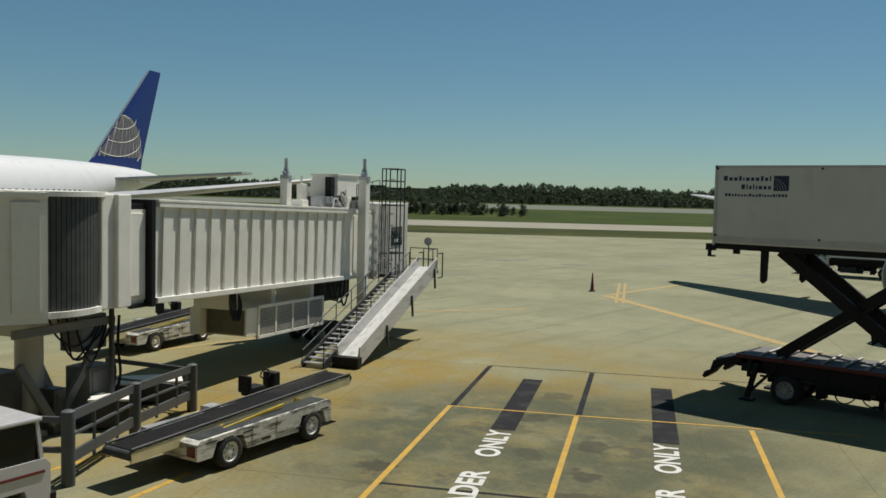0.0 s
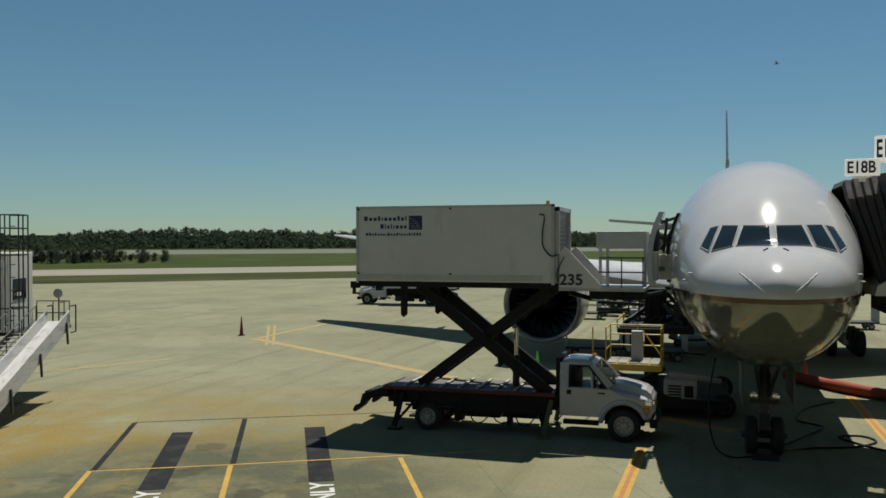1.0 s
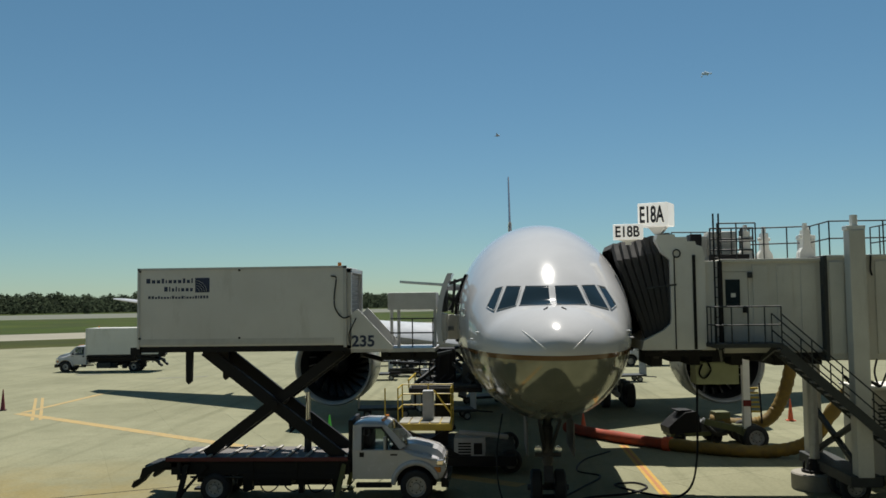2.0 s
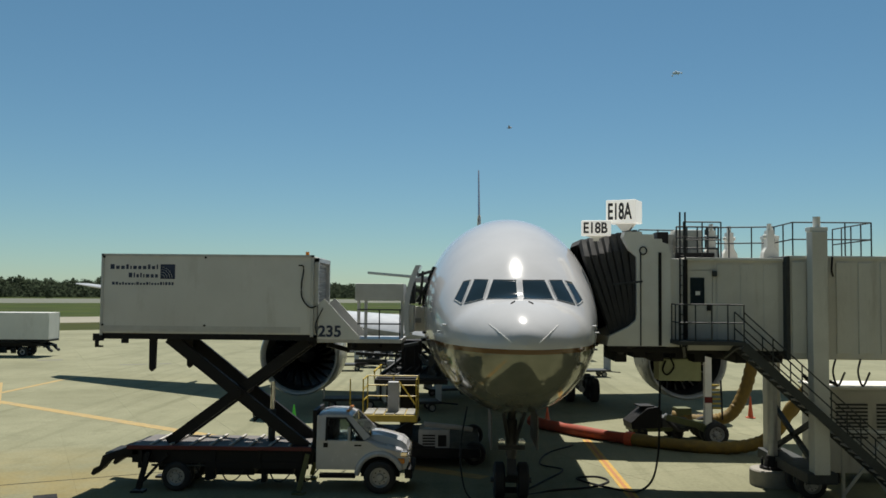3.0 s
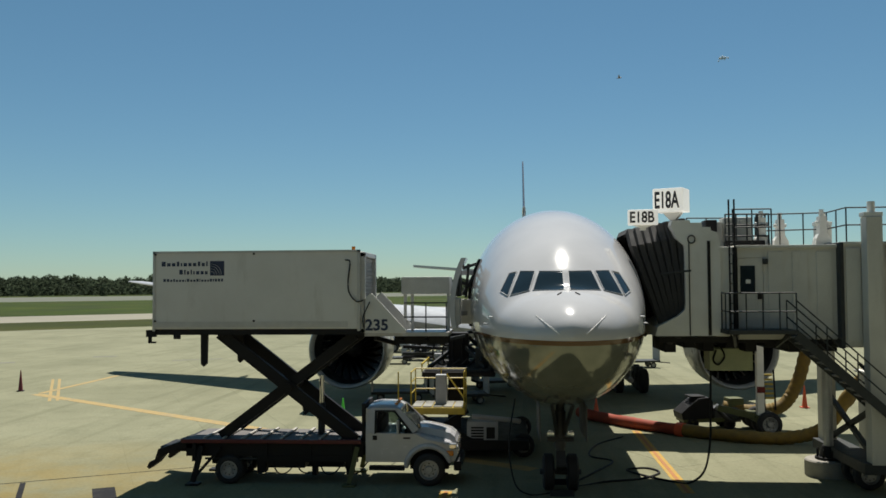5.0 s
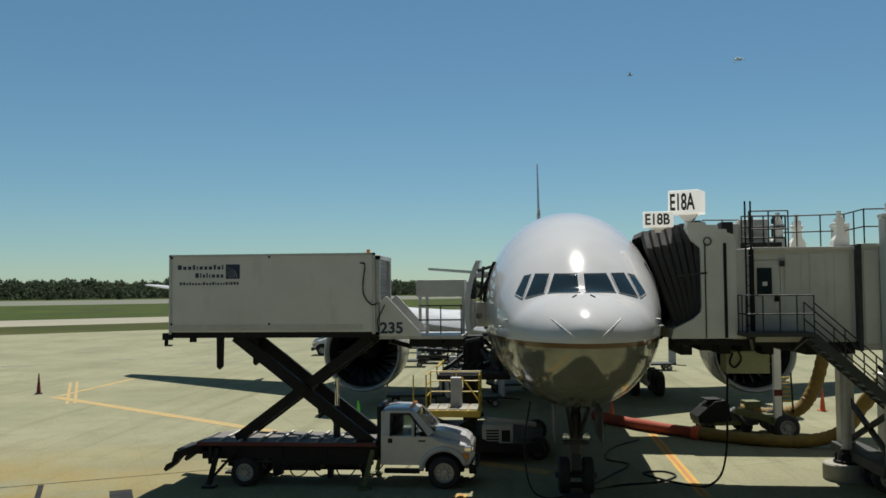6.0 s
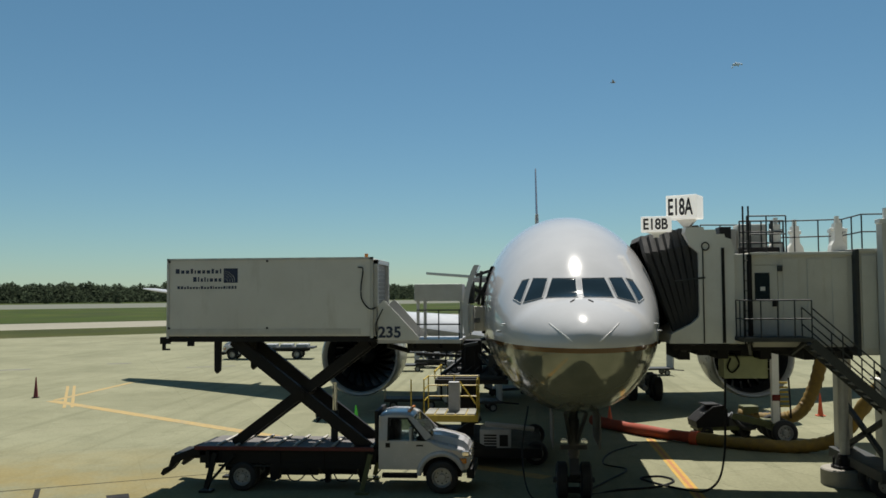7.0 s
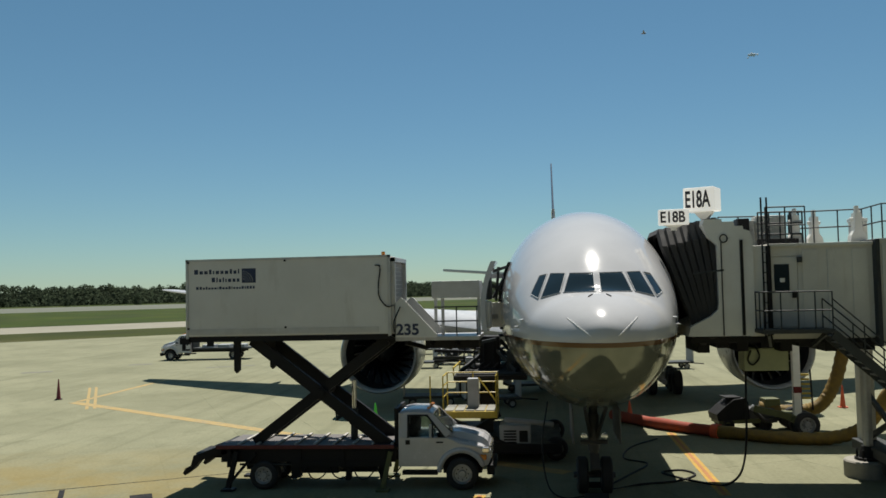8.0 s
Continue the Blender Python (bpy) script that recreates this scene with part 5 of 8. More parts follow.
    for k in range(5):
        bm = B()
        x = -8.2 + 0.75 * k
        tube(bm, curve_pts([(x, 27.12, 0.75), (x + 0.2, 27.1, 0.42 - 0.05 * (k % 2)), (x + 0.5, 27.1, 0.38), (x + 0.8, 27.12, 0.72)]), 0.022, 6)
        P("air_line", bm, BLACK, "", truck, True)
    bm = B()
    rod(bm, (-9.6, 27.15, 0.78), (-4.7, 27.15, 0.78), 0.035, 6)
    P("under_rail", bm, DARKGREY)
    for y in (27.12, 27.42, 28.78, 29.08):
        wheel(truck, -8.8, y + 0.02, 0.45, 0.45, 0.24)
    for y in (27.14, 29.06):
        wheel(truck, -2.48, y, 0.5, 0.5, 0.28)
    bm = B()
    rod(bm, (-8.8, 27.2, 0.45), (-8.8, 29.1, 0.45), 0.09, 10)
    rod(bm, (-2.48, 27.2, 0.5), (-2.48, 29.0, 0.5), 0.07, 10)
    P("axle", bm, BLACK)
    bm = B()
    box(bm, -4.62, -4.5, 27.3, 28.95, 1.3, 2.5, 0.02)
    P("headboard", bm, BLACK)
    truck_cab(truck, -4.46, paint)
    return truck


DECKRIB = mat("worn_deck_rib_paint", (0.42, 0.40, 0.36), 0.8, vary=0.2)
DECK = mat("scuffed_tread_plate", (0.12, 0.112, 0.108), 0.8, 0.0, vary=0.25, scale=2.0)
GREYTRIM = mat("brushed_aluminium_trim", (0.5, 0.5, 0.48), 0.45, 0.4, vary=0.08)
INK = mat("navy_ink", (0.02, 0.03, 0.07), 0.5, vary=0.1)
scissor_truck(Matrix.Identity(4), "white catering truck with its box raised on a black scissor lift")

# ---- ground equipment by the airliner ----
def traffic_cone(m, material, label, h=0.75, tall=False):
    c = thing("traffic_cone", m, label, "traffic cone")
    bm = B()
    box(bm, -0.2, 0.2, -0.2, 0.2, 0.0, 0.05, 0.015)
    part("base", bm, BLACK if tall else material, c)
    bm = B()
    lathe(bm, [(0.05, 0.15), (0.1, 0.13), (h - 0.02, 0.03), (h, 0.025), (h, 0.0)], 20, "z")
    part("body", bm, material, c, "", True)
    return c


traffic_cone(pose(-7.83, 41.0, 0), CONEGREEN, "bright green plastic cone standing by the engine", 0.9)
traffic_cone(pose(14.7, 44.8, 0), CONEORANGE, "faded orange plastic traffic cone on the apron", 1.1)
oc = traffic_cone(pose(*apron(9.66, 57.74), 0, 0, 20), CONEDARK, "tall dark red cone alone on the open apron", 1.25, True)
traffic_cone(pose(4.2, 42.6, 0), CONEORANGE, "orange plastic cone near the wing", 0.7)


def cargo_loader():
    g = thing("cargo_loader", pose(-3.5, 31.0, 0), "yellow-railed cargo loader platform beside the airliner", "cargo loader")

    def P(name, bm, material, lab="", parent=g, smooth=False):
        return part(name, bm, material, parent, lab, smooth)
    bm = B()
    box(bm, 0, 1.95, 0, 1.6, 1.62, 1.86, 0.02)
    plat = P("platform", bm, YELLOW, "yellow platform edge beam")
    for k in range(5):
        bm = B()
        box(bm, 0.06 + k * 0.37, 0.39 + k * 0.37, 0.06, 1.54, 1.86, 1.9, 0.006)
        P("deck_plate", bm, DECKPLATE, "", plat)
    for z in (2.35, 2.75, 3.1):
        for a, b in (((0.03, 0.05), (0.03, 1.55)), ((0.03, 1.55), (1.92, 1.55)), ((1.92, 0.05), (1.92, 1.55))):
            bm = B()
            rod(bm, (*a, z), (*b, z), 0.024, 6)
            P("rail", bm, YELLOW, "", plat)
    for x, y in ((0.03, 0.05), (0.03, 1.55), (1.0, 1.55), (1.92, 1.55), (1.92, 0.05)):
        bm = B()
        rod(bm, (x, y, 1.86), (x, y, 3.12), 0.026, 6)
        P("rail_post", bm, YELLOW, "", plat)
    for q in (((1.3, 0.05, 3.05), (1.92, 0.05, 2.2)), ((-0.45, 0.2, 0.6), (-0.45, 0.2, 3.1))):
        bm = B()
        rod(bm, *q, 0.026, 6)
        P("brace_rail", bm, YELLOW, "", plat)
    bm = B()
    box(bm, 0.85, 1.25, 0.7, 1.1, 1.88, 2.95, 0.03)
    P("control_stand", bm, GREYPAINT, "pale grey control stand", plat)
    bm = B()
    for s in (-1, 1):
        beam(bm, (0.1, 0.3 + 0.1 * s, 1.6), (2.6, 0.3 + 0.1 * s, 0.5), 0.1, 0.16)
        beam(bm, (0.1, 1.2 + 0.1 * s, 0.5), (2.0, 1.2 + 0.1 * s, 1.6), 0.1, 0.16)
    box(bm, -0.4, 4.2, 0.1, 5.6, 0.35, 0.7, 0.03)
    P("chassis", bm, BLACK, "black chassis and scissor")
    bm = B()
    box(bm, 2.0, 3.1, 0.2, 1.4, 0.45, 1.35, 0.05)
    eng = P("engine_cover", bm, GREYPAINT, "grey engine housing")
    bm = B()
    for k in range(6):
        box(bm, 2.15, 2.6, 0.19, 0.2, 0.6 + k * 0.1, 0.66 + k * 0.1)
    box(bm, 2.7, 3.0, 0.185, 0.2, 0.75, 1.15)
    P("louvre", bm, BLACK, "", eng)
    bm = B()
    tube(bm, [(2.2, 0.1, 1.55), (3.3, 0.3, 1.42), (3.9, 0.6, 1.3)], 0.09, 8)
    P("tow_bar", bm, GREYPAINT, "pale tow bar lying on top", g, True)
    # Rear main deck, raised to the hold
    bm = B()
    box(bm, 0.2, 3.0, 2.2, 7.6, 2.72, 2.9, 0.02)
    md = P("main_deck", bm, BLACK, "dark raised roller deck")
    for k in range(14):
        bm = B()
        rod(bm, (0.3, 2.4 + 0.37 * k, 2.93), (2.9, 2.4 + 0.37 * k, 2.93), 0.05, 8)
        P("roller", bm, DARKGREY, "", md)
    for x in (0.2, 3.0):
        bm = B()
        rod(bm, (x, 2.2, 3.2), (x, 7.6, 3.2), 0.04, 6)
        for y in (2.3, 4.9, 7.5):
            rod(bm, (x, y, 2.9), (x, y, 3.2), 0.03, 6)
        P("side_guide", bm, YELLOW if x < 1 else STEEL, "", md)
    bm = B()
    for y in (2.9, 6.5):
        leg = B()
        beam(leg, (1.4, y, 0.6), (1.4, y + 0.4, 2.75), 0.5, 0.3, (0, 1, 0))
        P("lift_leg", leg, BLACK)
    box(bm, 1.1, 1.9, 4.0, 4.8, 2.9, 4.3, 0.05)
    P("lift_mast", bm, BLACK, "black lift mast")
    # Side walkways, rams and fittings round the mast
    for z, xa, xb, yy, mt in ((3.35, -0.9, 2.3, 5.6, STEEL), (3.25, -0.9, 2.6, 5.2, BLACK), (3.62, 0.0, 2.4, 7.2, BLACK)):
        bm = B()
        box(bm, xa, xb, yy, yy + 0.7, z - 0.07, z, 0.01)
        P("walkway_plate", bm, mt, "", md)
    for a, b in (((0.0, 7.0, 3.4), (1.3, 4.4, 4.2)), ((2.6, 3.0, 3.0), (1.6, 4.3, 3.9)), ((0.4, 3.0, 3.0), (1.2, 4.2, 3.6)), ((2.9, 5.0, 3.0), (1.9, 4.6, 4.1)), ((-0.5, 6.0, 3.35), (0.8, 6.6, 3.9))):
        bm = B()
        beam(bm, a, b, 0.1, 0.14)
        P("mast_brace", bm, DARKGREY, "", md)
    for x, y, z, w, h in ((2.2, 3.3, 2.95, 0.5, 0.8), (2.75, 2.6, 2.95, 0.4, 1.1), (0.5, 4.2, 2.95, 0.35, 0.5), (-0.4, 5.4, 3.35, 0.5, 0.35), (2.6, 4.4, 2.95, 0.6, 0.45)):
        bm = B()
        box(bm, x, x + w, y, y + w, z, z + h, 0.04)
        rod(bm, (x + w / 2, y, z + h * 0.5), (x + w / 2, y - 0.25, z + h * 0.35), 0.05, 8)
        P("valve_box", bm, DARKGREY if w > 0.38 else GREYPAINT, "", md)
    for k, (a, b) in enumerate((((-0.9, 5.4, 3.36), (1.2, 5.2, 3.36)), ((-0.8, 4.7, 3.7), (1.0, 4.6, 3.62)), ((0.3, 3.4, 3.9), (1.8, 3.6, 4.2)), ((1.9, 4.4, 4.3), (2.9, 4.9, 4.35)), ((0.9, 4.6, 4.32), (2.6, 4.2, 3.3)))):
        bm = B()
        beam(bm, a, b, 0.22, 0.12)
        P("mast_arm", bm, BLACK if k % 2 else DARKGREY, "", md)
    for k in range(4):
        bm = B()
        tube(bm, curve_pts([(0.6 + 0.35 * k, 3.9, 4.1), (0.5 + 0.4 * k, 3.7, 3.4 - 0.1 * k), (0.9 + 0.35 * k, 3.5, 3.05), (1.3 + 0.3 * k, 3.3, 3.3)]), 0.035, 6)
        P("hydraulic_hose", bm, BLACK, "", md, True)
    for x in (-0.2, 4.0):
        for y in (0.8, 4.9):
            wheel(g, x, y, 0.42, 0.42, 0.3, name="wheel", n=18)
    return g


cargo_loader()


def baggage_dolly(m, label):
    d = thing("baggage_cart", m, label, "baggage cart", "carts by the wing")
    bm = B()
    box(bm, -1.5, 1.5, -0.75, 0.75, 0.42, 0.56, 0.02)
    part("bed", bm, DARKGREY, d)
    for x in (-1.45, 1.45):
        bm = B()
        box(bm, x - 0.04, x + 0.04, -0.72, 0.72, 0.56, 1.55, 0.01)
        part("end_panel", bm, GREYPAINT, d)
    bm = B()
    rod(bm, (1.5, 0, 0.4), (2.5, 0, 0.3), 0.04, 6)
    part("draw_bar", bm, BLACK, d)
    for x in (-1.0, 1.0):
        for y in (-0.62, 0.62):
            wheel(d, x, y, 0.22, 0.22, 0.16, n=14)
    return d


c0 = baggage_dolly(pose(-2.6, 46.0, 0, 0, 0, 12), "dark open baggage cart parked under the wing")
for x, y, r in ((-5.9, 47.0, 8), (-9.2, 69.0, 4), (-7.2, 72.0, -6), (-10.4, 84.0, 3), (-8.4, 85.5, 5), (-6.2, 86.0, -3), (-0.6, 52.5, 20), (9.6, 66.0, 10), (7.2, 64.0, -15)):
    copy_thing(c0, pose(x, y, 0, 0, 0, r))


def hose(name, keys, r, material, label, ribs=0.16):
    """A ribbed cloth duct on the ground."""
    h = thing(name, Matrix.Identity(4), label, "air hose")
    pts = curve_pts(keys, 14)
    bm = B()
    dist, rr = 0.0, []
    for i, p in enumerate(pts):
        dist += (p - pts[i - 1]).length if i else 0
        rr.append(r * (1.0 + 0.07 * math.sin(dist / ribs * 2 * math.pi)))
    tube(bm, pts, rr, 12)
    part("duct", bm, material, h, "", True)
    return h


h1 = hose("air_hose", [(3.3, 41.2, 0.26), (4.0, 40.0, 0.24), (5.4, 38.1, 0.24), (7.0, 36.4, 0.24)], 0.24, ORANGE, "orange ribbed cloth air hose lying on the apron")
h2 = hose("air_hose", [(7.0, 36.4, 0.24), (8.9, 35.0, 0.25), (10.6, 34.6, 0.25), (11.8, 34.0, 0.7), (12.1, 32.6, 1.9), (12.4, 31.2, 3.1)], 0.25, HOSEYEL, "dull yellow ribbed air hose rising to the jet bridge")
h3 = hose("air_hose", [(9.2, 38.5, 0.9), (10.4, 38.3, 0.75), (11.6, 38.2, 1.0), (12.3, 38.2, 2.1), (12.7, 38.2, 3.6)], 0.27, HOSEYEL, "dull yellow air hose curling up to the bridge")
for p in ((7.0, 36.4, 0.24), (11.9, 34.0, 0.85)):
    bm = B()
    rod(bm, (p[0] - 0.12, p[1] + 0.1, p[2]), (p[0] + 0.12, p[1] - 0.1, p[2]), 0.3, 16)
    part("clamp_band", bm, CONEORANGE, h1 if p[0] < 8 else h2)


def cable(name, keys, r, label, material=BLACK):
    bm = B()
    tube(bm, curve_pts(keys, 10), r, 6)
    return single(name, bm, material, label, "cable", smooth=True)


cable("power_cable", [(6.48, 28.6, 3.5), (6.4, 28.4, 2.4), (6.32, 28.2, 1.2), (6.05, 27.9, 0.35), (5.5, 27.7, 0.03), (4.9, 28.1, 0.03), (4.3, 28.8, 0.03),
                      (3.9, 29.6, 0.03), (4.6, 29.9, 0.03), (4.9, 29.2, 0.03), (4.2, 28.3, 0.03), (3.0, 27.8, 0.03), (2.0, 27.2, 0.03), (1.7, 26.9, 0.6)], 0.035,
      "black ground power cable looped on the concrete")
cable("power_cable", [(4.6, 36.0, 0.03), (3.4, 34.2, 0.03), (2.9, 32.0, 0.03), (3.6, 31.0, 0.03), (2.8, 29.2, 0.03), (1.9, 27.4, 0.03)], 0.03, "thin black cable trailing over the concrete")
cable("power_cable", [(0.2, 27.8, 2.6), (0.0, 27.0, 1.4), (0.15, 26.4, 0.3), (0.6, 26.0, 0.03), (1.3, 26.3, 0.03)], 0.025, "thin black cable hanging under the nose")


def chock(x, y):
    bm = B()
    prism(bm, [(-0.12, 0), (0.12, 0), (0.03, 0.16), (-0.03, 0.16)], -0.35, 0.35, "yz")
    return single("wheel_chock", bm, RUBBER, "worn black rubber wheel chock against the nose wheel", "chock", "chocks", m=pose(x, y, 0))


chock(1.54, 26.05)
chock(1.54, 27.55)

# ---- jet bridges on the near stand ----
PANELS = []


def ribbed_wall(bm, x0, x1, z0, z1, y, pitch=0.62, depth=0.05, side=-1):
    """Backing sheet facing -y (side -1) or +y; its raised panels are put on by panels()."""
    n = max(1, round((x1 - x0) / pitch))
    p = (x1 - x0) / n
    box(bm, x0, x1, min(y, y - side * 0.06), max(y, y - side * 0.06), z0, z1)
    PANELS.extend((x0 + k * p + p * 0.18, x0 + k * p + p * 0.82, min(y, y + side * depth), max(y, y + side * depth), z0 + 0.14, z1 - 0.1) for k in range(n))
    return bm


def panels(parent, material):
    """Each raised panel of the walls drawn so far, under the part that they belong to."""
    for q in PANELS:
        bm = B()
        box(bm, *q, 0.012)
        part("panel", bm, material, parent)
    PANELS.clear()


def handrail(parent, pts, h, posts, r=0.022, mids=1, material=DARKGREY, name="railing"):
    """Posts and rails along points of a floor line."""
    for a, b in zip(pts, pts[1:]):
        a, b = Vector(a), Vector(b)
        for k in range(1, mids + 2):
            bm = B()
            z = h * k / (mids + 1)
            rod(bm, a + Vector((0, 0, z)), b + Vector((0, 0, z)), r, 6)
            part(name, bm, material, parent)
        n = max(1, round((b - a).length / posts))
        for k in range(n + 1):
            bm = B()
            p = a.lerp(b, k / n)
            rod(bm, p, p + Vector((0, 0, h)), r, 6)
            part("rail_post", bm, material, parent)


def steps(parent, a, b, width, y0, material=DARKGREY, n=14, rail_h=1.0):
    """A flight of open treads between two points of the x-z plane, with stringers and rails on both sides."""
    (xa, za), (xb, zb) = a, b
    for y in (y0, y0 + width):
        bm = B()
        beam(bm, (xa, y, za), (xb, y, zb), 0.06, 0.26)
        part("stringer", bm, material, parent)
        bm = B()
        for h in (0.5, rail_h):
            rod(bm, (xa, y, za + h), (xb, y, zb + h), 0.022, 6)
        part("railing", bm, material, parent)
        for k in range(7):
            u = k / 6
            bm = B()
            x, z = xa + u * (xb - xa), za + u * (zb - za)
            rod(bm, (x, y, z), (x, y, z + rail_h), 0.02, 6)
            part("rail_post", bm, material, parent)
    for k in range(n):
        u = (k + 0.5) / n
        x, z = xa + u * (xb - xa), za + u * (zb - za)
        bm = B()
        box(bm, x - 0.12, x + 0.12, y0, y0 + width, z - 0.02, z + 0.02)
        part("tread", bm, STEEL, parent)


def gate_sign(m, text, w, h, d, label, foot=0.45):
    s = thing("gate_sign", m, label, "sign")
    bm = B()
    box(bm, -w / 2, w / 2, 0, d, 0, h, 0.03)
    part("sign_box", bm, SIGNLIT, s)
    lettering("sign_lettering", text, pose(-0.02, -0.008, h * 0.5, 90), INKBLACK, w * 0.8, h * 0.74, 0.02, "tall black condensed lettering", s, bold=0.022)
    bm = B()
    prism(bm, [(-0.3, 0.0), (0.3, 0.0), (0.1, -foot / 2), (-0.1, -foot / 2)], d * 0.6, d * 0.9, "xz")
    box(bm, -0.09, 0.09, d * 0.65, d * 0.85, -foot, -foot / 2)
    part("sign_stand", bm, SIGNWHITE, s)
    return s


SIGNWHITE = mat("sign_white", (0.72, 0.71, 0.66), 0.5, vary=0.05)
SIGNLIT = mat("lit_sign_white", (0.75, 0.74, 0.69), 0.5, vary=0.05)      # light boxes
SIGNLIT.node_tree.nodes["Principled BSDF"].inputs["Emission Color"].default_value = (0.85, 0.82, 0.74, 1)
SIGNLIT.node_tree.nodes["Principled BSDF"].inputs["Emission Strength"].default_value = 0.4
INKBLACK = mat("sign_black", (0.012, 0.012, 0.013), 0.5, vary=0.1)
gate_sign(pose(4.95, 27.2, 8.44, 0, 0, -26), "E18A", 0.95, 0.72, 0.8, "white gate sign box with black letters on the bridge cab")
gate_sign(pose(4.10, 26.62, 8.0, 0, 0, -8), "E18B", 0.9, 0.46, 0.4, "smaller white gate sign box with black letters", 0.16)


def near_bridge():
    j = thing("jet_bridge", Matrix.Identity(4), "grey jet bridge docked to the airliner with black bellows", "jet bridge")

    def P(name, bm, material, lab="", parent=j, smooth=False):
        return part(name, bm, material, parent, lab, smooth)
    # Bellows: hoops that lean from the cab towards the hull.
    for k in range(8):
        u = k / 7
        x = 5.55 - 1.6 * u
        z0, z1 = 4.95 - 0.45 * u, 8.08 - 0.3 * u
        y0, y1 = 27.2 + 0.15 * u, 30.2
        lean = -0.55 * u
        bm = B()
        ring = []
        for fx, sc in ((-0.14, 0.0), (-0.07, 0.16), (0.07, 0.16), (0.14, 0.0)):
            pts = [(x + fx + 1.0 * u, y0 - sc, z0 - sc), (x + fx + 0.38 * u, y0 - sc, (z0 + z1) / 2), (x + fx - 0.05, y0 - sc, z1 - 0.4), (x + fx - 0.1, y0 + 0.3, z1 + sc), (x + fx - 0.1, y1 - 0.35, z1 + sc),
                   (x + fx - 0.1, y1 + sc, z1 - 0.5), (x + fx + 0.55 * u, y1 + sc, z0 - sc)]
            ring.append([bm.verts.new(p) for p in pts])
        for a, b in zip(ring, ring[1:]):
            for i in range(len(a) - 1):
                bm.faces.new((a[i], a[i + 1], b[i + 1], b[i]))
        P("bellows_fold", bm, BELLOWS, "black canvas bellows fold")
    bm = B()
    rod(bm, (4.6, 26.55, 6.5), (5.5, 26.6, 6.6), 0.03, 6)
    P("bellows_strap", bm, DARKGREY)
    # Cab: curved hood, side with scalloped lower lip.
    bm = B()
    prism(bm, [(4.47, 4.62), (4.54, 4.9), (5.15, 5.22), (5.36, 5.42), (5.39, 5.6), (5.39, 7.35), (5.12, 7.6), (4.98, 7.98), (5.03, 8.14), (5.55, 8.14), (5.56, 8.06), (5.9, 8.06), (5.92, 7.92), (6.16, 7.92), (6.18, 7.82), (6.36, 7.76), (6.44, 7.45), (6.44, 4.62)], 26.9, 30.3, "xz")
    cab = P("cab_hood", bm, HOODPAINT, "grey cab hood with scalloped edge")
    bm = B()
    box(bm, 6.3, 6.98, 27.0, 30.2, 4.6, 7.32, 0.03)
    P("cab_rotunda", bm, HOODPAINT)
    for x in (5.49, 6.05):
        bm = B()
        box(bm, x, x + (0.03 if x < 6 else 0.09), 26.87, 26.9, 4.64, 7.5)
        P("cab_seam", bm, BLACK, "", cab)
    bm = B()
    for a in np.linspace(0, 2 * math.pi, 12):
        rod(bm, (5.58 + 0.11 * math.cos(a), 26.86, 7.55 + 0.12 * math.sin(a)), (5.58 + 0.11 * math.cos(a + 0.57), 26.86, 7.55 + 0.12 * math.sin(a + 0.57)), 0.02, 5)
    P("cable_loop", bm, BLACK, "", cab)
    bm = B()
    box(bm, 6.82, 6.96, 26.96, 27.0, 4.62, 7.3)
    P("cab_seam", bm, BLACK, "", cab)
    # Inner tunnel
    bm = B()
    ribbed_wall(bm, 7.75, 9.9, 4.55, 7.26, 27.05, 0.72, 0.03)
    ribbed_wall(bm, 6.98, 9.9, 4.55, 7.26, 30.1, 0.72, 0.03, 1)
    box(bm, 6.98, 7.75, 27.05, 27.12, 6.98, 7.26)
    box(bm, 6.98, 7.75, 27.05, 27.12, 4.55, 4.86)
    box(bm, 6.98, 9.9, 27.1, 30.05, 4.5, 4.62)
    inner = P("inner_tunnel", bm, JETGREY, "grey inner tunnel wall of shallow panels")
    panels(inner, JETGREY)
    bm = B()
    box(bm, 6.9, 9.95, 26.98, 30.18, 7.26, 7.36, 0.02)
    P("tunnel_roof", bm, JETGREY, "", inner)
    bm = B()
    box(bm, 6.99, 7.74, 27.06, 27.1, 4.87, 6.97, 0.01)
    door = P("service_door", bm, JETGREY, "grey service door with dark window")
    bm = B()
    box(bm, 7.06, 7.5, 27.04, 27.07, 5.9, 6.74, 0.01)
    P("door_window", bm, GLASS, "small dark door window", door)
    bm = B()
    box(bm, 7.22, 7.36, 27.032, 27.04, 6.2, 6.32)
    P("notice", bm, SIGNWHITE, "", door)
    bm = B()
    box(bm, 7.56, 7.68, 27.0, 27.06, 5.72, 5.9, 0.01)
    P("door_lock", bm, BLACK, "", door)
    bm = B()
    box(bm, 7.72, 7.85, 26.9, 27.04, 6.78, 6.95, 0.02)
    P("door_lamp", bm, DARKGREY, "", inner)
    # Outer tunnel
    bm = B()
    ribbed_wall(bm, 9.96, 22.0, 4.32, 7.33, 26.82, 0.68, 0.05)
    ribbed_wall(bm, 9.96, 22.0, 4.32, 7.33, 30.32, 0.68, 0.05, 1)
    box(bm, 9.96, 22.0, 26.9, 30.25, 4.27, 4.4)
    outer = P("outer_tunnel", bm, JETGREY, "larger grey outer tunnel of vertical panels")
    panels(outer, JETGREY)
    bm = B()
    box(bm, 9.9, 10.02, 26.76, 30.4, 4.25, 7.42, 0.02)
    P("tunnel_collar", bm, DARKGREY, "", outer)
    bm = B()
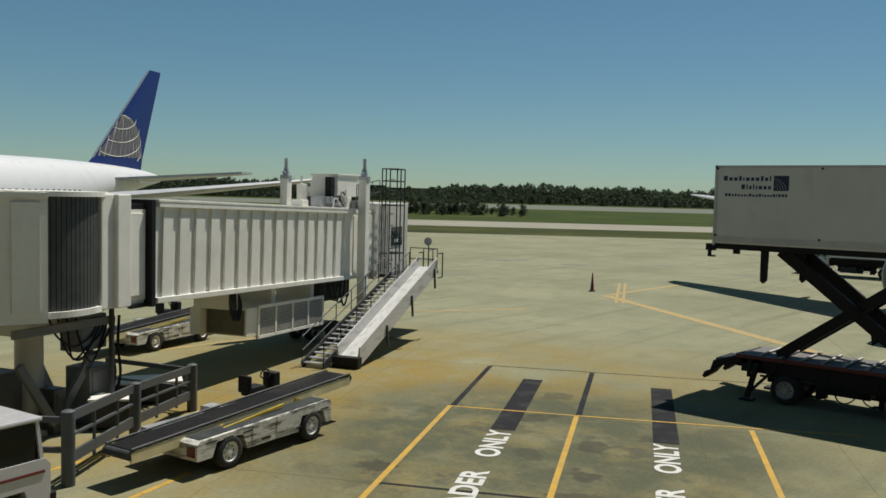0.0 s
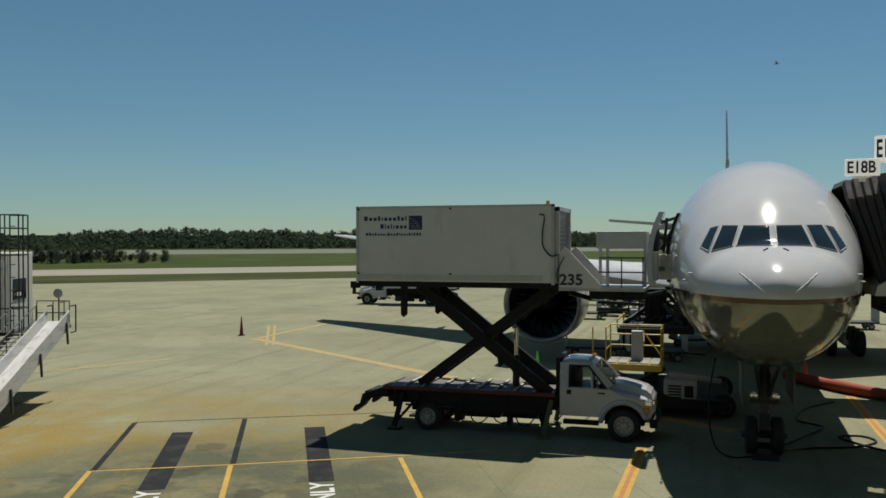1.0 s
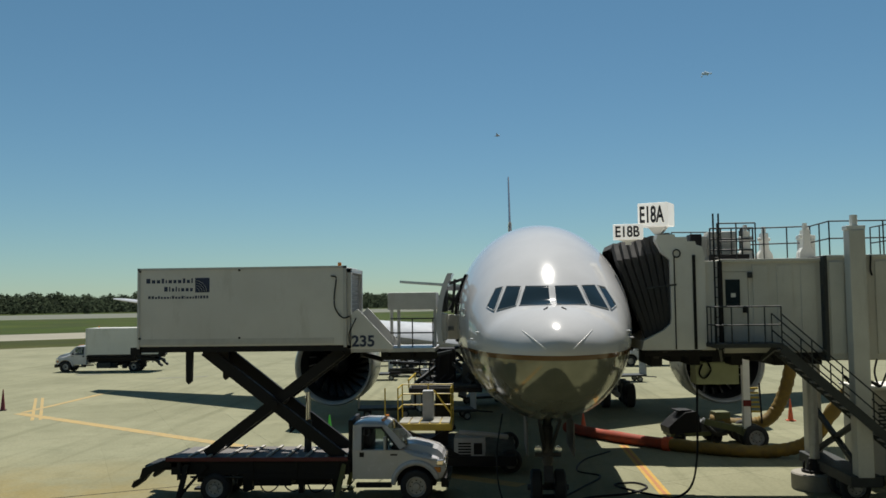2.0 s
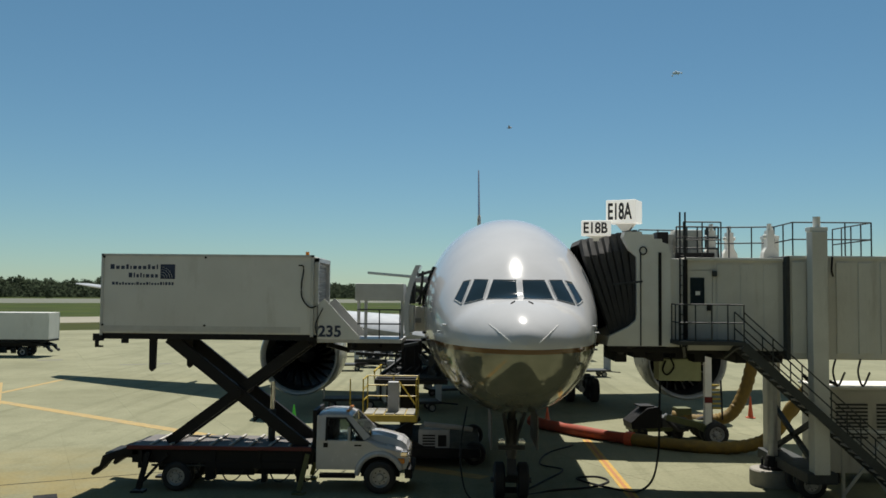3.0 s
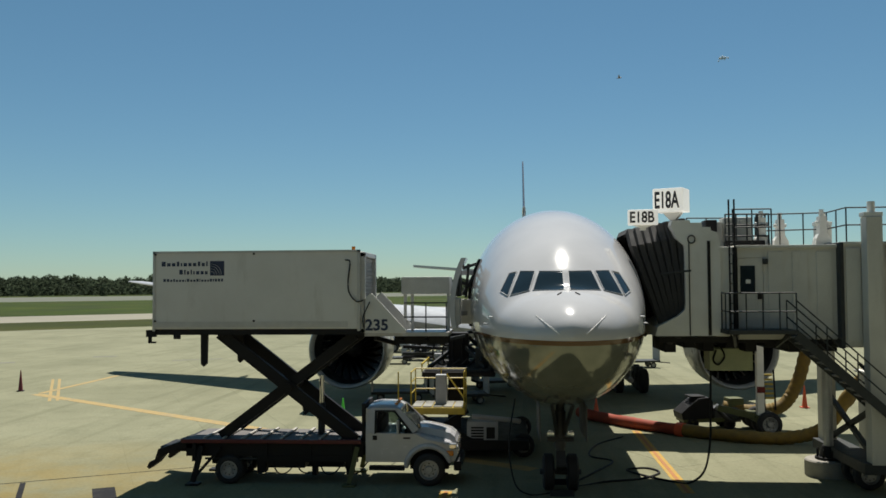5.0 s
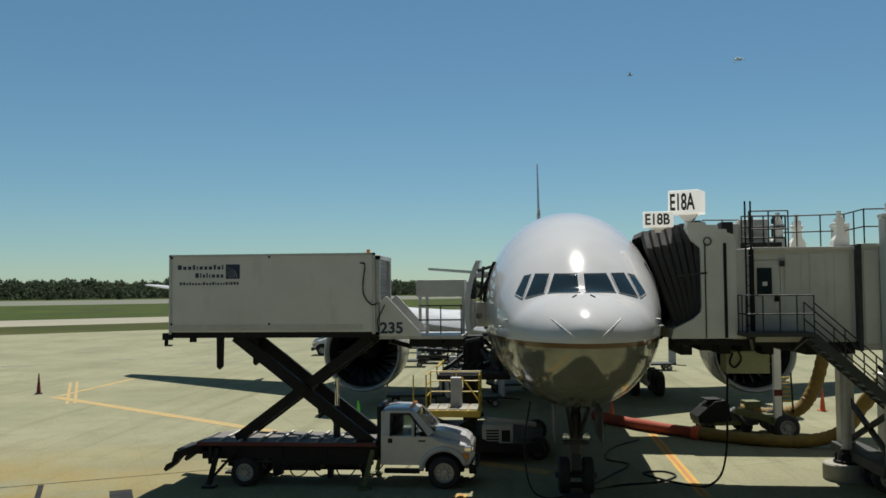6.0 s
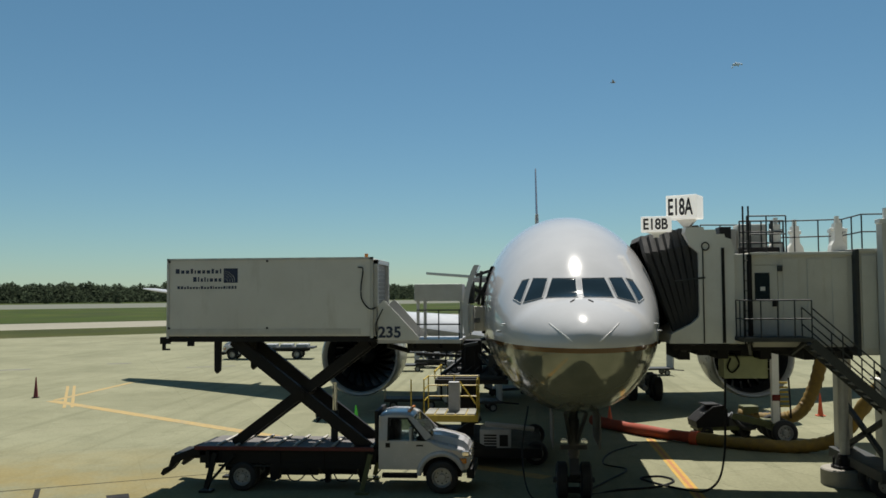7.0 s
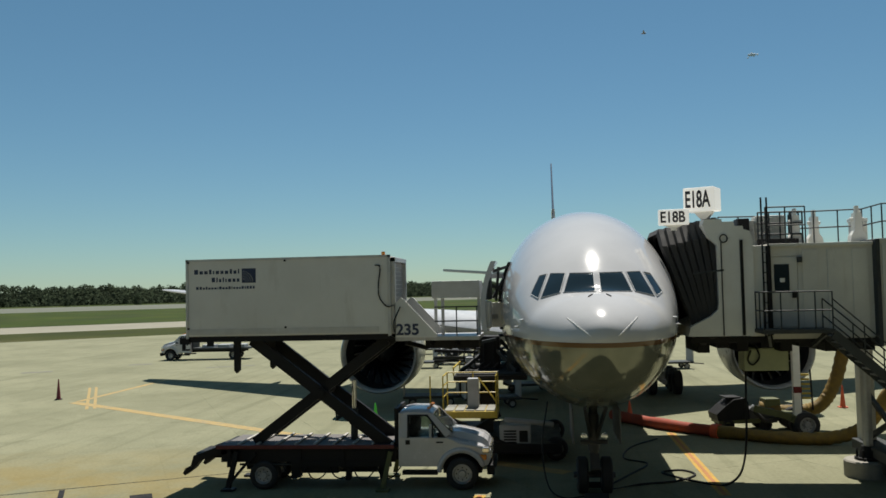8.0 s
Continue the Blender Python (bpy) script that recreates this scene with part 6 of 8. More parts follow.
    box(bm, 9.96, 22.0, 26.78, 30.36, 7.33, 7.43, 0.02)
    P("tunnel_roof", bm, JETGREY, "", outer)
    # Lift columns with actuators
    for y in (26.5, 30.5):
        bm = B()
        box(bm, 10.5, 10.97, y - 0.22, y + 0.22, 0.9, 8.15, 0.03)
        col = P("lift_column", bm, JETGREY, "square grey lift column")
        bm = B()
        rod(bm, (10.73, y, 8.15), (10.73, y, 8.6), 0.11, 12)
        box(bm, 10.45, 11.0, y - 0.18, y + 0.18, 8.15, 8.28, 0.02)
        P("lift_actuator", bm, SIGNWHITE, "pale screw actuator", col)
    bm = B()
    box(bm, 10.3, 11.2, 26.3, 30.7, 0.62, 0.95, 0.03)
    beam(bm, (10.73, 26.4, 0.9), (10.73, 30.6, 2.6), 0.14, 0.14)
    beam(bm, (10.73, 30.6, 0.9), (10.73, 26.4, 2.6), 0.14, 0.14)
    bog = P("wheel_carriage", bm, DARKGREY, "dark wheel carriage")
    for y in (27.2, 28.1, 29.2, 30.0):
        wheel(bog, 10.75, y, 0.45, 0.45, 0.3, n=18)
    # Roof: railings, white machinery, air unit
    handrail(j, [(6.85, 27.0, 7.36), (8.0, 27.0, 7.36)], 1.1, 0.5)
    handrail(j, [(8.0, 28.6, 7.36), (10.2, 28.6, 7.4), (10.2, 27.0, 7.42), (12.6, 27.0, 7.42), (12.6, 29.8, 7.42)], 1.05, 0.75)
    handrail(j, [(6.0, 29.6, 7.4), (8.0, 29.9, 7.4)], 1.0, 0.7)
    handrail(j, [(6.95, 28.3, 7.36), (8.3, 28.3, 7.36), (8.3, 29.8, 7.36)], 1.05, 0.34, 0.026, 2)
    bm = B()
    box(bm, 6.35, 6.72, 28.4, 29.0, 7.36, 8.25, 0.03)
    box(bm, 6.9, 8.1, 28.0, 28.3, 7.36, 7.56, 0.02)
    P("roof_switch_box", bm, BLACK, "dark switch boxes on the roof")
    bm = B()
    for x in (6.70, 6.86):
        rod(bm, (x, 26.85, 4.55), (x, 26.85, 8.75), 0.028, 8)
    P("ladder_rail", bm, BLACK)
    for k in range(13):
        bm = B()
        rod(bm, (6.70, 26.85, 4.7 + 0.3 * k), (6.86, 26.85, 4.7 + 0.3 * k), 0.014, 6)
        P("ladder_rung", bm, BLACK)
    for x, y in ((8.12, 28.5), (8.98, 29.4), (9.9, 28.2)):
        bm = B()
        prism(bm, [(x - 0.26, 7.36), (x + 0.26, 7.36), (x + 0.22, 7.6), (x + 0.12, 7.75), (x + 0.1, 8.3), (x - 0.1, 8.3), (x - 0.12, 7.75), (x - 0.22, 7.6)], y - 0.16, y + 0.16, "xz")
        rod(bm, (x, y, 8.3), (x, y, 8.52), 0.07, 10)
        rod(bm, (x - 0.2, y, 8.1), (x + 0.2, y, 8.1), 0.06, 8)
        P("roof_actuator", bm, SIGNWHITE, "pale cable actuator on the roof")
    bm = B()
    box(bm, 7.0, 7.95, 28.75, 29.4, 7.5, 8.35, 0.06)
    for k in range(4):
        box(bm, 7.06 + 0.22 * k, 7.2 + 0.22 * k, 28.72, 28.76, 7.6, 8.25, 0.01)
    box(bm, 6.6, 6.95, 28.7, 29.3, 7.36, 8.2, 0.03)
    box(bm, 6.9, 8.0, 28.8, 29.2, 7.36, 7.55)
    P("roof_air_unit", bm, JETGREY, "grey boxy air unit on the roof", j, False)
    # Landing and stairs
    bm = B()
    box(bm, 6.4, 8.4, 25.9, 27.0, 4.72, 4.84, 0.01)
    beam(bm, (6.6, 26.1, 4.7), (6.9, 27.1, 4.3), 0.08, 0.1)
    beam(bm, (8.2, 26.1, 4.7), (8.1, 27.1, 4.3), 0.08, 0.1)
    land = P("landing", bm, DARKGREY, "dark steel landing")
    handrail(j, [(6.45, 26.9, 4.84), (6.45, 25.95, 4.84), (8.35, 25.95, 4.84)], 1.08, 0.5)
    steps(j, (8.35, 4.7), (13.4, 0.12), 0.9, 25.95, n=24)
    # Undercarriage clutter and cabinets
    bm = B()
    box(bm, 6.35, 7.7, 28.2, 29.0, 3.45, 4.15, 0.03)
    cabn = P("power_cabinet", bm, PALEGREEN, "pale green power cabinet under the cab")
    bm = B()
    box(bm, 6.85, 7.3, 28.3, 28.9, 4.1, 4.6, 0.03)
    P("cabinet_top", bm, OLIVE, "", cabn)
    bm = B()
    tube(bm, curve_pts([(6.55, 28.15, 4.1), (6.45, 28.12, 3.8), (6.6, 28.12, 3.65), (6.8, 28.12, 3.9), (6.7, 28.14, 4.2)]), 0.03, 6)
    P("cabinet_cable", bm, BLACK, "", cabn)
    bm = B()
    for k in range(9):
        x = 4.8 + 0.62 * k
        one = B()
        box(one, x, x + 0.35, 27.3 + 0.2 * (k % 3), 29.6, 4.1 + 0.12 * (k % 2), 4.56, 0.02)
        P("drive_box", one, BLACK)
    beam(bm, (4.6, 27.2, 4.5), (9.8, 27.2, 4.45), 0.12, 0.16)
    P("under_gear", bm, BLACK, "dark drive gear under the cab")
    bm = B()
    tube(bm, curve_pts([(11.3, 26.75, 7.4), (11.25, 26.7, 7.0), (11.3, 26.72, 6.8)]), 0.03, 6)
    for x in (11.35, 12.1):
        tube(bm, curve_pts([(x, 26.75, 4.3), (x - 0.1, 26.7, 3.9), (x + 0.05, 26.72, 3.5), (x + 0.3, 26.8, 3.9)]), 0.03, 6)
    P("hanging_cable", bm, BLACK, "", j, True)
    # Braced trestle by the stair foot
    bm = B()
    for a, b in (((11.6, 26.9, 0), (11.6, 26.9, 2.2)), ((13.0, 26.9, 0), (13.0, 26.9, 2.2)), ((11.6, 26.9, 0.2), (13.0, 26.9, 2.0)), ((13.0, 26.9, 0.2), (11.6, 26.9, 2.0)), ((11.6, 26.9, 2.1), (13.0, 26.9, 2.1))):
        beam(bm, a, b, 0.08, 0.08)
    P("trestle", bm, JETGREY, "grey braced trestle under the stairs")
    return j


near_bridge()


def air_plant():
    """A large pre-cooled air unit standing below the outer tunnel."""
    g = thing("air_conditioning_plant", pose(12.1, 29.4, 0), "large grey ground air unit standing below the bridge", "air unit")
    bm = B()
    box(bm, 0, 4.4, 0, 2.0, 0.35, 3.1, 0.05)
    body = part("housing", bm, JETGREY, g)
    bm = B()
    box(bm, -0.08, 4.5, -0.08, 2.1, 3.1, 3.2, 0.03)
    part("top_cover", bm, SIGNWHITE, body, "pale top cover")
    for k in range(3):
        bm = B()
        for i in range(10):
            box(bm, 0.35 + 1.35 * k, 1.4 + 1.35 * k, -0.03, 0.0, 1.5 + 0.12 * i, 1.56 + 0.12 * i)
        part("louvre_panel", bm, DARKGREY, body)
    bm = B()
    for x in (0.2, 4.0):
        box(bm, x, x + 0.3, 0.1, 1.9, 0.0, 0.36)
    part("skid", bm, BLACK, g)
    bm = B()
    tube(bm, curve_pts([(0.4, -0.05, 3.25), (0.0, -0.25, 3.4), (-0.5, -0.4, 3.3), (-0.9, -0.6, 3.6)]), 0.06, 8)
    part("pipe", bm, BLACK, g, "", True)
    return g


air_plant()


def support_post():
    s = thing("support_post", pose(10.3, 29.2, 0), "steel post bolted on a round concrete block", "post")
    bm = B()
    lathe(bm, [(0.0, 0.0), (0.0, 0.74), (0.48, 0.74), (0.52, 0.70), (0.52, 0.0)], 36, "z")
    part("concrete_base", bm, CONCBLOCK, s, "pale round concrete block", True)
    bm = B()
    lathe(bm, [(0.52, 0.0), (0.52, 0.42), (0.6, 0.42), (0.6, 0.3), (0.95, 0.2), (0.95, 0.0)], 20, "z")
    part("base_flange", bm, BLACK, s, "", True)
    for k in range(8):
        a = 2 * math.pi * k / 8
        bm = B()
        rod(bm, (0.36 * math.cos(a), 0.36 * math.sin(a), 0.55), (0.36 * math.cos(a), 0.36 * math.sin(a), 0.85), 0.03, 6)
        part("anchor_bolt", bm, BLACK, s)
    bm = B()
    rod(bm, (0, 0, 0.9), (0, 0, 4.4), 0.15, 20)
    part("pipe", bm, STEEL, s, "", True)
    return s


support_post()


def far_bridge():
    """The second bridge of the stand, behind the first."""
    j = thing("jet_bridge", Matrix.Identity(4), "second grey jet bridge behind, standing on a wheeled column", "jet bridge")
    bm = B()
    ribbed_wall(bm, 6.6, 22.0, 4.35, 7.1, 36.0, 0.7, 0.05)
    ribbed_wall(bm, 6.6, 22.0, 4.35, 7.1, 39.0, 0.7, 0.05, 1)
    box(bm, 6.6, 22.0, 36.0, 39.0, 4.25, 4.4)
    box(bm, 6.55, 22.0, 35.95, 39.05, 7.1, 7.2)
    panels(part("tunnel", bm, JETGREY, j), JETGREY)
    for k in range(5):
        bm = B()
        u = k / 4
        x = 6.6 - 1.9 * u
        box(bm, x - 0.5, x - 0.0, 36.1, 38.9, 4.3 + 0.1 * (k % 2), 7.1 - 0.1 * (k % 2), 0.04)
        part("bellows_fold", bm, BELLOWS, j)
    for x, y in ((10.1, 36.6), (10.6, 38.4)):
        bm = B()
        box(bm, x, x + 0.28, y - 0.15, y + 0.15, 0.7, 4.4, 0.02)
        part("lift_column", bm, SIGNWHITE, j, "pale lift column")
    bm = B()
    box(bm, 10.0, 10.95, 36.3, 38.7, 0.55, 0.85, 0.03)
    beam(bm, (10.3, 36.6, 0.7), (8.6, 36.8, 1.1), 0.2, 0.25)
    car = part("wheel_carriage", bm, OLIVE, j, "yellow-green wheel carriage")
    for y in (36.3, 37.0, 38.0, 38.7):
        wheel(car, 10.5, y, 0.5, 0.5, 0.34, n=20)
    bm = B()
    for x in (10.8, 11.24):
        beam(bm, (x, 37.9, 0.85), (x + 0.05, 38.3, 2.5), 0.06, 0.12)
    ladder = part("step_ladder", bm, BLACK, j, "black ladder with worn yellow treads")
    for k in range(6):
        bm = B()
        box(bm, 10.84, 11.22, 37.98 + 0.05 * k, 38.1 + 0.05 * k, 1.3 + k * 0.19, 1.38 + k * 0.19, 0.01)
        part("tread", bm, YELLOW, ladder)
    bm = B()
    box(bm, 10.08, 10.4, 36.42, 36.446, 1.75, 2.0)
    part("red_reflector", bm, LAMPRED, j)
    return j


far_bridge()


def ground_unit():
    """A dark wheeled power unit under the second bridge."""
    g = thing("ground_power_unit", pose(8.5, 38.4, 0, 0, 0, 8), "dark ground power unit with fat wheels under the bridge", "power unit")
    bm = B()
    prism(bm, [(-1.25, 0.45), (-1.3, 0.72), (-0.95, 1.02), (-0.55, 1.32), (-0.1, 1.38), (0.06, 1.2), (0.1, 0.5)], -0.55, 0.55, "xz")
    part("housing", bm, BLACK, g, "black sloping engine housing")
    bm = B()
    box(bm, -0.85, -0.2, -0.4, 0.4, 1.36, 1.42, 0.02)
    part("top_hatch", bm, BLACK, g)
    bm = B()
    box(bm, 0.14, 1.2, -0.5, 0.5, 0.5, 0.92, 0.06)
    part("battery_box", bm, GEARGREY, g, "dark grey battery box")
    bm = B()
    box(bm, 0.85, 1.5, -0.35, 0.3, 0.9, 1.3, 0.05)
    part("control_box", bm, OLIVE, g, "dull olive control box")
    bm = B()
    rod(bm, (0.2, -0.45, 1.0), (0.4, -0.5, 0.86), 0.13, 12)
    part("hose_coupling", bm, STEEL, g, "", True)
    bm = B()
    tube(bm, curve_pts([(0.3, -0.5, 0.85), (0.75, -0.6, 0.42), (1.3, -0.5, 0.5), (1.7, -0.3, 0.95)]), 0.09, 8)
    part("black_hose", bm, RUBBER, g, "", True)
    bm = B()
    box(bm, -1.2, 1.3, -0.5, 0.5, 0.32, 0.5, 0.02)
    beam(bm, (1.3, 0, 0.4), (2.2, 0, 0.8), 0.1, 0.1)
    part("frame", bm, OLIVE, g)
    for x in (-0.8, 0.8):
        for y in (-0.45, 0.45):
            wheel(g, x, y, 0.26, 0.26, 0.2, hub=BLACK, n=18)
    return g


ground_unit()

# ---- neighbouring stand: jet bridge, barrier, belt loaders, tug ----
LJ = APRON @ pose(-7.98, 23.59, 0, 0, 0, 70.3)      # x runs out along the bridge, its near wall is y = 0
DROP = Matrix.Translation((0, 0, 0)) @ Matrix.Rotation(radians(1.55), 4, "Y")


def left_bridge():
    j = thing("jet_bridge", LJ, "cream white jet bridge of deep vertical ribs with stairs", "jet bridge")

    def P(name, bm, material, lab="", parent=j, smooth=False, tilt=False):
        return part(name, bm, material, parent, lab, smooth, DROP if tilt else None)
    # Ribbed outer tunnel: each rib is a folded sheet.
    bm = B()
    box(bm, 0.0, 12.3, 0.10, 0.16, 3.12, 5.8)
    box(bm, 0.0, 12.3, 2.84, 2.9, 3.12, 5.8)
    box(bm, 0.0, 12.3, 0.0, 3.0, 3.02, 3.14)
    tun = P("outer_tunnel", bm, JETPAINT, "cream tunnel wall", tilt=True)
    for side, y in ((-1, 0.0), (1, 3.0)):
        for k in range(16):
            x = 0.25 + k * 0.745
            bm = B()
            ya, yb = (y + 0.03, y + 0.11) if side < 0 else (y - 0.11, y - 0.03)
            prism(bm, [(x, 3.16), (x, 5.42), (x + 0.02, 5.66), (x + 0.40, 5.66), (x + 0.42, 5.42), (x + 0.42, 3.16)], ya, yb, "xz")
            part("rib", bm, JETPAINT, tun)
        bm = B()
        box(bm, 0.0, 12.3, y - 0.03 if side < 0 else y - 0.13, y + 0.13 if side < 0 else y + 0.03, 5.66, 5.80, 0.015)
        box(bm, 0.0, 12.3, y - 0.03 if side < 0 else y - 0.13, y + 0.13 if side < 0 else y + 0.03, 3.02, 3.18, 0.015)
        part("edge_beam", bm, JETPAINT, tun, "cream edge beam")
    bm = B()
    box(bm, -0.05, 12.35, -0.04, 3.04, 5.8, 5.88, 0.015)
    P("tunnel_roof", bm, JETPAINT, "", tun)
    bm = B()
    box(bm, -0.16, 0.0, -0.02, 3.02, 2.95, 5.86, 0.01)
    box(bm, -0.9, 0.0, 0.2, 2.8, 5.6, 5.75)
    box(bm, -0.75, 0.1, 0.15, 0.3, 2.95, 3.06)
    P("tunnel_collar", bm, BLACK, "black rubber collar")
    # Inner tunnel stub and cuff by the rotunda
    bm = B()
    ribbed_wall(bm, -1.0, -0.1, 3.15, 5.6, 0.2, 0.9, 0.06)
    box(bm, -1.2, 0.0, 0.25, 2.75, 3.05, 3.15)
    box(bm, -1.2, 0.0, 0.25, 2.75, 5.55, 5.68)
    panels(P("inner_tunnel", bm, JETPAINT), JETPAINT)
    bm = B()
    box(bm, -1.6, -1.1, -0.12, 3.1, 3.08, 6.0, 0.03)
    box(bm, -2.05, -1.6, 0.0, 3.0, 3.08, 6.0, 0.03)
    P("rotunda_cuff", bm, JETPAINT, "cream rotunda door frame")
    # Rotunda curtain: slats round an arc
    for k in range(26):
        a0 = math.pi * (1.02 + 0.6 * k / 26)
        a1 = math.pi * (1.02 + 0.6 * (k + 0.86) / 26)
        bm = B()
        cx, cy, R = -2.75, 1.65, 1.72
        prism(bm, [(cx + R * math.cos(a0), cy + R * math.sin(a0)), (cx + R * math.cos(a1), cy + R * math.sin(a1)), (cx + (R - 0.03) * math.cos(a1), cy + (R - 0.03) * math.sin(a1)),
                   (cx + (R - 0.03) * math.cos(a0), cy + (R - 0.03) * math.sin(a0))], 3.2, 5.95, "xy")
        P("curtain_slat", bm, CURTAIN, "dark vertical rotunda curtain slat")
    bm = B()
    lathe(bm, [(3.05, 0.0), (3.05, 1.8), (3.2, 1.8), (3.2, 0.0)], 40, "z")
    bmesh.ops.translate(bm, vec=(-2.75, 1.65, 0), verts=bm.verts[:])
    P("rotunda_floor", bm, JETPAINT, "cream round rotunda floor", smooth=True)
    bm = B()
    lathe(bm, [(5.93, 0.0), (5.93, 1.85), (6.05, 1.85), (6.05, 0.0)], 40, "z")
    bmesh.ops.translate(bm, vec=(-2.75, 1.65, 0), verts=bm.verts[:])
    rot = P("rotunda", bm, JETPAINT, "cream round rotunda roof", smooth=True)
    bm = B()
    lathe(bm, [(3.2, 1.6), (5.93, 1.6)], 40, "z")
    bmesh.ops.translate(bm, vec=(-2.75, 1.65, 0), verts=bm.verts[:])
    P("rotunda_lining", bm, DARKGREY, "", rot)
    bm = B()
    rod(bm, (-2.75, 1.65, 0), (-2.75, 1.65, 3.05), 0.34, 28)
    for sx in (-1, 1):
        beam(bm, (-2.75 + 1.1 * sx, 1.65, 0.1), (-2.75 + 0.3 * sx, 1.65, 1.6), 0.16, 0.2, (0, 1, 0))
    box(bm, -3.3, -2.2, 1.1, 2.2, 2.45, 3.05, 0.04)
    rod(bm, (-2.75, 1.65, 0), (-2.75, 1.65, 0.12), 0.75, 24)
    P("rotunda_column", bm, JETGREY, "grey rotunda column", rot, True)
    # Fixed walkway towards the terminal
    bm = B()
    ribbed_wall(bm, 0, 14, 3.15, 5.9, 0, 0.95, 0.08, 1)
    box(bm, 0, 14, -2.9, 0.0, 3.02, 3.15)
    box(bm, 0, 14, -2.9, 0.08, 5.9, 6.02)
    box(bm, 0, 14, -2.9, -2.84, 3.15, 5.9)
    wk = part("fixed_walkway", bm, JETPAINT, j, "cream ribbed fixed walkway", m=pose(-3.98, -0.18, 0, 0, 0, 143.4))
    panels(wk, JETPAINT)
    bm = B()
    for u, v, w, h in ((2.6, -1.7, 0.5, 0.5), (9.0, -1.7, 0.5, 0.5)):
        box(bm, u, u + w, v, v + h, 0.0, 3.02, 0.03)
    part("walkway_column", bm, JETGREY, wk)
    # Things under the rotunda
    for q, mt in (((-2.3, -1.3, 0.5, 1.1, 2.0, 2.9), EQUIPGREY), ((-1.8, -0.9, 0.6, 1.4, 0.0, 1.5), EQUIPGREY), ((-4.4, -3.4, 1.2, 2.0, 0.0, 1.7), GEARGREY), ((-2.9, -2.5, 0.7, 1.2, 0.0, 1.15), GEARGREY)):
        bm = B()
        box(bm, *q, 0.03)
        box_ob = P("equipment_box", bm, mt, "grey equipment box under the rotunda")
        bm = B()
        box(bm, q[0] + 0.08, q[1] - 0.08, q[2] - 0.02, q[2], q[4] + 0.12, q[5] - 0.1, 0.008)
        part("box_door", bm, mt, box_ob)
    for a, b in (((-2.75, 0.9, 0.1), (-1.5, 0.75, 1.9)), ((-3.9, 0.8, 1.9), (-2.9, 0.7, 0.3))):
        bm = B()
        beam(bm, a, b, 0.14, 0.2)
        P("diagonal_strut", bm, EQUIPGREY, "grey diagonal strut")
    bm = B()
    beam(bm, (-4.3, 0.55, 2.72), (-1.2, 0.4, 2.72), 0.12, 0.2)
    P("service_rail", bm, EQUIPGREY)
    for k in range(5):
        bm = B()
        tube(bm, curve_pts([(-3.2 + 0.3 * k, 0.6, 3.0), (-3.0 + 0.24 * k, 0.5, 2.5 - 0.3 * ((k * 2) % 5) / 2), (-2.5 + 0.2 * k, 0.45, 2.2 - 0.25 * ((k * 3) % 5) / 2), (-1.9 + 0.15 * k, 0.45, 2.4), (-1.6 + 0.12 * k, 0.5, 2.8)]), 0.026, 6)
        P("cable_loop", bm, BLACK, "black hanging cable loop", smooth=True)
    for x in (-1.15, -0.95):
        bm = B()
        tube(bm, curve_pts([(x, 0.4, 2.8), (x - 0.1, 0.35, 2.0), (x + 0.05, 0.4, 1.2), (x - 0.1, 0.5, 0.5)]), 0.04, 6)
        P("drop_cable", bm, BLACK, "", smooth=True)
    bm = B()
    rod(bm, (-1.35, 0.3, 0.7), (-1.35, 0.3, 3.1), 0.07, 10)
    P("prop", bm, DARKGREY)
    # Air conditioning unit hung below the tunnel
    bm = B()
    box(bm, 4.85, 10.1, 0.25, 2.2, 1.5, 2.42, 0.02)
    ac = P("air_unit", bm, JETPAINT, "dusty air conditioning unit hung below the tunnel", tilt=True)
    # Plate over the unit's end; that face's shade is put into its dark olive
    bm = B()
    box(bm, 4.81, 4.85, 0.32, 1.75, 1.54, 2.36, 0.01)
    part("end_panel", bm, OLIVESHADE, ac, "olive end panel with its shade in the colour")
    bm = B()
    box(bm, 4.5, 4.84, 1.78, 2.2, 1.5, 2.4, 0.03)
    part("junction_box", bm, JETPAINT, ac, "pale junction box")
    bm = B()
    box(bm, 5.5, 10.15, 0.2, 0.28, 1.36, 1.46)
    box(bm, 5.5, 10.15, 0.2, 0.28, 2.38, 2.48)
    for x in (5.5, 6.6, 7.75, 8.9, 10.05):
        box(bm, x, x + 0.1, 0.2, 0.28, 1.36, 2.48)
    part("unit_frame", bm, JETPAINT, ac, "pale panel frame")
    for k in range(4):
        bm = B()
        for i in range(12):
            box(bm, 5.62 + k * 1.14, 6.6 + k * 1.14, 0.225, 0.26, 1.5 + i * 0.073, 1.55 + i * 0.073)
        part("louvre_panel", bm, GRILLE, ac)
    for x in (4.4, 6.8, 9.6):
        bm = B()
        box(bm, x, x + 0.25, 0.5, 2.0, 2.4, 3.0)
        part("hanger", bm, JETPAINT, ac)
    bm = B()
    for k in range(4):
        tube(bm, curve_pts([(4.1 + 0.1 * k, 0.35, 2.9), (4.0 + 0.12 * k, 0.28, 2.4 - 0.1 * k), (4.2 + 0.1 * k, 0.25, 2.0), (4.5 + 0.06 * k, 0.3, 2.2 + 0.08 * k), (4.6, 0.35, 2.8)]), 0.03, 6)
    P("cable_loops", bm, BLACK, "black cable loops", smooth=True)
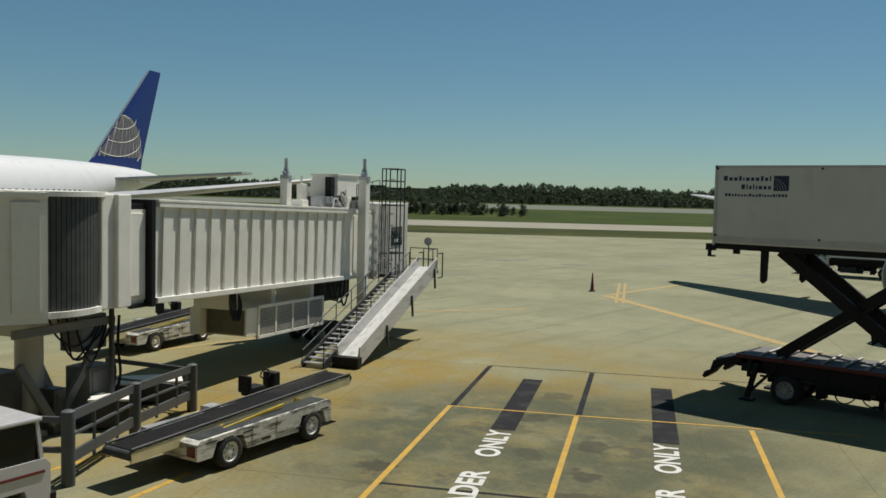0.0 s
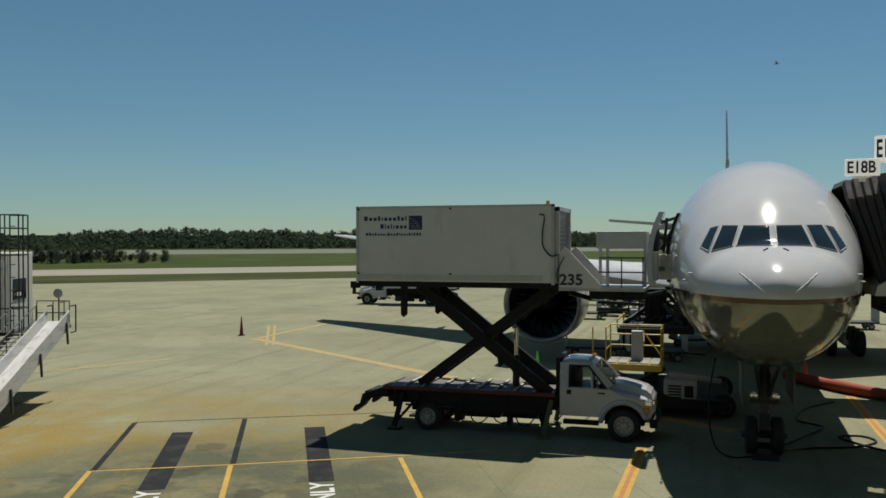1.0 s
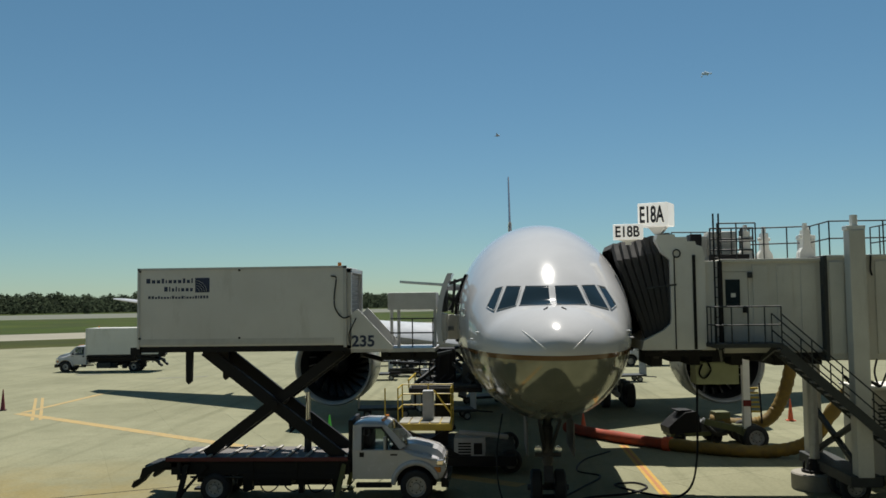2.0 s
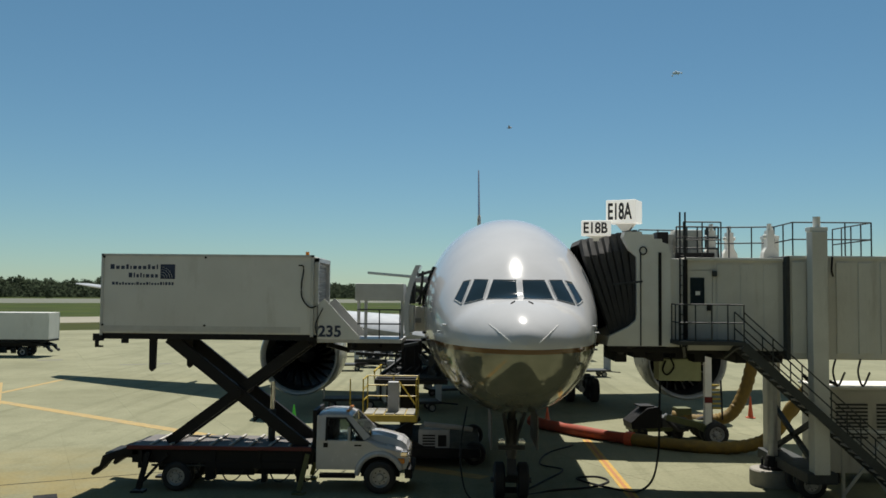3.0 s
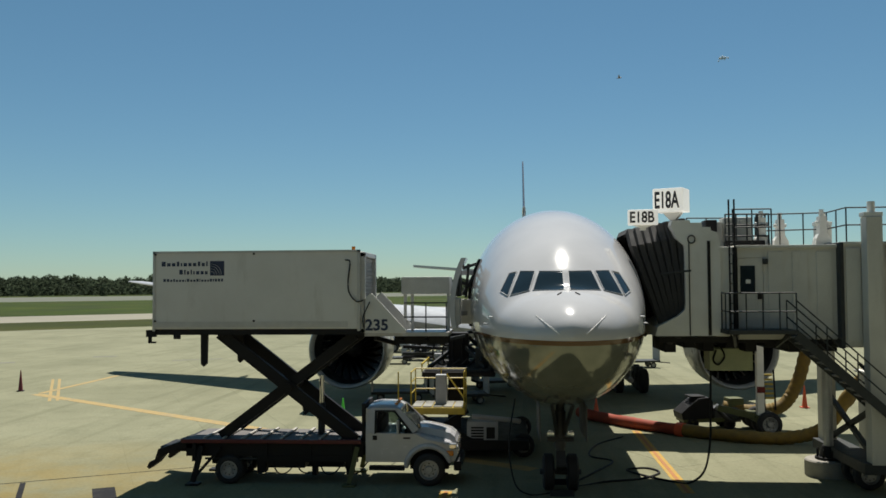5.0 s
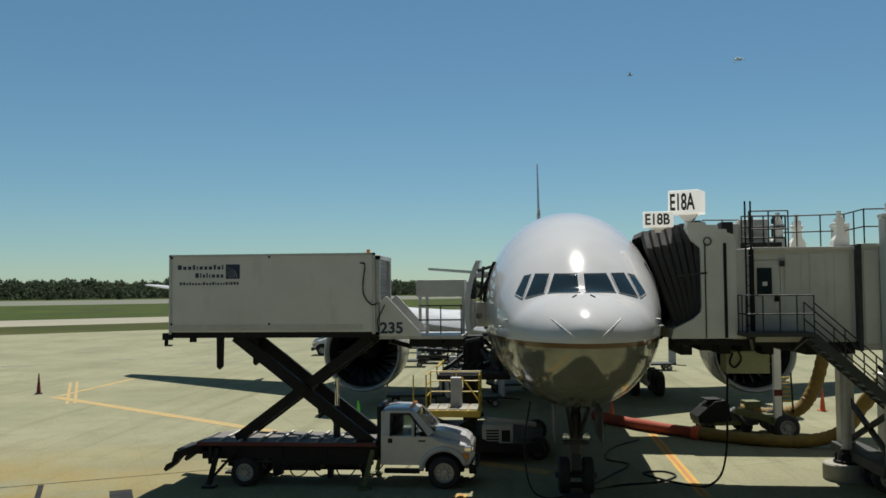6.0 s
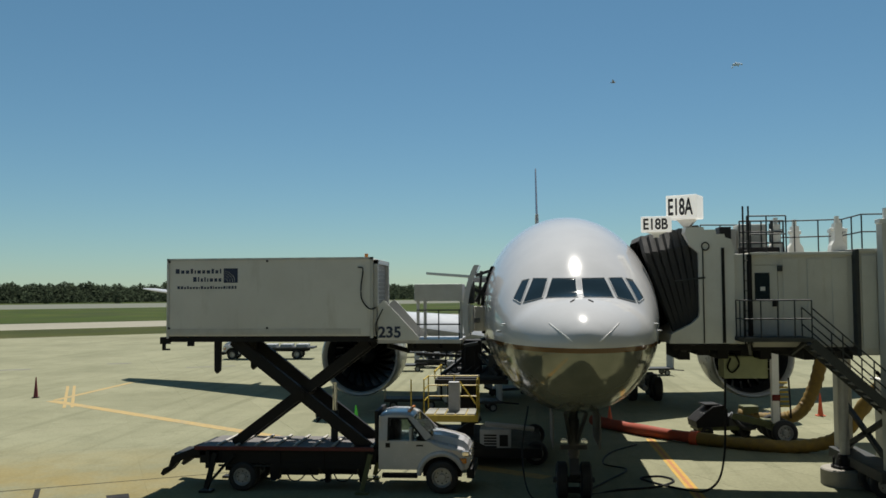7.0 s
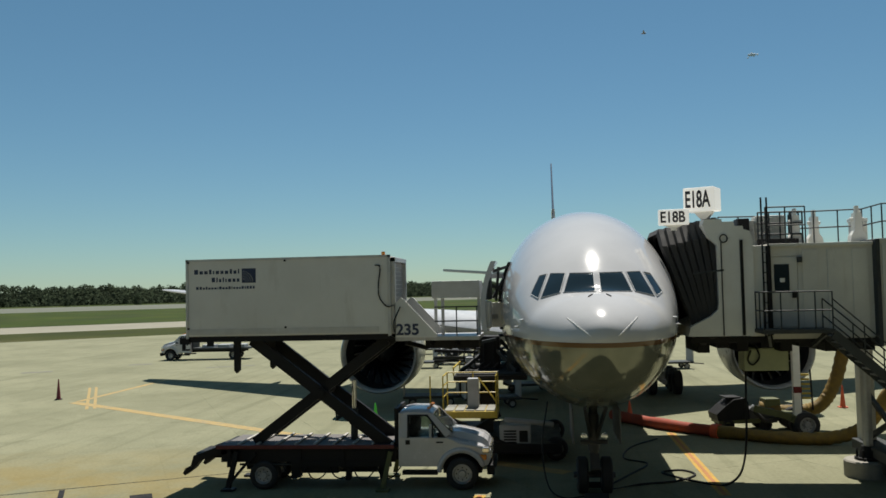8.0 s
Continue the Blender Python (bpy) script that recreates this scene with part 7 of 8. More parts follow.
    # Lift columns
    for y in (-0.32, 3.3):
        bm = B()
        box(bm, 12.33, 12.72, y - 0.17, y + 0.17, 0.7, 6.7, 0.03)
        col = P("lift_column", bm, JETPAINT, "cream square lift column")
        bm = B()
        rod(bm, (12.52, y, 6.7), (12.52, y, 7.15), 0.15, 12, 0.1)
        rod(bm, (12.52, y, 7.15), (12.52, y, 7.55), 0.07, 12)
        box(bm, 12.36, 12.68, y - 0.2, y + 0.2, 6.66, 6.86, 0.03)
        rod(bm, (12.3, y, 6.95), (12.74, y, 6.95), 0.06, 8)
        part("lift_actuator", bm, STEEL, col)
    bm = B()
    box(bm, 12.1, 13.0, -0.5, 3.5, 0.5, 0.8, 0.03)
    car = P("wheel_carriage", bm, DARKGREY)
    for y in (0.3, 1.0, 2.0, 2.7):
        wheel(car, 12.5, y, 0.45, 0.45, 0.3, n=18)
    # Inner end and cab
    bm = B()
    ribbed_wall(bm, 12.35, 14.3, 2.85, 5.35, 0.12, 0.5, 0.05)
    box(bm, 12.35, 14.3, 0.2, 2.8, 2.7, 2.85)
    box(bm, 12.35, 14.3, 0.1, 2.9, 5.35, 5.45)
    panels(P("tunnel_end", bm, JETPAINT), JETPAINT)
    bm = B()
    box(bm, 14.3, 18.0, 0.0, 3.4, 2.5, 5.75, 0.04)
    cab = P("cab", bm, JETGREY, "grey operator cab")
    bm = B()
    box(bm, 16.1, 17.3, -0.03, 0.01, 3.85, 4.7, 0.01)
    P("cab_window", bm, GLASS, "dark cab window", cab)
    bm = B()
    box(bm, 16.4, 16.75, -0.045, -0.03, 4.0, 4.15)
    P("notice", bm, SIGNWHITE, "", cab)
    # Roof machinery
    bm = B()
    box(bm, 12.75, 14.7, 1.0, 2.2, 6.0, 6.9, 0.04)
    rm = P("roof_cabinet", bm, JETPAINT, "cream roof cabinet")
    bm = B()
    box(bm, 12.7, 14.75, 0.95, 2.25, 6.88, 6.94, 0.015)
    P("cabinet_lid", bm, JETPAINT, "", rm)
    for x in (12.8, 14.5):
        for y in (1.05, 2.0):
            bm = B()
            box(bm, x, x + 0.14, y, y + 0.14, 5.45, 6.0)
            P("cabinet_leg", bm, DARKGREY, "", rm)
    for k, (x, y, w, h) in enumerate(((12.95, 1.2, 0.4, 0.38), (13.5, 1.0, 0.5, 0.3), (14.1, 1.3, 0.3, 0.45), (11.5, 0.5, 0.4, 0.25), (11.9, 1.6, 0.35, 0.5), (13.3, 0.4, 0.3, 0.34))):
        bm = B()
        box(bm, x, x + w, y, y + w, 5.45, 5.5 + h, 0.03)
        rod(bm, (x + w / 2, y, 5.6), (x + w / 2, y - 0.2, 5.6), 0.06, 8)
        P("roof_gearbox", bm, EQUIPGREY if k % 2 else DARKGREY, "", rm)
    for k in range(4):
        bm = B()
        tube(bm, curve_pts([(11.0 + 0.5 * k, 0.3 + 0.2 * k, 5.55), (11.6 + 0.5 * k, 0.5 + 0.15 * k, 5.95 + 0.08 * k), (12.3 + 0.45 * k, 0.6 + 0.1 * k, 5.6)]), 0.03, 6)
        P("roof_conduit", bm, BLACK if k % 2 else STEEL, "", rm, True)
    bm = B()
    box(bm, 12.2, 12.5, 1.0, 1.3, 5.6, 6.8, 0.02)
    for k in range(3):
        rod(bm, (12.2, 1.0, 5.9 + 0.35 * k), (12.2, 0.96, 5.9 + 0.35 * k), 0.1, 10)
    P("signal_lamps", bm, BLACK, "", rm)
    bm = B()
    for x in (11.2, 11.6, 12.0):
        box(bm, x, x + 0.25, 0.9, 1.4, 5.6, 6.0, 0.02)
    P("roof_motor", bm, STEEL, "", rm)
    for x, y, w, h in ((12.0, 2.2, 0.3, 1.0), (12.55, 2.3, 0.22, 0.7), (13.1, 0.7, 0.35, 0.5), (10.9, 1.6, 0.5, 0.35), (13.6, 2.6, 0.3, 0.9)):
        bm = B()
        box(bm, x, x + w, y, y + w, 5.5, 5.5 + h, 0.03)
        rod(bm, (x + w / 2, y + w / 2, 5.5 + h), (x + w / 2, y + w / 2, 5.8 + h), 0.05, 8)
        P("roof_fitting", bm, JETPAINT, "", rm)
    handrail(j, [(12.9, 0.2, 5.5), (15.2, 0.2, 5.75)], 1.0, 0.8, 0.02)
    # Ladder cage
    for x in (14.9, 15.3, 15.75):
        for y in (-0.75, -0.05):
            bm = B()
            rod(bm, (x, y, 2.6), (x, y, 7.26), 0.03, 6)
            P("cage_post", bm, DARKGREY)
    for k in range(8):
        bm = B()
        for a, b in (((14.9, -0.75), (15.75, -0.75)), ((14.9, -0.05), (14.9, -0.75)), ((15.75, -0.05), (15.75, -0.75))):
            if k in (0, 4, 6, 7):
                rod(bm, (*a, 3.6 + 0.52 * k), (*b, 3.6 + 0.52 * k), 0.028, 6)
        rod(bm, (14.9, -0.4, 3.3 + 0.5 * k), (15.4, -0.4, 3.3 + 0.5 * k), 0.02, 6)
        P("cage_rail", bm, DARKGREY)
    # Stairs with rails, and the white baggage chute beside them
    steps(j, (7.3, 0.1), (15.0, 2.7), 0.85, -1.35, n=22)
    bm = B()
    box(bm, 14.9, 18.2, -1.5, 0.0, 2.55, 2.68)
    P("landing", bm, DARKGREY)
    handrail(j, [(18.15, -0.1, 2.68), (18.15, -1.45, 2.68), (17.0, -1.45, 2.68)], 1.0, 0.7)
    bm = B()
    # trough in cross-section, drawn along its slope
    a, b = Vector((8.0, -1.95, 0.32)), Vector((15.6, -1.95, 3.05))
    sec = [(-0.46, 0.42), (-0.41, 0.42), (-0.37, 0.0), (0.37, 0.0), (0.41, 0.42), (0.46, 0.42), (0.45, -0.28), (-0.45, -0.28)]
    rings = [[bm.verts.new(p + Vector((0, y, z))) for y, z in sec] for p in (a, b)]
    for k in range(len(sec)):
        bm.faces.new((rings[0][k], rings[0][(k + 1) % len(sec)], rings[1][(k + 1) % len(sec)], rings[1][k]))
    bm.faces.new(rings[0])
    bm.faces.new(rings[1])
    chute = P("baggage_chute", bm, CHUTE, "bright white sheet-metal baggage chute")
    bm = B()
    box(bm, 7.75, 8.1, -2.45, -1.45, 0.02, 0.4, 0.02)
    P("chute_stop", bm, BLACK, "", chute)
    for u in (0.3, 0.62, 0.95):
        p = a.lerp(b, u)
        bm = B()
        for y in (-0.42, 0.42):
            beam(bm, (p.x, p.y + y * 1.15, p.z + 0.1), (p.x + 0.12, p.y + y * 1.15, max(0.0, p.z - 0.75)), 0.06, 0.1)
        P("chute_prop", bm, DARKGREY, "", chute)
    bm = B()
    for y in (-2.5, -1.6):
        rod(bm, (15.5, y, 3.65), (16.0, y, 3.65), 0.03, 6)
        rod(bm, (16.0, y, 3.65), (16.0, y, 2.6), 0.03, 6)
        rod(bm, (15.5, y, 2.6), (16.0, y, 2.6), 0.03, 6)
    rod(bm, (9.3, -1.9, 0.0), (9.3, -1.9, 0.5), 0.05, 6)
    P("chute_rail", bm, DARKGREY, "", chute)
    bm = B()
    rod(bm, (17.4, -1.3, 2.68), (17.4, -1.3, 3.95), 0.03, 6)
    P("mirror_post", bm, DARKGREY)
    bm = B()
    lathe(bm, [(-0.04, 0.0), (-0.04, 0.19), (0.03, 0.16), (0.05, 0.0)], 18, "x")
    bmesh.ops.translate(bm, vec=(17.35, -1.3, 4.05), verts=bm.verts[:])
    P("safety_mirror", bm, STEEL, "round safety mirror", smooth=True)
    # Hanging cables below the cab
    bm = B()
    for k in range(4):
        tube(bm, curve_pts([(10.6 + 0.5 * k, 0.6, 3.0), (10.9 + 0.5 * k, 0.5, 2.2 - 0.2 * k), (11.6 + 0.4 * k, 0.5, 1.9), (12.2 + 0.3 * k, 0.6, 2.6)]), 0.04, 6)
    box(bm, 11.0, 13.6, 0.8, 2.4, 1.8, 2.6, 0.03)
    P("drive_gear", bm, DARKGREY, "dark drive gear below the tunnel", smooth=False)
    return j


CHUTE = mat("white_sheet_metal", (0.50, 0.50, 0.485), 0.5, vary=0.06, dirt=(0.45, 0.43, 0.38), dirt_amount=0.5)
left_bridge()


def barrier():
    """A steel pipe barrier round the bridge's column."""
    b = thing("steel_barrier", APRON, "grey steel guard rail barrier round the bridge column", "barrier")
    posts = [(-7.73, 17.58, 1.56), (-7.55, 20.9, 1.42), (-7.04, 23.9, 1.3)]
    for x, y, h in posts:
        bm = B()
        rod(bm, (x, y, 0), (x, y, h), 0.14, 14)
        rod(bm, (x, y, h), (x, y, h + 0.03), 0.14, 14, 0.08)
        part("post", bm, BARRIER, b, "", True)
    for (x0, y0, h0), (x1, y1, h1) in zip(posts, posts[1:]):
        for f, t in ((0.92, 0.2), (0.66, 0.05), (0.36, 0.24)):
            bm = B()
            beam(bm, (x0, y0, h0 * f), (x1, y1, h1 * f), 0.07, t)
            part("rail", bm, BARRIER, b)
        for u in (0.35, 0.7):
            bm = B()
            p = Vector((x0, y0, h0)).lerp(Vector((x1, y1, h1)), u)
            rod(bm, (p.x, p.y, 0.3), (p.x, p.y, p.z * 0.92), 0.04, 8)
            part("upright", bm, BARRIER, b)
    for f, t in ((0.92, 0.12), (0.5, 0.12)):
        for p, q in (((-7.73, 17.58, 1.5 * f), (-10.8, 17.3, 1.6 * f)), ((-7.04, 23.9, 1.25 * f), (-9.8, 24.8, 1.3 * f))):
            bm = B()
            beam(bm, p, q, 0.07, t)
            part("rail", bm, BARRIER, b)
    bm = B()
    rod(bm, (-10.8, 17.3, 0), (-10.8, 17.3, 1.6), 0.14, 14)
    part("post", bm, BARRIER, b, "", True)
    return b


BARRIER = mat("grey_green_painted_pipe", (0.06, 0.068, 0.074), 0.5, vary=0.15)
barrier()


def storage_chest(x, y, r, sx, sy, sz, material, label):
    c = thing("equipment_chest", APRON @ pose(x, y, 0, 0, 0, r), label, "chest")
    bm = B()
    box(bm, -sx, sx, -sy, sy, 0.06, sz, 0.03)
    part("body", bm, material, c)
    bm = B()
    box(bm, -sx - 0.03, sx + 0.03, -sy - 0.03, sy + 0.03, sz, sz + 0.06, 0.015)
    part("lid", bm, SIGNWHITE, c, "pale lid")
    bm = B()
    for a in (-sx + 0.1, sx - 0.1):
        box(bm, a - 0.06, a + 0.06, -sy + 0.05, sy - 0.05, 0.0, 0.06)
    part("skid", bm, BLACK, c)
    return c


storage_chest(-8.55, 22.05, 10, 0.5, 0.35, 0.75, DARKGREY, "dark steel chest with a pale lid inside the barrier")
storage_chest(-8.6, 24.9, 20, 0.9, 0.5, 0.6, DARKGREY, "dark steel chest with a pale lid beside the barrier")


def belt_loader(m, label):
    """A belt loader facing +x: low body on four wheels, sloping conveyor above."""
    g = thing("belt_loader", m, label, "belt loader", "belt loaders")

    def P(name, bm, material, lab="", parent=g, smooth=False):
        return part(name, bm, material, parent, lab, smooth)
    bm = B()
    prism(bm, [(-0.85, 0.38), (-0.85, 0.74), (-0.75, 0.8), (3.5, 0.92), (3.6, 0.86), (3.6, 0.36), (3.42, 0.36), (3.28, 0.7), (2.5, 0.7), (2.36, 0.34), (0.64, 0.34), (0.5, 0.7), (-0.28, 0.7), (-0.42, 0.38)], -0.95, 0.95, "xz")
    body = P("body", bm, LOADERPAINT, "scuffed white low body")
    bm = B()
    box(bm, -0.88, -0.84, -0.88, -0.66, 0.46, 0.68)
    box(bm, -0.88, -0.84, 0.66, 0.88, 0.46, 0.68)
    P("lamp_cluster", bm, LAMPRED, "red lamp cluster", body)
    bm = B()
    for x in (0.8, 1.6):
        box(bm, x, x + 0.6, -0.965, -0.945, 0.5, 0.85)
    P("access_panel", bm, LOADERPAINT, "", body)
    bm = B()
    a, b = Vector((-2.1, 0, 0.72)), Vector((5.05, 0, 1.12))
    for y in (-0.38, 0.38):
        beam(bm, a + Vector((0, y, -0.05)), b + Vector((0, y, -0.05)), 0.07, 0.22)
    fr = P("conveyor_frame", bm, CREAMYEL, "cream-yellow conveyor side beams")
    bm = B()
    beam(bm, a + Vector((0.05, 0, 0.06)), b + Vector((-0.05, 0, 0.06)), 0.72, 0.1)
    P("belt", bm, BELT, "dark ribbed conveyor belt", fr)
    bm = B()
    for y in (-0.4, 0.4):
        rod(bm, a + Vector((0, y, 0.13)), b + Vector((0, y, 0.13)), 0.03, 6)
    P("guide_rail", bm, DARKGREY, "", fr)
    for p in (a, b):
        bm = B()
        rod(bm, p + Vector((0, -0.4, 0)), p + Vector((0, 0.4, 0)), 0.1, 14)
        P("end_roller", bm, DARKGREY, "", fr, True)
    bm = B()
    beam(bm, (0.0, -0.4, 0.7), (0.4, -0.4, 0.82), 0.1, 0.1)
    beam(bm, (3.4, -0.4, 0.75), (2.8, -0.4, 0.96), 0.1, 0.1)
    beam(bm, (3.4, 0.4, 0.75), (2.8, 0.4, 0.96), 0.1, 0.1)
    P("lift_arm", bm, YELLOW, "yellow lift arm", fr)
    # Driver's place on the far side
    bm = B()
    box(bm, 2.35, 2.85, 0.6, 1.0, 0.95, 1.2, 0.05)
    box(bm, 2.25, 2.37, 0.6, 1.0, 1.05, 1.5, 0.05)
    box(bm, 3.15, 3.4, 0.6, 1.0, 0.95, 1.45, 0.04)
    P("seat", bm, BLACK, "black driver's seat", body)
    bm = B()
    rod(bm, (3.15, 0.8, 0.98), (3.05, 0.8, 1.4), 0.03, 8)
    tube(bm, [(3.05 + 0.08 * math.sin(t), 0.8 + 0.16 * math.cos(t), 1.42 + 0.1 * math.sin(t)) for t in np.linspace(0, 2 * math.pi, 16)], 0.02, 6)
    P("steering_wheel", bm, BLACK, "", body)
    # Lift rams and rods under the conveyor, deck plates with worn edges
    for y in (-0.6, -0.25, 0.25):
        bm = B()
        beam(bm, (-0.6, y, 0.74), (2.2, y, 0.98), 0.05, 0.06)
        P("lift_rod", bm, YELLOW, "dull yellow lift rod", fr)
    bm = B()
    prism(bm, [(-0.7, 0.79), (3.45, 0.905), (3.45, 0.932), (-0.7, 0.815)], -0.86, 0.42, "xz")
    P("top_deck", bm, DARKGREY, "dark worn top deck", body)
    bm = B()
    box(bm, -0.8, 0.9, 0.45, 0.93, 0.80, 0.84, 0.01)
    box(bm, 0.95, 1.35, 0.45, 0.93, 0.82, 0.98, 0.02)
    P("deck_plate", bm, STEEL, "", body)
    bm = B()
    for x in (-0.6, -0.1, 0.5, 1.1, 2.3, 3.2):
        box(bm, x, x + 0.3, -0.955, -0.948, 0.42 if x > 0.6 and x < 2.4 else 0.71, 0.46 if x > 0.6 and x < 2.4 else 0.735)
    P("scuff_strip", bm, BLACK, "", body)
    for x in (0.12, 2.88):
        for y in (-0.84, 0.84):
            w = wheel(g, x, y, 0.38, 0.38, 0.24, hub=SIGNWHITE, n=24)
    return g


LOADERPAINT = mat("scuffed_cream_paint", (0.60, 0.59, 0.53), 0.5, vary=0.1, scale=2.5, dirt=(0.16, 0.145, 0.12), dirt_scale=2.6, dirt_amount=1.0)


def scuffs(m, colour, stretch, lo, hi, amount):
    """Long dark scrapes laid over a paint."""
    nt = m.node_tree
    b = nt.nodes["Principled BSDF"]
    old = b.inputs["Base Color"].links[0].from_socket
    tc, mp, no, rr, mx = (nt.nodes.new("ShaderNode" + k) for k in ("TexCoord", "Mapping", "TexNoise", "MapRange", "Mix"))
    mp.inputs["Scale"].default_value = stretch
    no.inputs["Scale"].default_value, no.inputs["Detail"].default_value, no.inputs["Roughness"].default_value = 1.0, 7, 0.7
    rr.inputs["From Min"].default_value, rr.inputs["From Max"].default_value, rr.inputs["To Max"].default_value = lo, hi, amount
    mx.data_type = "RGBA"
    mx.inputs["B"].default_value = (*colour, 1)
    nt.links.new(tc.outputs["Object"], mp.inputs["Vector"])
    nt.links.new(mp.outputs[0], no.inputs["Vector"])
    nt.links.new(no.outputs["Fac"], rr.inputs["Value"])
    nt.links.new(rr.outputs[0], mx.inputs["Factor"])
    nt.links.new(old, mx.inputs["A"])
    nt.links.new(mx.outputs["Result"], b.inputs["Base Color"])


scuffs(LOADERPAINT, (0.05, 0.046, 0.04), (1.3, 1.3, 9.0), 0.50, 0.60, 0.85)
scuffs(JETPAINT, (0.30, 0.27, 0.21), (2.2, 2.2, 0.35), 0.56, 0.74, 0.45)
scuffs(JETGREY, (0.20, 0.185, 0.15), (2.0, 2.0, 0.3), 0.55, 0.75, 0.4)
scuffs(CHUTE, (0.20, 0.19, 0.165), (0.7, 5.0, 5.0), 0.5, 0.68, 0.7)
scuffs(BOXPAINT, (0.40, 0.375, 0.31), (1.6, 1.6, 0.4), 0.54, 0.74, 0.45)
CREAMYEL = mat("cream_yellow_paint", (0.62, 0.55, 0.32), 0.5, vary=0.1, dirt=(0.3, 0.25, 0.15), dirt_amount=0.6)
ang = math.degrees(math.atan2(21.4 - 19.02, -3.35 + 4.81))
near_loader = belt_loader(APRON @ pose(-4.81, 19.02, 0, 0, 0, ang) @ pose(-0.12, 0.84, 0), "scuffed white belt loader with its dark belt sloping up")
copy_thing(near_loader, APRON @ pose(-11.06, 32.56, 0, 0, 0, math.degrees(math.atan2(2.31, 0.98))) @ pose(-0.12, 0.84, 0))


def tug():
    t = thing("baggage_tug", APRON @ pose(-8.04, 16.24, 0, 0, 0, 58), "white baggage tug with open dark cab", "tug")

    def P(name, bm, material, lab="", parent=t, smooth=False):
        return part(name, bm, material, parent, lab, smooth)
    bm = B()
    prism(bm, [(-3.0, 0.3), (-3.0, 1.05), (-1.4, 1.12), (0.0, 1.12), (0.12, 1.0), (0.12, 0.32), (-0.3, 0.3), (-0.4, 0.6), (-1.1, 0.6), (-1.2, 0.3)], -0.75, 0.75, "xz")
    body = P("body", bm, CARPAINT, "white low body")
    bm = B()
    box(bm, -1.7, -0.05, -0.78, 0.78, 1.84, 1.93, 0.04)
    roof = P("roof", bm, CARPAINT, "white flat cab roof")
    for x, dx in ((-0.02, -0.12), (-1.65, 0.0)):
        for y in (-0.7, 0.7):
            bm = B()
            beam(bm, (x, y, 0.95), (x + dx, y, 1.86), 0.07, 0.07, (0, 1, 0))
            P("roof_pillar", bm, CARPAINT, "", roof)
    bm = B()
    box(bm, -0.09, -0.06, -0.66, 0.66, 1.02, 1.82)
    P("windscreen", bm, TINT, "dark windscreen", roof)
    for y in (-0.7, 0.7):
        bm = B()
        box(bm, -1.62, -0.16, y - 0.015, y + 0.015, 1.12, 1.82)
        P("side_window", bm, TINT, "dark side window", roof)
    bm = B()
    box(bm, -0.1, -0.02, -0.7, 0.7, 1.0, 1.1, 0.01)
    P("window_sill", bm, CARPAINT, "", roof)
    for y in (-0.76, 0.76):
        bm = B()
        box(bm, -2.9, 0.0, y - 0.008, y + 0.008, 0.86, 0.91)
        P("side_stripe", bm, LAMPRED, "faded red side stripe", body)
    bm = B()
    box(bm, 0.118, 0.13, -0.4, 0.4, 0.86, 0.91)
    P("front_stripe", bm, LAMPRED, "faded red front stripe", body)
    bm = B()
    box(bm, -1.5, -0.9, -0.5, 0.5, 0.95, 1.3, 0.06)
    box(bm, -1.62, -1.5, -0.5, 0.5, 1.0, 1.7, 0.05)
    P("seat", bm, BLACK, "", body)
    bm = B()
    for y in (-0.55, 0.55):
        box(bm, 0.1, 0.14, y - 0.12, y + 0.12, 0.68, 0.9, 0.01)
    P("headlight", bm, BLACK, "square dark headlight", body)
    bm = B()
    box(bm, 0.1, 0.24, -0.76, 0.76, 0.26, 0.44, 0.03)
    P("bumper", bm, BLACK, "", body)
    for x in (-0.75, -2.4):
        for y in (-0.64, 0.64):
            wheel(t, x, y, 0.3, 0.3, 0.2, n=18)
    return t


tug()

# ---- distance: woods, scrub, unseen terminal behind, window smudge, bird, moving trucks ----
def merged(parts):
    """Many small meshes joined by numbers alone."""
    vs, fs, n = [], [], 0
    for v, f in parts:
        vs.append(v)
        fs.append(f + n)
        n += len(v)
    return np.concatenate(vs), np.concatenate(fs)


def icosphere_arrays():
    bm = B()
    bmesh.ops.create_icosphere(bm, subdivisions=1, radius=1.0)
    v = np.array([x.co[:] for x in bm.verts])
    f = np.array([[a.index for a in x.verts] for x in bm.faces])
    bm.free()
    return v, f


ICO_V, ICO_F = icosphere_arrays()


def foliage(name, centres, radii, rng, material, leafs=0):
    out = []
    for c, r in zip(centres, radii):
        v = ICO_V * (1 + rng.uniform(-0.35, 0.35, (len(ICO_V), 1)))
        out.append((v * r * np.array([1, 1, 0.85]) + c, ICO_F))
    v, f = merged(out)
    me = bpy.data.meshes.new(name)
    me.from_pydata(v.tolist(), [], f.tolist())
    me.materials.append(material)
    return me


def ridge(x):
    top = 14.6 + 0.9 * math.sin(x * 0.021) + 0.9 * math.sin(x * 0.083 + 1) + 0.9 * math.sin(x * 0.31)
    return top - 4.0 * max(0.0, math.sin(x * 0.011 + 2.2)) ** 4


def leaf_sprays(name, centres, size, rng, material):
    """Small leafy sprays, each a triangle turned at random."""
    n = len(centres)
    tri = (centres[:, None, :] + rng.normal(0, 1, (n, 3, 3)) * np.reshape(size, (-1, 1, 1))).reshape(-1, 3)
    tri[:, 2] = np.maximum(tri[:, 2], 0.02)
    me = bpy.data.meshes.new(name)
    me.from_pydata(tri.tolist(), [], np.arange(3 * n).reshape(-1, 3).tolist())
    me.materials.append(material)
    return me


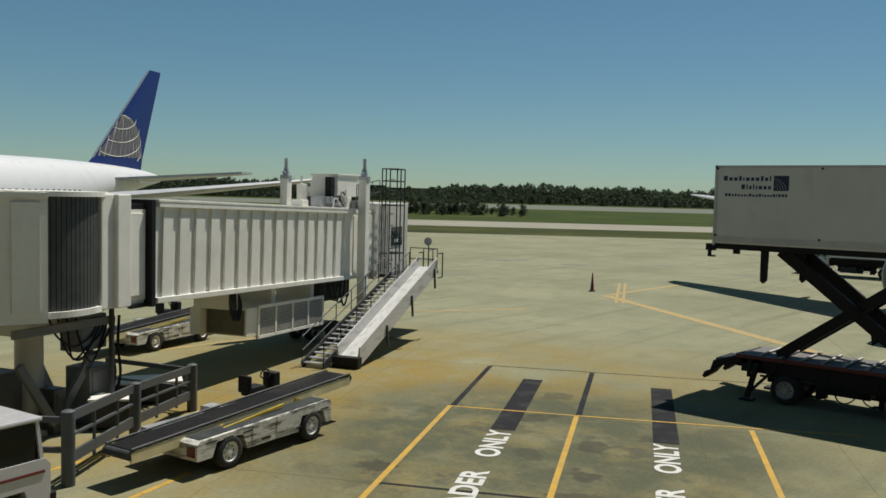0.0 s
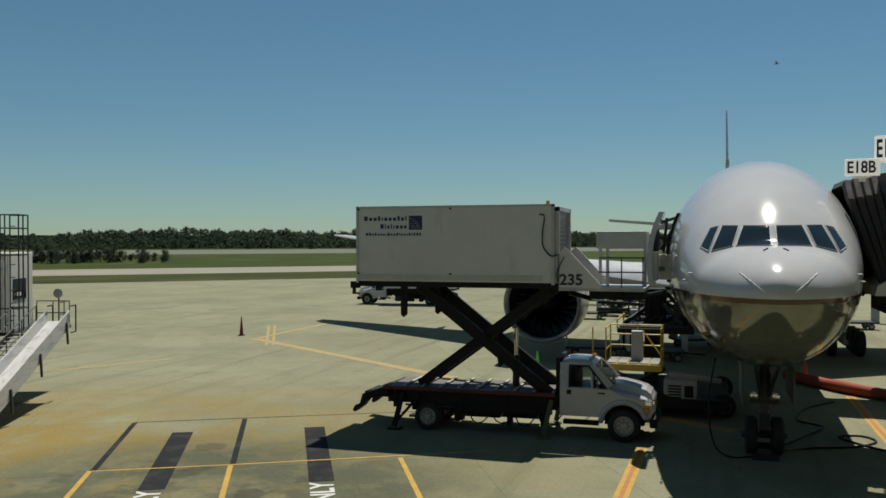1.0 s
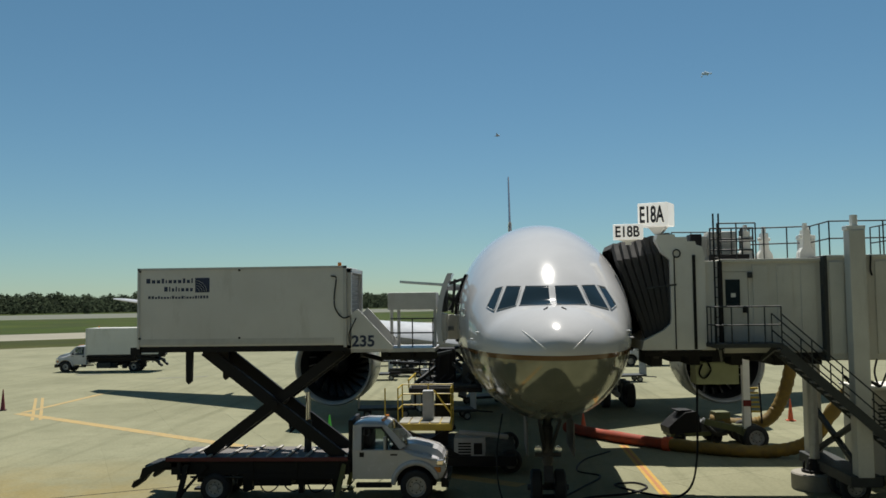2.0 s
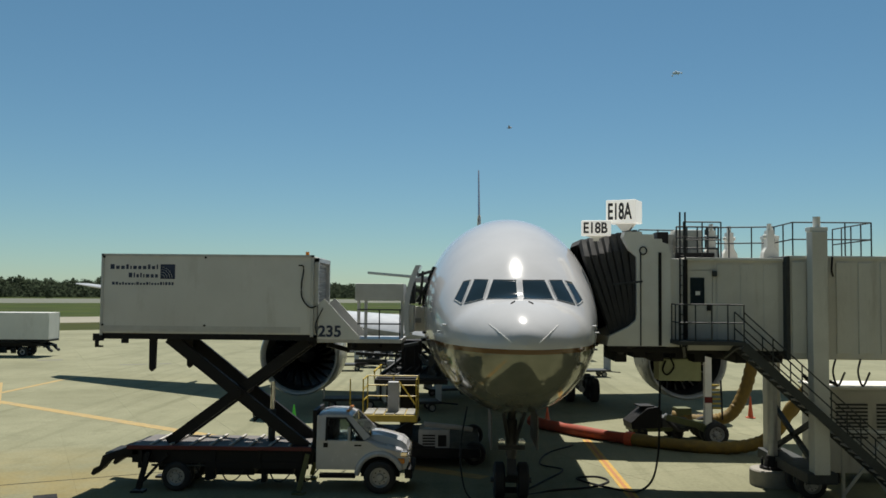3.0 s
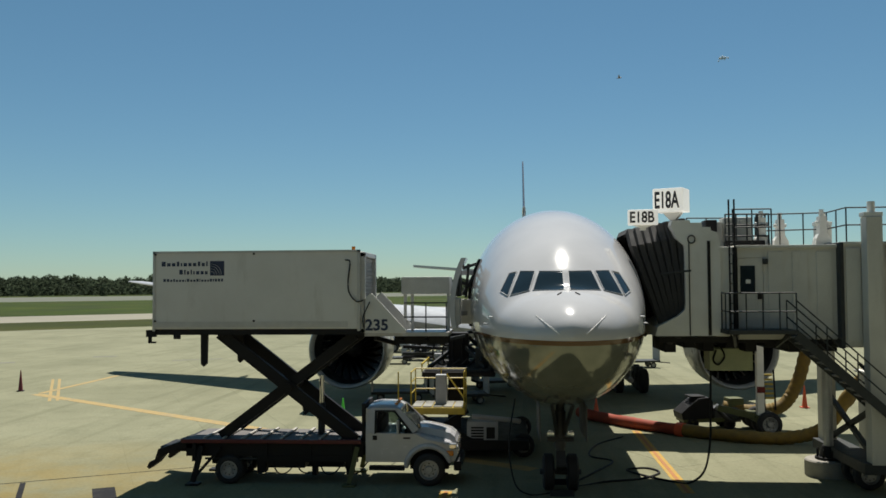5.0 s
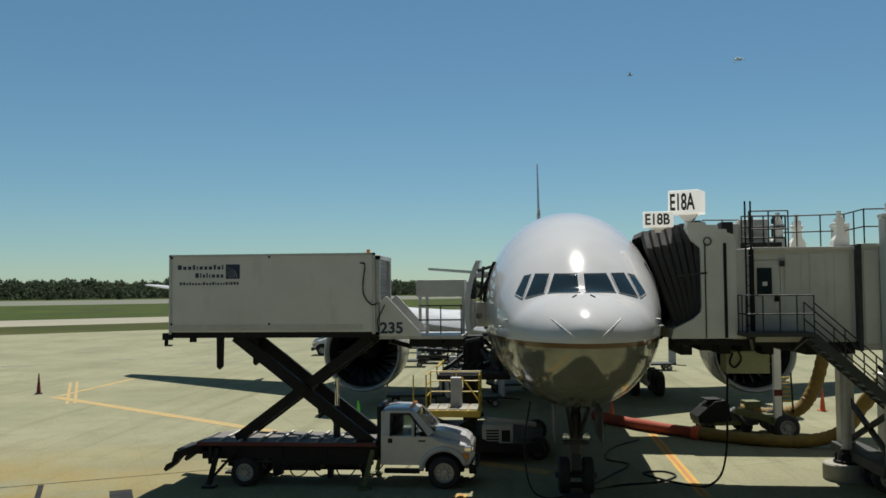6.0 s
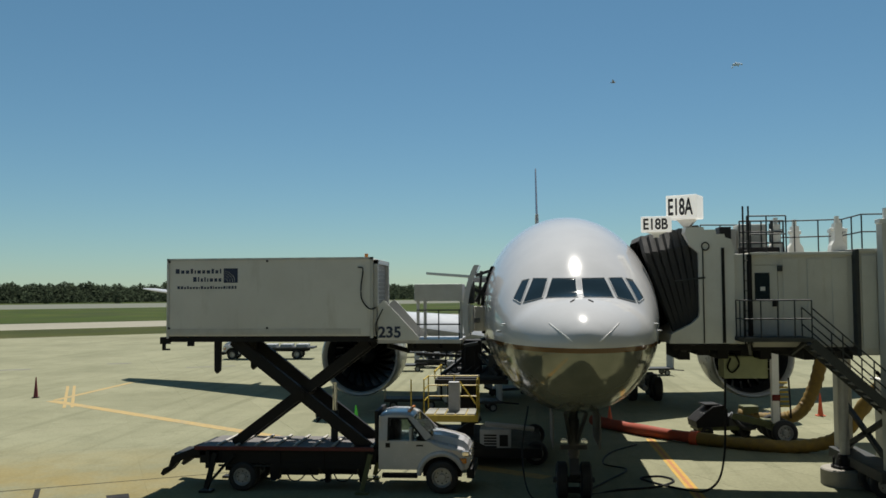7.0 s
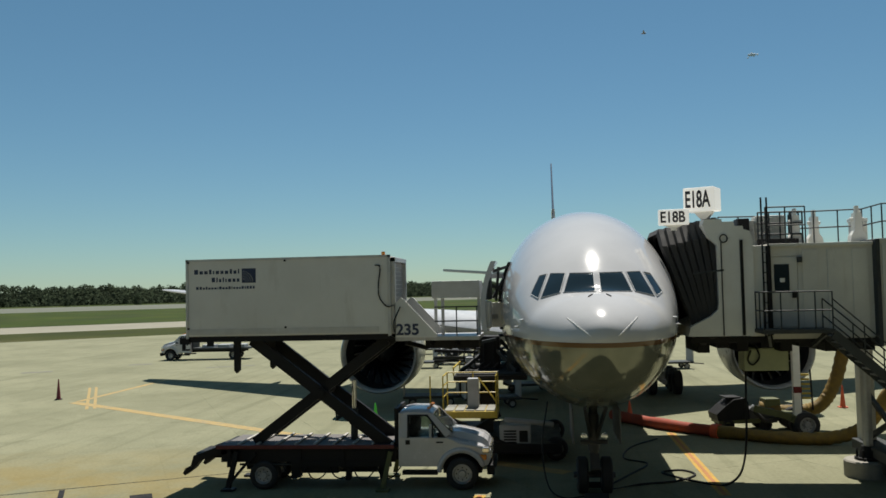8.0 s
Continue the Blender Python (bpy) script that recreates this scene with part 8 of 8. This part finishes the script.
rng = np.random.default_rng(7)
n = 150000
x = rng.uniform(-620, 1350, n)
u = rng.uniform(0, 1, n) ** 0.75
top = np.array([ridge(a) for a in x])
crown = 0.9 * np.sin(x * 0.9 + 3 * np.sin(x * 0.13)) + 0.7 * np.sin(x * 0.47)
c = np.stack([x, 738 + 30 * u + rng.uniform(-3, 6, n) + 2.0 * crown - 0.05 * x, (top + crown) * u], -1)
woods = new("woods", leaf_sprays("woods", c, rng.uniform(0.5, 1.1, n), rng, LEAF))
woods.matrix_world = APRON
tagged(woods, "long dark green line of far woods", "woods", kind="stuff")
# Solid shade inside the woods so that no sky shows near the ground.
bm = B()
for k in range(60):
    x = -620 + 33 * k
    box(bm, x, x + 33, 770 - 0.05 * x, 800 - 0.05 * x, 0, 12.0 + 1.2 * math.sin(k * 1.7))
single("woods_depth", bm, LEAF, "shaded depth of the far woods", "woods", kind="stuff", m=APRON)


def small_tree(m, h, seed):
    r = np.random.default_rng(seed)
    t = thing("scrub_tree", m, "small dark green scrub tree on the far grass", "tree", "scrub trees on the grass")
    bm = B()
    tube(bm, [(0, 0, 0), (0.05, 0.03, h * 0.35), (-0.05, 0.06, h * 0.75)], [0.14, 0.1, 0.04], 7)
    for k in range(5):
        a = r.uniform(0, 6.28)
        z = h * r.uniform(0.3, 0.7)
        rod(bm, (0, 0, z), (h * 0.25 * math.cos(a), h * 0.25 * math.sin(a), z + h * 0.14), 0.045, 5, 0.02)
    part("trunk", bm, BARK, t)
    n = 1500
    k = 22
    z = h * r.uniform(0.08, 0.95, k)
    w = h * 0.40 * (1.15 - np.abs(z / h - 0.4) * 1.3)
    a, q = r.uniform(0, 6.28, k), np.sqrt(r.uniform(0, 1, k))
    c = np.stack([w * q * np.cos(a), w * q * np.sin(a), z], -1)[r.integers(0, k, n)] + r.normal(0, 0.085 * h, (n, 3))
    me = leaf_sprays("crown", c, r.uniform(0.05, 0.12, n) * h / 4.5 * 1.6, r, LEAF)
    ob = new("crown", me)
    ob.parent = t
    return t


for k in range(22):
    r = np.random.default_rng(40 + k)
    x = -13 + 1.75 * k + r.uniform(-1.0, 1.0)
    small_tree(APRON @ pose(x, 268 + r.uniform(-8, 14), 0), (4.6 if k < 15 else 3.2) * r.uniform(0.75, 1.25), 90 + k)
for k in range(7):
    r = np.random.default_rng(140 + k)
    small_tree(APRON @ pose(60 + 55 * k + r.uniform(-10, 10), 640 + r.uniform(0, 40), 0), 7 * r.uniform(0.8, 1.3), 190 + k)

# Unseen terminal wall behind the camera, with its window band; made tall and dark to cut sky fill and bounce.
bm = B()
box(bm, -90, 90, -3.4, -3.0, 0, 4.4)
box(bm, -90, 90, -3.4, -3.0, 8.6, 21.0)
box(bm, -90, 90, -40.0, -3.4, 20.4, 21.0)
for k in range(31):
    x = -90 + 6 * k
    box(bm, x - 0.15, x + 0.15, -3.4, -3.0, 4.4, 8.6)
term = single("wall_terminal", bm, mat("bounce_cutting_brown", (0.10, 0.09, 0.075), 0.6, vary=0.1), "unseen terminal wall with window band, tall and dark brown to cut fill light", "wall", kind="structure", m=APRON)
for k in range(30):
    bm = B()
    x = -90 + 6 * k
    box(bm, x + 0.15, x + 5.85, -3.25, -3.2, 4.4, 8.6)
    part("pane", bm, GLASS, term)

# A whitish window smudge, built as far puffs with a faint added glow
SMUDGE = mat("smudge_white", (0.48, 0.56, 0.62), 1.0, vary=0.02)
SMUDGE.node_tree.nodes["Principled BSDF"].inputs["Emission Color"].default_value = (0.8, 0.9, 1.0, 1)
SMUDGE.node_tree.nodes["Principled BSDF"].inputs["Emission Strength"].default_value = 0.03
def sky_at(az, el, d):
    a, e = radians(az), radians(el)
    return Vector((math.sin(a) * math.cos(e) * d, math.cos(a) * math.cos(e) * d, 6.2 + math.sin(e) * d))


r = np.random.default_rng(5)
c = r.normal(0, 1, (14, 3)) * np.array([4.5, 2.0, 2.2])
c[:, 2] += c[:, 0] * 0.35
cl = new("sky_smudge", foliage("sky_smudge", c, r.uniform(1.2, 2.6, 14), r, SMUDGE))
cl.location = sky_at(13.9, 14.0, 1500)
tagged(cl, "tiny whitish window smudge, built as puffs in clear sky", "cloud")


def bird():
    b = thing("bird", pose(*sky_at(4, 11, 70)), "small dark bird gliding against the blue sky", "bird")
    bm = B()
    lathe(bm, [(-0.2, 0.0), (-0.1, 0.05), (0.05, 0.06), (0.2, 0.02), (0.3, 0.0)], 10, "x")
    part("body", bm, EQUIPGREY, b, "", True)
    for s in (-1, 1):
        bm = B()
        prism(bm, [(-0.1, 0.0), (0.08, 0.0), (0.02, s * 0.3), (-0.08, s * 0.42)], -0.008, 0.008, "xy")
        for v in bm.verts:
            v.co.z += abs(v.co.y) * 0.35
        part("wing", bm, EQUIPGREY, b)
    return b


BIRD = bird()


def flatbed():
    """A white flatbed truck facing -x after its turn, built facing +x with its back wheel near the origin."""
    t = thing("flatbed_truck", Matrix.Identity(4), "white flatbed truck driving along the far apron road", "truck")
    bm = B()
    for y in (27.5, 28.6):
        beam(bm, (-9.6, y, 0.85), (-1.9, y, 0.85), 0.12, 0.24)
    part("chassis_frame", bm, BLACK, t)
    bm = B()
    box(bm, -10.2, -4.6, 27.0, 29.25, 1.0, 1.16, 0.02)
    bed = part("flatbed", bm, DARKGREY, t, "dark flat load bed")
    bm = B()
    box(bm, -4.72, -4.6, 27.1, 29.15, 1.16, 2.1, 0.02)
    part("headboard", bm, BLACK, bed)
    bm = B()
    for k in range(3):
        box(bm, -9.6 + 1.5 * k, -8.5 + 1.5 * k, 27.4, 28.9, 1.16, 1.42, 0.03)
    part("load", bm, GREYPAINT, bed, "low grey load")
    for y in (27.14, 29.06):
        wheel(t, -8.6, y, 0.46, 0.46, 0.28, n=18)
        wheel(t, -2.48, y, 0.46, 0.46, 0.28, n=18)
    truck_cab(t, -4.46, CARPAINT)
    return t


FLATBED = flatbed()
BOXTRUCK = scissor_truck(Matrix.Identity(4), "white catering truck with its box lowered driving across the apron", raised=False)


def motions():
    """Everything that moves: two trucks on the far road and a bird."""
    # Trucks are keyed by the ground point below the front axle's middle; their heading is nearly along -x of the apron's grid.
    def truck_pose(x, y, heading):
        return pose(x, y, 0, 0, 0, heading) @ pose(2.48, -28.1, 0)
    head = 184
    walk(BOXTRUCK, [(t, truck_pose(x, y, head)) for t, x, y in BOXTRUCK_WAY])
    walk(FLATBED, [(t, truck_pose(x, y, head)) for t, x, y in FLATBED_WAY])
    walk(BIRD, [(t, pose(*sky_at(az, el, 70), 0, 0, 160)) for t, az, el in BIRD_WAY])


BIRD_WAY = ((0.0, 9.0, 9.5), (1.0, 4.0, 10.7), (1.5, 0.3, 11.4), (2.2, 0.6, 10.6), (3.3, 4.2, 11.2), (4.0, 5.6, 13.2), (4.5, 5.7, 12.8),
            (5.0, 7.4, 13.2), (6.5, 6.7, 13.5), (7.0, 6.2, 13.4), (7.5, 6.9, 13.9), (8.0, 7.3, 15.9))
BOXTRUCK_WAY = ((0.0, -24.6, 80.0), (1.0, -32.0, 80.0), (2.0, -39.9, 80.0), (3.3, -48.8, 80.0), (4.0, -54.2, 80.0), (8.0, -86.0, 80.5))
FLATBED_WAY = ((0.0, 27.0, 82.0), (6.5, -23.1, 81.5), (7.0, -27.3, 81.5), (7.5, -31.2, 81.4), (8.0, -35.2, 81.2))
motions()
